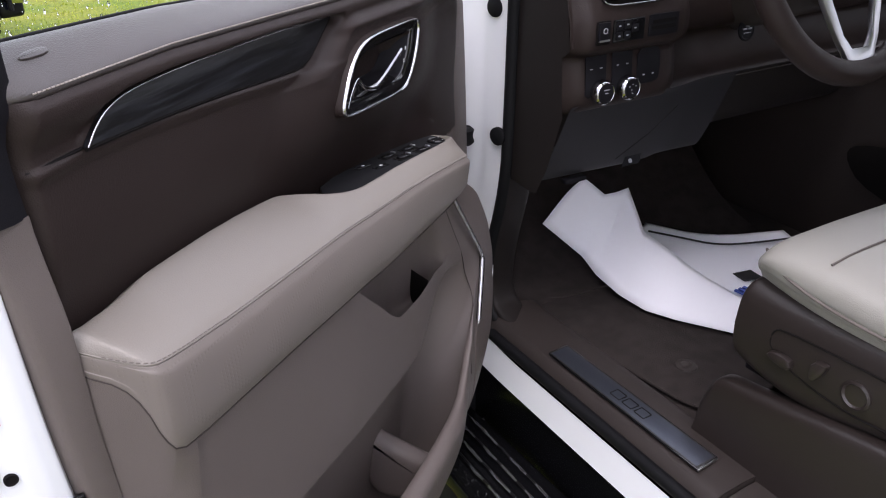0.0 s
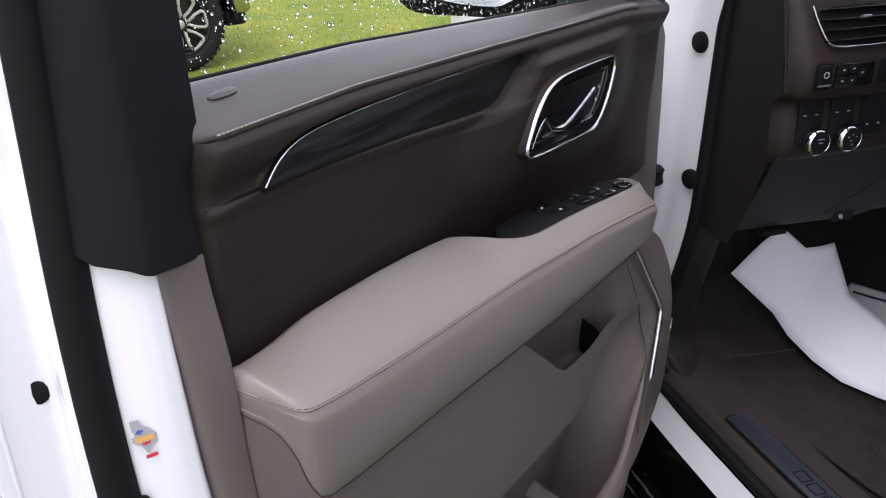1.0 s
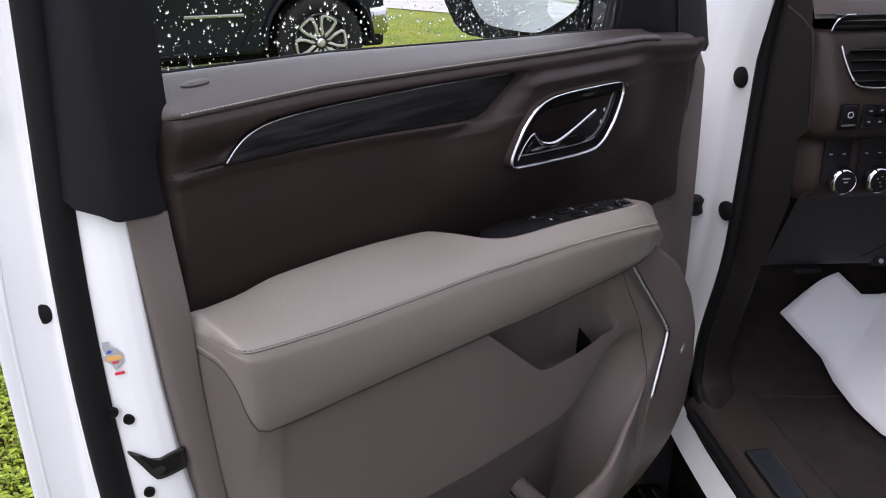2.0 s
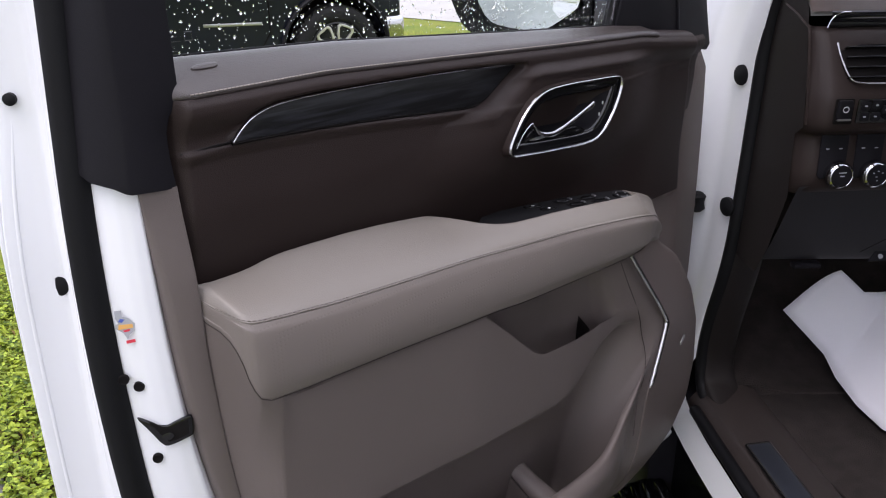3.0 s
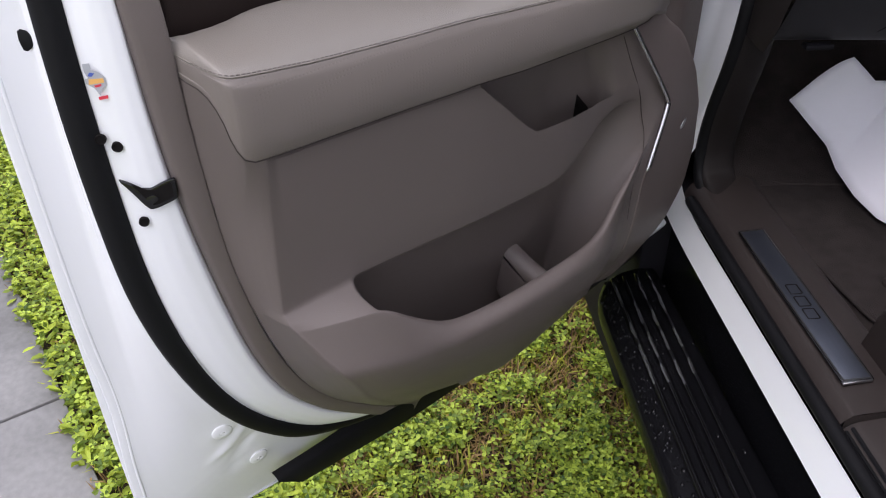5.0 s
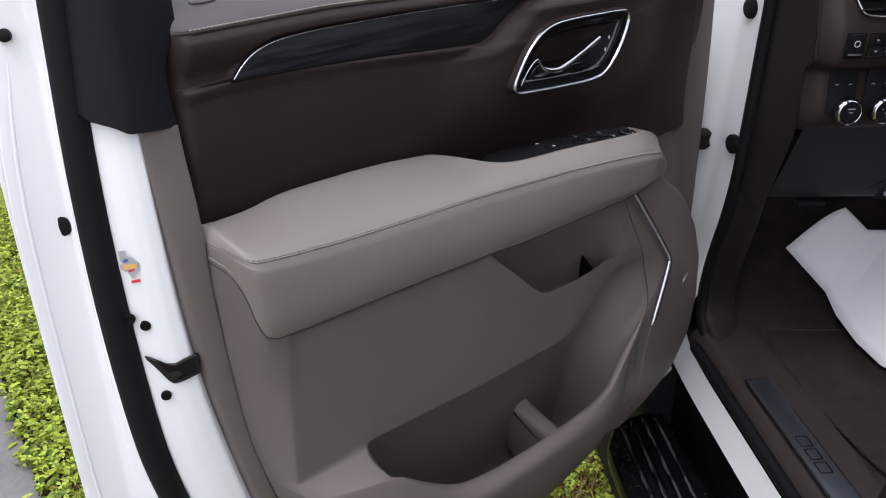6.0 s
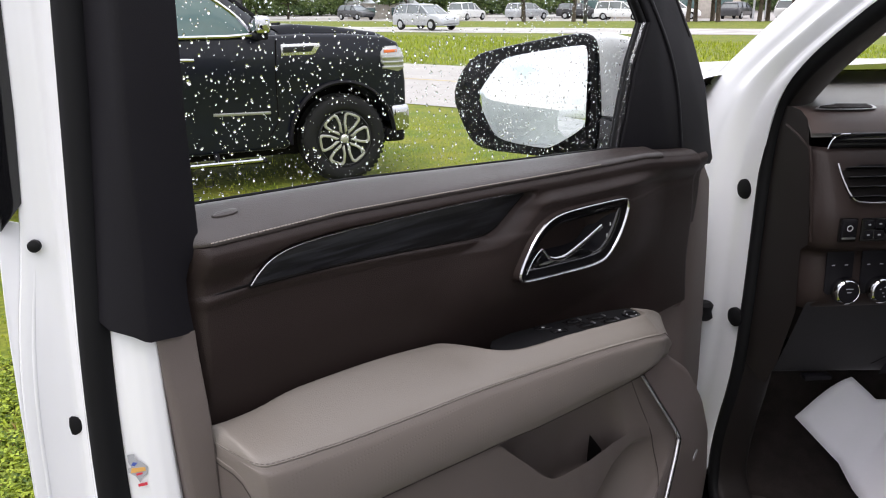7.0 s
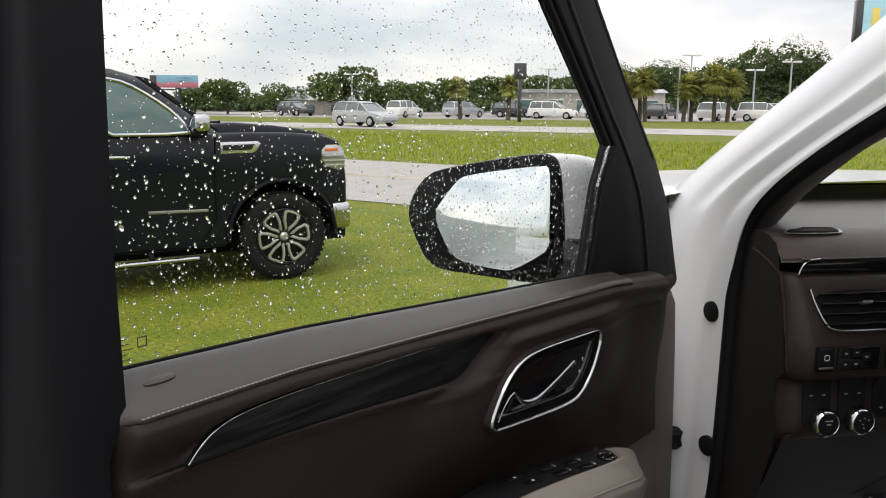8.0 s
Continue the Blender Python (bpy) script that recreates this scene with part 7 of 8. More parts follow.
prism("lens", rounded([(0.40, 1.06), (0.40, 1.255), (0.60, 1.26), (0.640, 1.15), (0.63, 1.00)], 1), 0.03, m_lens, lamp_, Matrix.Translation((0, 0.07, 0)) @ XZ, "clear headlight", bevel=0.008)
prism("marker", [(0.43, 1.195), (0.56, 1.20), (0.56, 1.225), (0.43, 1.222)], 0.012, m_amber, lamp_, Matrix.Translation((0, 0.036, 0)) @ XZ, "amber side marker", bevel=0.002)
for z in (1.06, 1.105, 1.15):
    block("lamp_bar", (0.22, 0.02, 0.020), (0.52, 0.034, z), m_satin, lamp_, "silver lamp bar", bevel=0.002)
# Block added under the body to deepen the truck's shadow on the lawn.
block("underbody", (3.9, 1.5, 0.22), (-2.1, 1.0, 0.38), m_dark_void, truck, "black underbody", bevel=0.03)
bumper = empty("front_bumper", None, truck)
block("bumper_corner", (0.20, 0.5, 0.26), (0.585, 0.26, 0.575), m_chrome, bumper, "chrome bumper corner", bevel=0.05, segments=4)
block("bumper_beam", (0.16, 1.3, 0.17), (0.66, 1.05, 0.545), m_chrome, bumper, "chrome bumper", bevel=0.04, segments=3)
block("air_dam", (0.22, 1.8, 0.14), (0.56, 1.0, 0.40), m_black, bumper, "black air dam", bevel=0.04, segments=3)
block("grille", (0.05, 1.1, 0.5), (0.66, 1.0, 0.98), m_black, truck, "black front grille", bevel=0.02)
mir = empty("door_mirror", None, truck)
block("mirror_shell", (0.14, 0.22, 0.15), (-0.765, -0.10, 1.475), m_chrome, mir, "chrome mirror shell", bevel=0.04, segments=4)
block("mirror_foot", (0.10, 0.24, 0.06), (-0.76, -0.04, 1.38), m_black, mir, "black mirror foot", bevel=0.02)
tube("wiper_arm", [(-0.60, 0.6, 1.46), (-0.50, 0.25, 1.475)], 0.012, m_black, truck, "black wiper arm", sides=6)


def truck_wheel(at):
    w = empty("wheel", at, truck)
    lathe("tyre", [(0.262, -0.02), (0.275, 0.0), (0.30, 0.012), (0.36, 0.014), (0.392, 0.0), (0.410, -0.03), (0.413, -0.06), (0.413, -0.20), (0.39, -0.25), (0.27, -0.25)], m_tyre, w, None, "black all-terrain tyre", sides=64)
    for k in range(48):
        a = 2 * math.pi * k / 48
        block("tread_block", (0.016, 0.030, 0.05), (0.411 * math.cos(a), 0.411 * math.sin(a), -0.035 - 0.012 * (k % 2)), m_tyre, w, bevel=0.0, turn=(0, 0, math.degrees(a)))
    lathe("rim", [(0.266, -0.02), (0.264, 0.004), (0.256, 0.008), (0.250, 0.0), (0.245, -0.07), (0.06, -0.09)], m_rim_dark, w, None, "dark alloy rim", sides=64)
    for k in range(6):
        a = 2 * math.pi * (k + 0.25) / 6
        c, d = Vector((math.cos(a), math.sin(a))), Vector((-math.sin(a), math.cos(a)))
        fork = [(0.055, -0.016), (0.140, -0.064), (0.215, -0.084), (0.252, -0.066), (0.252, 0.066), (0.215, 0.084), (0.140, 0.064), (0.055, 0.016), (0.085, 0.004), (0.145, 0.040), (0.208, 0.058), (0.228, 0.046), (0.228, -0.046), (0.208, -0.058), (0.145, -0.040), (0.085, -0.004)]
        prism("spoke", [tuple(c * r_ + d * o) for r_, o in fork], 0.022, m_rim, w, pose(0, 0, -0.020), "machined alloy looped spoke", bevel=0.004)
    lathe("hub_plate", [(0.085, -0.05), (0.082, -0.026), (0.060, -0.018), (0.0001, -0.016)], m_rim_dark, w, None, "dark hub plate", sides=28)
    lathe("hub_cap", [(0.042, -0.03), (0.040, -0.004), (0.030, 0.006), (0.026, 0.010), (0.0001, 0.012)], m_rim, w, None, "alloy hub cap", sides=28)
    return w


truck_wheel(pose(0, 0.02, 0.413, 90, 8, 0))
truck_wheel(pose(-3.75, 0.02, 0.413, 90, 30, 0))
for x in (0.0, -3.75):
    lathe("far_tyre", [(0.26, -0.12), (0.39, -0.12), (0.413, -0.09), (0.413, 0.09), (0.39, 0.12), (0.26, 0.12)], m_tyre, truck, pose(x, 1.8, 0.413, 90, 0, 0), sides=32)

# ---- distance: parked cars, trees, palms, lamps, hoardings ----
m_far_glass = surface("far_car_glass", (0.15, 0.165, 0.17), rough=0.15, tint=0.1, spec=0.8)
m_car_white = surface("white_paint_far", (0.75, 0.75, 0.75), rough=0.3, coat=0.5, tint=0.02)
m_car_silver = surface("silver_paint_far", (0.42, 0.43, 0.45), rough=0.3, metal=0.4, coat=0.5)
m_car_dark = surface("dark_paint_far", (0.03, 0.03, 0.035), rough=0.3, coat=0.5)


def far_car(mat, label, tall=1.7):
    """A closed car: rounded body, narrower dark glasshouse, painted roof and pillars, wheels in arches."""
    c = tagged(empty("parked_car"), label, "car", "cars in the far car park")
    body = []
    for x, zt, hw in ((-2.36, 0.72, 0.70), (-2.33, 0.98, 0.80), (-2.15, 1.04, 0.90), (-1.2, 1.04, 0.93), (0.5, 1.02, 0.93), (1.25, 0.99, 0.92), (1.9, 0.90, 0.88), (2.25, 0.78, 0.80), (2.34, 0.62, 0.68)):
        body.append([(x, -hw * 0.92, 0.30), (x, -hw, 0.42), (x, -hw, zt - 0.28), (x, -hw * 0.97, zt - 0.06), (x, -hw * 0.86, zt), (x, hw * 0.86, zt), (x, hw * 0.97, zt - 0.06), (x, hw, zt - 0.28), (x, hw, 0.42), (x, hw * 0.92, 0.30)])
    rings = chaikin(np.array(body), 0, 1)
    n, m = rings.shape[:2]
    finish("body", rings.reshape(-1, 3), grid_faces(n, m, wrap=True) + [tuple(range(m)), tuple(range(n * m - 1, n * m - m - 1, -1))], mat, c, "", True, 45)
    glass_, roof_ = [], []
    for x, z, hw in ((-2.22, 1.02, 0.76), (-2.02, tall - 0.14, 0.64), (-1.75, tall - 0.06, 0.62), (0.0, tall - 0.06, 0.62), (0.28, tall - 0.14, 0.63), (1.15, 1.0, 0.78)):
        glass_.append([(x, -0.84 if z < 1.1 else -0.78, 0.98), (x, -hw - 0.02, z), (x, hw + 0.02, z), (x, 0.84 if z < 1.1 else 0.78, 0.98)])
    finish("glasshouse", np.array(glass_).reshape(-1, 3), grid_faces(6, 4) + [(0, 1, 2, 3)], m_far_glass, c, "dark tinted windows", True, 30)
    for x, z, hw in ((-2.10, tall - 0.10, 0.60), (-1.80, tall - 0.02, 0.64), (-0.9, tall, 0.66), (0.0, tall - 0.03, 0.64), (0.30, tall - 0.12, 0.60)):
        roof_.append([(x, -hw - 0.03, z - 0.05), (x, -hw * 0.9, z), (x, hw * 0.9, z), (x, hw + 0.03, z - 0.05)])
    finish("roof", np.array(roof_).reshape(-1, 3), grid_faces(5, 4), mat, c, "", True, 60)
    for side in (-1, 1):
        for x0, x1 in ((-2.18, -2.02), (-0.95, -0.95), (0.16, 0.16), (1.12, 0.30)):
            tube("pillar", [(x0, side * 0.83, 0.99), (x1, side * 0.665, tall - 0.10)], 0.045, mat, c, "", sides=6)
    for x in (-1.42, 1.45):
        for y in (-0.94, 0.76):
            lathe("wheel", [(0.20, 0.0), (0.33, 0.01), (0.35, 0.06), (0.35, 0.16), (0.20, 0.18)], m_tyre, c, pose(x, y + 0.18, 0.35, 90, 0, 0), sides=20)
            lathe("hub", [(0.20, 0.0), (0.20, 0.02), (0.0001, 0.03)], m_car_silver, c, pose(x, -0.945 if y < 0 else 0.945, 0.35, 90 if y < 0 else -90, 0, 0), sides=16)
    return c


rnd = random.Random(21)
lot_dir = radians(-22)
protos = [far_car(m_car_white, "white car parked in the far car park"), far_car(m_car_silver, "silver car parked in the far car park", 1.62), far_car(m_car_dark, "dark car parked in the far car park", 1.55)]
spots = []
for k in range(18):
    s = -26 + k * 4.9 + rnd.uniform(-0.5, 0.5)
    q = 78 + (k % 3) * 2.6
    spots.append((s * math.cos(lot_dir) - q * math.sin(lot_dir), s * math.sin(lot_dir) + q * math.cos(lot_dir)))
for k, (x, y) in enumerate(spots):
    turn = -22 + rnd.choice((0, 180, 60, 75)) + rnd.uniform(-6, 6)
    p = protos[rnd.choice((0, 0, 0, 1, 1, 2))]
    if k < 3:
        protos[k].matrix_basis = pose(x, y, 0.012, 0, 0, turn)
    else:
        copy_thing(p, pose(x, y, 0.012, 0, 0, turn))
suv = tagged(copy_thing(protos[1], pose(0.5, 53.0, 0.02, 0, 0, -48)), "silver sport utility car on the far highway")
suv["group"] = "cars on the far highway"
suv3 = tagged(copy_thing(protos[2], pose(-6.6, 88.0, 0.02, 0, 0, -50)), "black car on the far highway")
suv3["group"] = "cars on the far highway"
suv2 = tagged(copy_thing(protos[0], pose(35.6, 68.0, 0.02, 0, 0, -27)), "white car on the far highway")
suv2["group"] = "cars on the far highway"

m_leaf_dark = leafy("broadleaf_foliage", (0.034, 0.062, 0.014), (0.135, 0.185, 0.052), 0.6)
m_leaf_pine = leafy("woodland_foliage", (0.030, 0.055, 0.018), (0.115, 0.160, 0.058), 0.7)
m_frond = leafy("palm_fronds", (0.14, 0.16, 0.035), (0.44, 0.43, 0.12), 0.6)
m_bark = mottled("grey_brown_bark", [(0.3, (0.05, 0.04, 0.03)), (0.7, (0.14, 0.11, 0.09))], 8, rough=0.9)


def foliage(name, lobes, count, size, mat, parent, label="", seed=1, flat=0.7):
    """A crown: small leaf sprays scattered over the outer part of several lobes."""
    r = random.Random(seed)
    v, f = [], []
    for _ in range(count):
        cx, cy, cz, rx, ry, rz = r.choice(lobes)
        d = Vector((r.gauss(0, 1), r.gauss(0, 1), r.gauss(0, 1))).normalized() * (0.55 + 0.45 * r.random() ** 0.5)
        p = Vector((cx + d.x * rx, cy + d.y * ry, cz + d.z * rz))
        if p.z < 0.3:
            continue
        a = Vector((r.gauss(0, 1), r.gauss(0, 1), r.gauss(0, flat))).normalized()
        b = a.cross(Vector((r.gauss(0, 1), r.gauss(0, 1), r.gauss(0, 1)))).normalized()
        s, n = size * r.uniform(0.5, 1.3), len(v)
        v += [p + a * s, p + b * s * 0.55 + a * s * 0.2, p - a * s * 0.9 + b * 0.2 * s, p - b * s * 0.6]
        f.append((n, n + 1, n + 2, n + 3))
    return finish(name, v, f, mat, parent, label, False)


def broad_tree(x, y, h, w, seed, label="broad-leaved tree with a dense dark green crown"):
    r = random.Random(seed)
    t = tagged(empty("tree", pose(x, y, 0)), label, "tree", "trees beyond the car park")
    tube("trunk", [(0, 0, 0), (0.1, 0.05, h * 0.25), (0.0, 0.1, h * 0.5), (0.1, 0, h * 0.75)], [h * 0.035, h * 0.028, h * 0.02, h * 0.01], m_bark, t, "grey-brown trunk", sides=8)
    for k in range(4):
        a = r.uniform(0, 6.28)
        tube("limb", [(0, 0.05, h * 0.35), (math.cos(a) * w * 0.3, math.sin(a) * w * 0.3, h * 0.6)], [h * 0.016, h * 0.006], m_bark, t, "", sides=6)
    lobes = [(r.uniform(-0.32, 0.32) * w, r.uniform(-0.32, 0.32) * w, h * r.uniform(0.42, 0.80), w * r.uniform(0.2, 0.34), w * r.uniform(0.2, 0.34), h * r.uniform(0.14, 0.24)) for _ in range(11)]
    foliage("crown", lobes, 3000, 0.048 * h, m_leaf_dark, t, "dark green leaf crown", seed)
    return t


def palm(x, y, h, seed):
    r = random.Random(seed)
    t = tagged(empty("palm_tree", pose(x, y, 0)), "cabbage palm with a shaggy crown of fan fronds", "palm tree", "palms by the highway")
    lean = r.uniform(-0.3, 0.3)
    tube("trunk", [(0, 0, 0), (lean * 0.3, 0, h * 0.4), (lean, 0, h * 0.8)], [0.20, 0.17, 0.20], m_bark, t, "rough grey trunk", sides=8)
    v, f = [], []
    for k in range(150):
        a, up = r.uniform(0, 6.28), r.uniform(-1.1, 1.3)
        d = Vector((math.cos(a) * math.cos(up), math.sin(a) * math.cos(up), math.sin(up)))
        s = d.cross(Vector((0, 0, 1))).normalized()
        base, stalk = Vector((lean, 0, h * 0.74)), r.uniform(0.3, 1.0) * h * 0.20
        c = base + d * stalk
        for j in range(7):
            q = (j - 3) / 3
            tip = c + (d * math.cos(q * 1.1) + s * math.sin(q * 1.1)) * h * 0.15 - Vector((0, 0, h * 0.04 * (1 + abs(q))))
            w = s * 0.07 * h * 0.40
            n = len(v)
            v += [c - w, c + w, tip]
            f.append((n, n + 1, n + 2))
    finish("crown", v, f, m_frond, t, "yellow-green fan fronds", False)
    return t


for k, (x, y, h, w) in enumerate(((-1.4, 92, 5.6, 7.5), (6.5, 96, 4.4, 7), (11.5, 94, 4.3, 6), (16, 92, 4.6, 6), (20, 90, 4.8, 6), (-8, 98, 3.8, 6), (-15, 96, 4.4, 6), (-19.5, 100, 3.6, 6), (2.6, 99, 4.0, 6), (23.5, 90, 4.5, 5))):
    broad_tree(x, y, h * 1.0, w, 40 + k)
for k, (x, y, h) in enumerate(((21.9, 67, 4.3), (23.2, 69, 4.0), (24.4, 67, 4.7), (25.0, 70, 4.3), (27.8, 67, 4.1), (28.9, 68, 4.3), (30.3, 66.5, 5.0), (31.5, 66.5, 4.6), (13.5, 72, 4.2), (9.4, 74, 4.0))):
    palm(x, y, h, 70 + k)
r_wood = random.Random(12)
ridge = []
for x in np.arange(-60, 130, 1.5):
    high = 2.2 + 5.6 * float(step(x, 22, 40)) + 3.2 * float(step(x, 52, 64))
    top = high * r_wood.uniform(0.72, 1.12)
    for k in range(3):
        ridge.append((x + r_wood.uniform(-1, 1), 120 + r_wood.uniform(0, 8), top * (0.78 - 0.28 * k), r_wood.uniform(2.2, 3.6), 2.5, top * r_wood.uniform(0.20, 0.28)))
wood = tagged(foliage("woodland", ridge, 150000, 0.15, m_leaf_pine, None, seed=5), "dark green woodland on the horizon", "woodland", kind="stuff")
tagged(foliage("woodland_core", [(x, y + 1.5, z * 0.90, rx, ry, rz * 0.80) for x, y, z, rx, ry, rz in ridge] + [(x, 119, 1.0, 3.6, 3, 1.4) for x in np.arange(-60, 130, 3.3)], 100000, 0.42, m_leaf_pine, None, seed=6), "deep green inner woodland on the horizon", "woodland", kind="stuff")
hedge = [(x * math.cos(lot_dir) - 75.2 * math.sin(lot_dir), x * math.sin(lot_dir) + 75.2 * math.cos(lot_dir), 0.3, 1.2, 0.8, 0.45) for x in np.arange(10, 44, 1.6)]
tagged(foliage("low_hedge", hedge, 2500, 0.22, m_leaf_dark, None, seed=8), "low green hedge along the car park", "hedge", kind="stuff")


def street_lamp(x, y, h):
    t = tagged(empty("street_lamp", pose(x, y, 0)), "tall pale car park lamp with a flat twin head", "street lamp", "car park lamps")
    lathe("pole", [(0.11, 0), (0.09, h * 0.5), (0.07, h)], m_car_silver, t, None, "pale grey pole", sides=10)
    for s in (-1, 1):
        block("head", (0.75, 0.4, 0.16), (s * 0.5, 0, h), m_car_white, t, "pale flat lamp head", bevel=0.04)
    return t


for x, y, h in ((30.1, 74, 5.0), (31.2, 74, 6.0), (37.5, 74, 4.7), (-0.6, 90, 4.5), (19.0, 80, 4.9), (40.0, 72, 5.4)):
    street_lamp(x, y, h)


def hoarding(x, y, w, z0, z1, turn, colours, label):
    t = tagged(empty("billboard", pose(x, y, 0, 0, 0, turn)), label, "billboard")
    block("panel", (w, 0.25, z1 - z0), (0, 0, (z0 + z1) / 2), colours[0], t, "printed advert panel", bevel=0.02)
    block("panel_foot", (w * 0.99, 0.02, (z1 - z0) * 0.42), (0, -0.14, z0 + (z1 - z0) * 0.22), colours[1], t, "", bevel=0.005)
    block("panel_patch", (w * 0.09, 0.03, (z1 - z0) * 0.5), (-w * 0.36, -0.15, z0 + (z1 - z0) * 0.55), colours[2], t, "", bevel=0.005)
    for k in range(3):
        block("text_bar", (w * 0.34, 0.03, (z1 - z0) * 0.09), (w * 0.16, -0.15, z0 + (z1 - z0) * (0.82 - 0.17 * k)), colours[3], t, "", bevel=0.005)
    block("board_edge", (0.9, 1.0, z1 - z0), (-w / 2 - 0.3, 0.5, (z0 + z1) / 2), m_car_dark, t, "dark board frame", bevel=0.05)
    lathe("mast", [(0.35, 0), (0.3, z0)], m_car_dark, t, pose(0, 0.2, 0), "dark steel mast", sides=12)
    block("catwalk", (w * 1.05, 0.8, 0.15), (0, -0.2, z0 - 0.2), m_car_dark, t, "dark steel catwalk", bevel=0.02)


m_sign_teal = surface("pale_teal_print", (0.35, 0.62, 0.70), rough=0.6)
m_sign_yellow = surface("yellow_print", (0.75, 0.60, 0.15), rough=0.6)
m_sign_blue = surface("sky_blue_print", (0.20, 0.38, 0.52), rough=0.6)
m_sign_red = surface("pink_red_print", (0.50, 0.16, 0.20), rough=0.6)
hoarding(62.9, 89, 9.6, 8.7, 13.4, -14, (m_sign_teal, m_sign_teal, m_sign_yellow, m_sign_blue), "pale teal billboard with an advert on a dark mast")
hoarding(-19.6, 92, 4.4, 2.95, 4.3, 0, (m_sign_blue, m_sign_red, m_sign_blue, m_sign_blue), "blue and pink-red billboard beyond the trees")


def shop(x, y, w, d, h, turn, mat, roof, label):
    t = tagged(empty("shop_building", pose(x, y, 0, 0, 0, turn)), label, "building")
    block("wall", (w, d, h), (0, 0, h / 2), mat, t, "pale rendered wall", bevel=0.03)
    prism("roof", [(-d / 2 - 0.4, h), (d / 2 + 0.4, h), (0, h + roof)], w + 0.6, m_car_silver, t, pose(-w / 2 - 0.3, 0, 0) @ Matrix(((0, 0, 1, 0), (1, 0, 0, 0), (0, 1, 0, 0), (0, 0, 0, 1))), "grey roof", bevel=0.02)
    n = max(2, int(w / 3))
    for k in range(n):
        win_ = empty("window", None, t)
        block("pane", (w / n * 0.55, 0.08, h * 0.5), (-w / 2 + (k + 0.5) * w / n, -d / 2 - 0.03, h * 0.45), m_tint, win_, "dark window", bevel=0.01)
        block("frame", (w / n * 0.62, 0.06, h * 0.04), (-w / 2 + (k + 0.5) * w / n, -d / 2 - 0.05, h * 0.72), m_car_white, win_, "pale frame", bevel=0.01)


m_wall_pale = mottled("pale_render", [(0.3, (0.40, 0.37, 0.33)), (0.7, (0.50, 0.46, 0.41))], 3, rough=0.9, bump=0.1)
shop(-3.6, 98, 8.5, 5, 1.7, -10, m_wall_pale, 1.5, "low pale shop with a grey pitched roof")
shop(24.5, 86, 16, 8, 2.6, -15, m_wall_pale, 0.4, "long pale flat-roofed store")
block_sign = tagged(empty("pylon_sign", pose(13.3, 66, 0)), "dark pylon sign at the roadside", "sign")
block("cabinet", (1.0, 0.4, 1.3), (0, 0, 4.1), m_car_dark, block_sign, "dark sign cabinet", bevel=0.05)
block("mast", (0.28, 0.3, 3.6), (0, 0, 1.8), m_car_dark, block_sign, "dark sign mast", bevel=0.03)
# pale apron, wall and building added to the side for the door mirror's reflection
m_apron = mottled("pale_concrete_apron", [(0.3, (0.34, 0.345, 0.345)), (0.7, (0.42, 0.425, 0.42))], 6, rough=0.85, bump=0.1)
apron = sheet("apron", [[(x, y, 0.02) for x in np.linspace(-33, -2.6, 8)] for y in (-14, 3.2)], m_apron, None)
tagged(apron, "pale concrete apron added for the door mirror's reflection", "driveway", kind="structure")
m_wall_grey = mottled("pale_grey_render", [(0.3, (0.50, 0.52, 0.52)), (0.7, (0.57, 0.59, 0.59))], 5, rough=0.85, bump=0.1)
side_wall = tagged(empty("boundary_wall", pose(-3.57, 1.45, 0)), "low pale grey wall added for the door mirror's reflection", "wall")
block("wall", (0.2, 3.1, 1.575), (0, 0, 0.7875), m_wall_grey, side_wall, "pale grey wall", bevel=0.03)
dealer = tagged(empty("showroom_building", pose(-34, -6, 0)), "white flat-fronted showroom building", "building")
block("wall", (6, 30, 2.2), (0, 0, 1.1), m_car_white, dealer, "white wall", bevel=0.05)

# ---- grass and clover on the near lawn ----
soil = sheet("bare_soil", [[(x, y, 0.004 + 0.003 * noise.noise(Vector((x * 9, y * 9, 1)))) for x in np.linspace(-1.9, 0.62, 60)] for y in np.linspace(0.96, 2.5, 40)], m_soil, None)
tagged(soil, "dark damp soil under the clover", "soil", kind="structure")


def on_path(x, y):
    a = radians(PATH_TURN)
    d = Vector((x + 0.90, y - 1.66))
    return d.x * math.sin(a) - d.y * math.cos(a) > 0.012


rnd = random.Random(3)
cv, cf, gv, gf, yv, yf, lv, lf = [], [], [], [], [], [], [], []


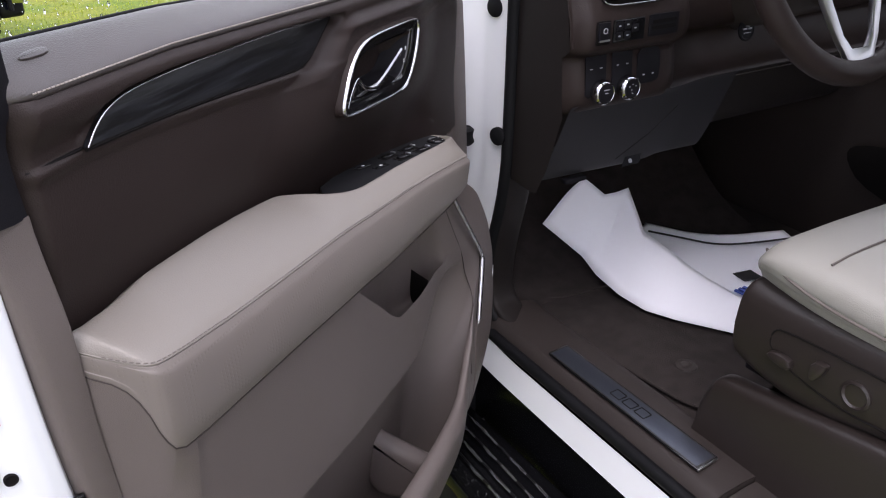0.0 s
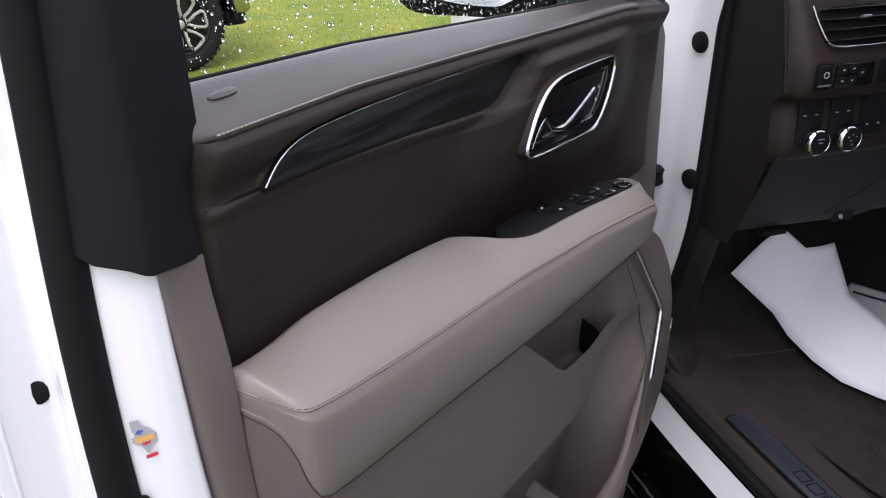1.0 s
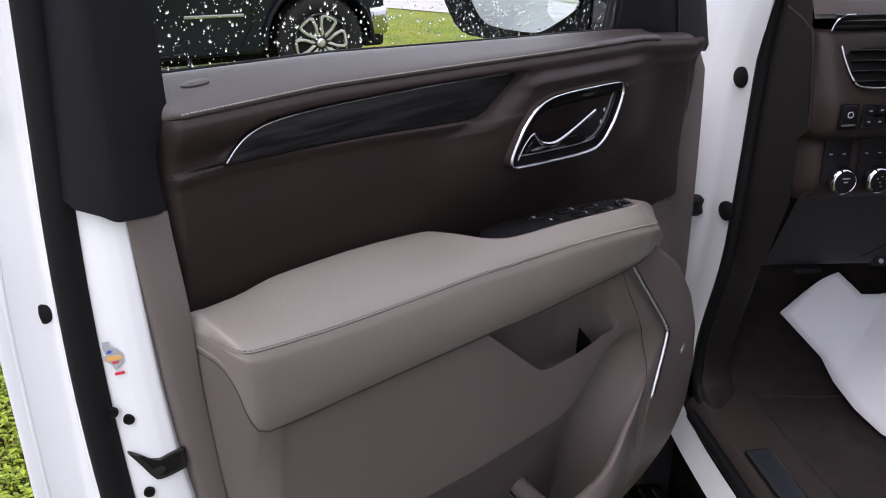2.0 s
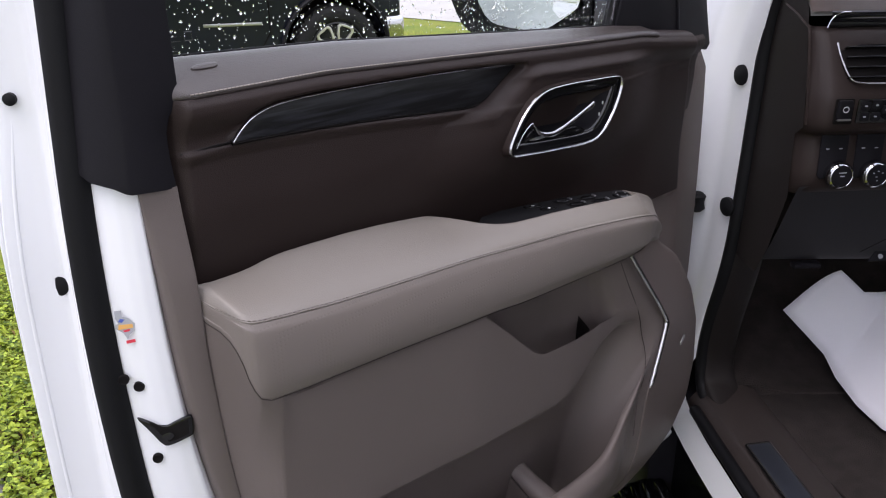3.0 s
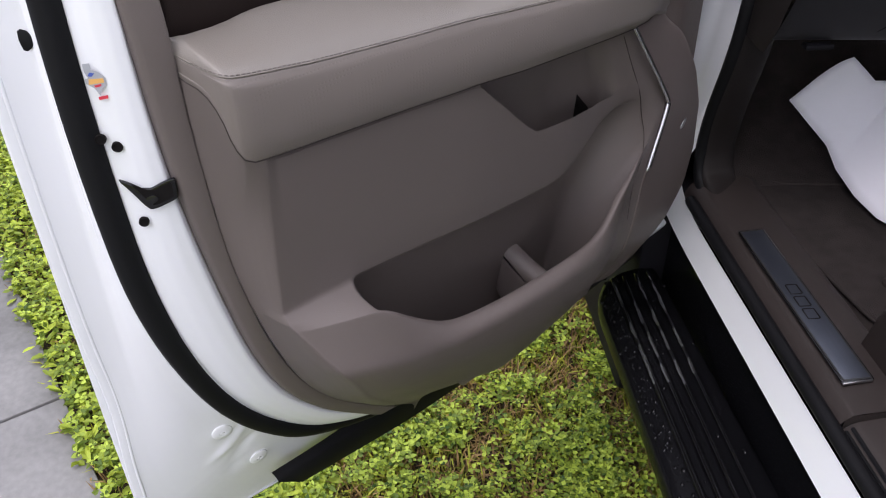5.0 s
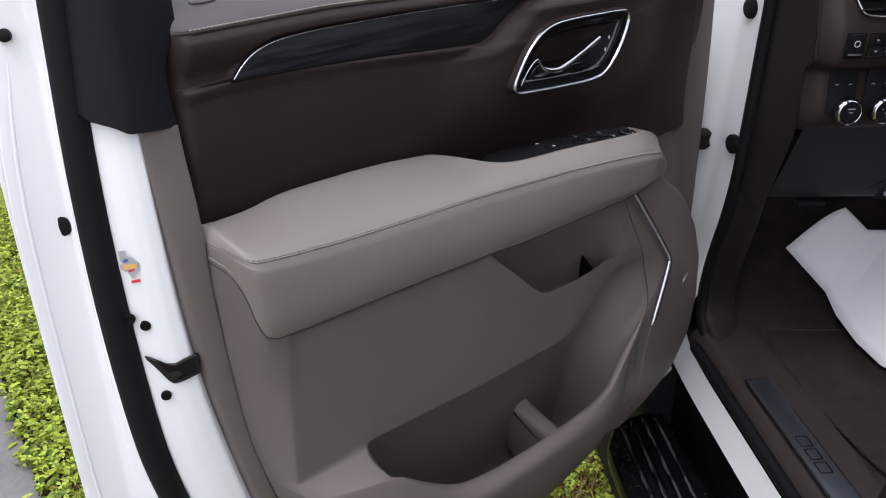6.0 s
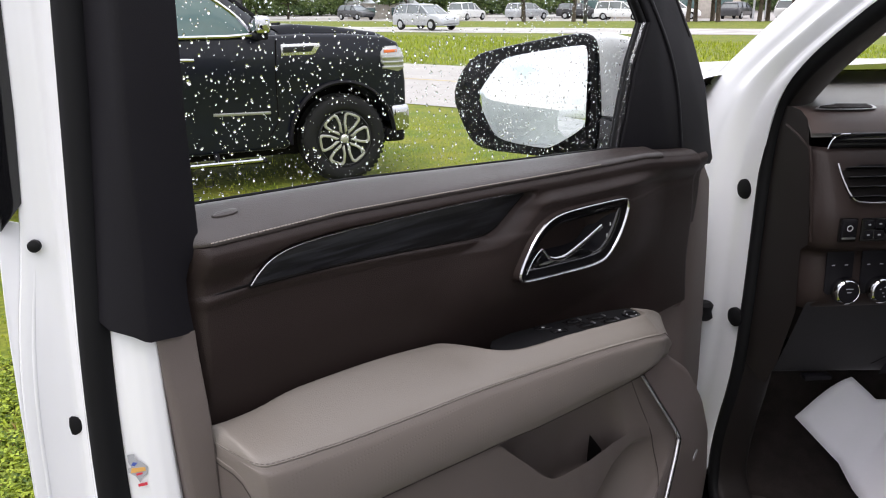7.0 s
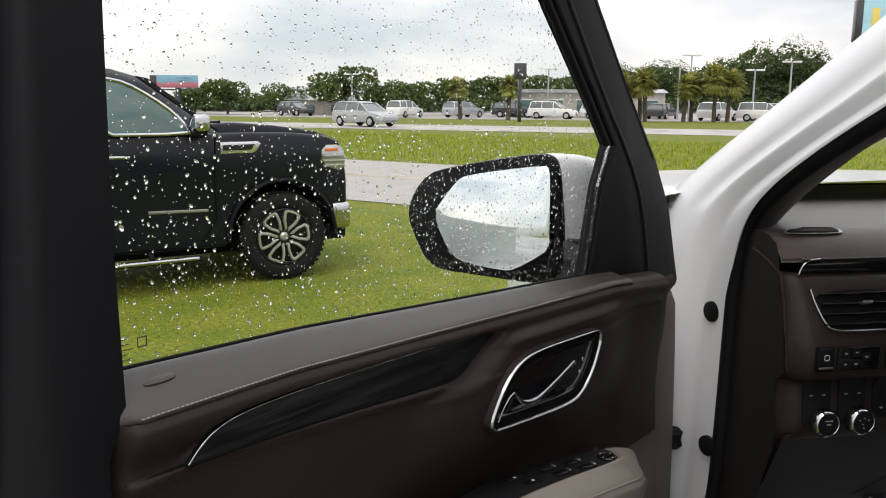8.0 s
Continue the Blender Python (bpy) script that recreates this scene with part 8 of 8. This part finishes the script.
for _ in range(84000):
    if rnd.random() < 0.42:
        x, y = rnd.uniform(-0.15, 0.80), rnd.uniform(0.95, 2.5)
    else:
        x, y = rnd.uniform(-1.9, -0.1), rnd.uniform(0.95, 3.6)
    if on_path(x + 0.03 * noise.noise(Vector((x * 14, y * 14, 5.0))), y + 0.03 * noise.noise(Vector((x * 14, y * 14, 9.0)))):
        continue
    bare = noise.noise(Vector((x * 3.1, y * 3.1, 0.0))) + 0.5 * noise.noise(Vector((x * 11, y * 11, 3.0))) + 0.22 * float(step(x, 0.22, 0.42)) - 0.03
    tuft = noise.noise(Vector((x * 8, y * 8, 20.0)))
    if bare > 0.0 and x > -0.1 and rnd.random() < 0.40:
        continue
    if x < -0.1 and rnd.random() < 0.42:
        # broad pointed leaf
        L, W, a, z = rnd.uniform(0.020, 0.044), rnd.uniform(0.005, 0.010), rnd.uniform(0, 6.28), rnd.uniform(0.01, 0.05)
        dx, dy, n, rise = math.cos(a), math.sin(a), len(lv), rnd.uniform(0.0, 0.02)
        for t, k, up in ((0, 0, 0), (0.4, -1, 0.7), (0.75, -0.75, 1.0), (1, 0, 0.6), (0.75, 0.75, 1.0), (0.4, 1, 0.7), (0.45, 0, 0.45)):
            lv.append((x + dx * L * t - dy * W * k, y + dy * L * t + dx * W * k, z + rise * up))
        lf += [(n, n + 1, n + 6), (n + 1, n + 2, n + 6), (n + 2, n + 3, n + 6), (n + 3, n + 4, n + 6), (n + 4, n + 5, n + 6), (n + 5, n, n + 6)]
        continue
    if rnd.random() < 0.50 - 0.5 * tuft + (0.35 if bare > 0.0 and x > -0.1 else 0):
        # blade
        h, a, lean, w = rnd.uniform(0.02, 0.06), rnd.uniform(0, 6.28), rnd.uniform(0.01, 0.06), rnd.uniform(0.0013, 0.0030)
        dx, dy = math.cos(a), math.sin(a)
        dst_v, dst_f = (yv, yf) if rnd.random() < (0.55 if bare > 0.0 and x > -0.1 else 0.30) else (gv, gf)
        n = len(dst_v)
        dst_v += [(x - dy * w, y + dx * w, 0), (x + dy * w, y - dx * w, 0), (x + dx * lean * 0.4 + dy * w, y + dy * lean * 0.4 - dx * w, h * 0.6), (x + dx * lean * 0.4 - dy * w, y + dy * lean * 0.4 + dx * w, h * 0.6), (x + dx * lean, y + dy * lean, h * rnd.uniform(0.7, 1.0))]
        dst_f += [(n, n + 1, n + 2, n + 3), (n + 3, n + 2, n + 4)]
    else:
        # clover: three leaflets on a low stalk
        z, r, a0 = rnd.uniform(0.015, 0.065), rnd.uniform(0.0070, 0.0145) * (1.1 if x < -0.1 else 1.0), rnd.uniform(0, 6.28)
        tx, ty = rnd.uniform(-0.4, 0.4), rnd.uniform(-0.4, 0.4)
        for k in range(3):
            a = a0 + k * 2.094
            n = len(cv)
            for rad, off, up in ((0.0, 0.0, 0.0), (0.75, -0.55, 0.10), (1.12, -0.25, 0.12), (1.0, 0.0, 0.02), (1.12, 0.25, 0.12), (0.75, 0.55, 0.10)):
                px, py = r * rad * math.cos(a + off), r * rad * math.sin(a + off)
                cv.append((x + px, y + py, z + up * r + px * tx + py * ty))
            cf += [(n, n + 1, n + 2, n + 3), (n, n + 3, n + 4, n + 5)]
tagged(finish("clover", cv, cf, m_clover, None, "", False), "bright green wet clover in the lawn", "clover", kind="stuff")
tagged(finish("weed_leaves", lv, lf, m_weed, None, "", False), "broad pale green weed leaves beside the path", "weeds", kind="stuff")
tagged(finish("grass_blades", gv, gf, m_blade, None, "", False), "short green grass blades", "grass", kind="stuff")
tagged(finish("dry_grass", yv, yf, m_dry, None, "", False), "dry brown grass and thatch between the clover", "grass", kind="stuff")
# rough tall grass beyond the access road, tufts over the lawn towards the truck
tv, tf = [], []
a38 = radians(-38)
for _ in range(48000):
    if rnd.random() < 0.62:
        s, q = rnd.uniform(-28, 22), rnd.uniform(18.4, 34)
        x, y = s * math.cos(a38) - q * math.sin(a38), s * math.sin(a38) + q * math.cos(a38)
        h, w = rnd.uniform(0.05, 0.16), 0.022
    else:
        x, y = rnd.uniform(-4.5, 4.5), rnd.uniform(3.2, 12.0)
        if -x * math.sin(a38) + y * math.cos(a38) > 10.7:
            continue
        h, w = rnd.uniform(0.015, 0.035), 0.006
    a = rnd.uniform(0, 6.28)
    n = len(tv)
    dx, dy, l = math.cos(a), math.sin(a), h * rnd.uniform(0.1, 0.6)
    tv += [(x - dy * w, y + dx * w, 0), (x + dy * w, y - dx * w, 0), (x + dx * l, y + dy * l, h)]
    tf.append((n, n + 1, n + 2))
tagged(finish("rough_grass", tv, tf, m_rough_grass, None, "", False), "rough yellow-green roadside grass", "grass", kind="stuff")
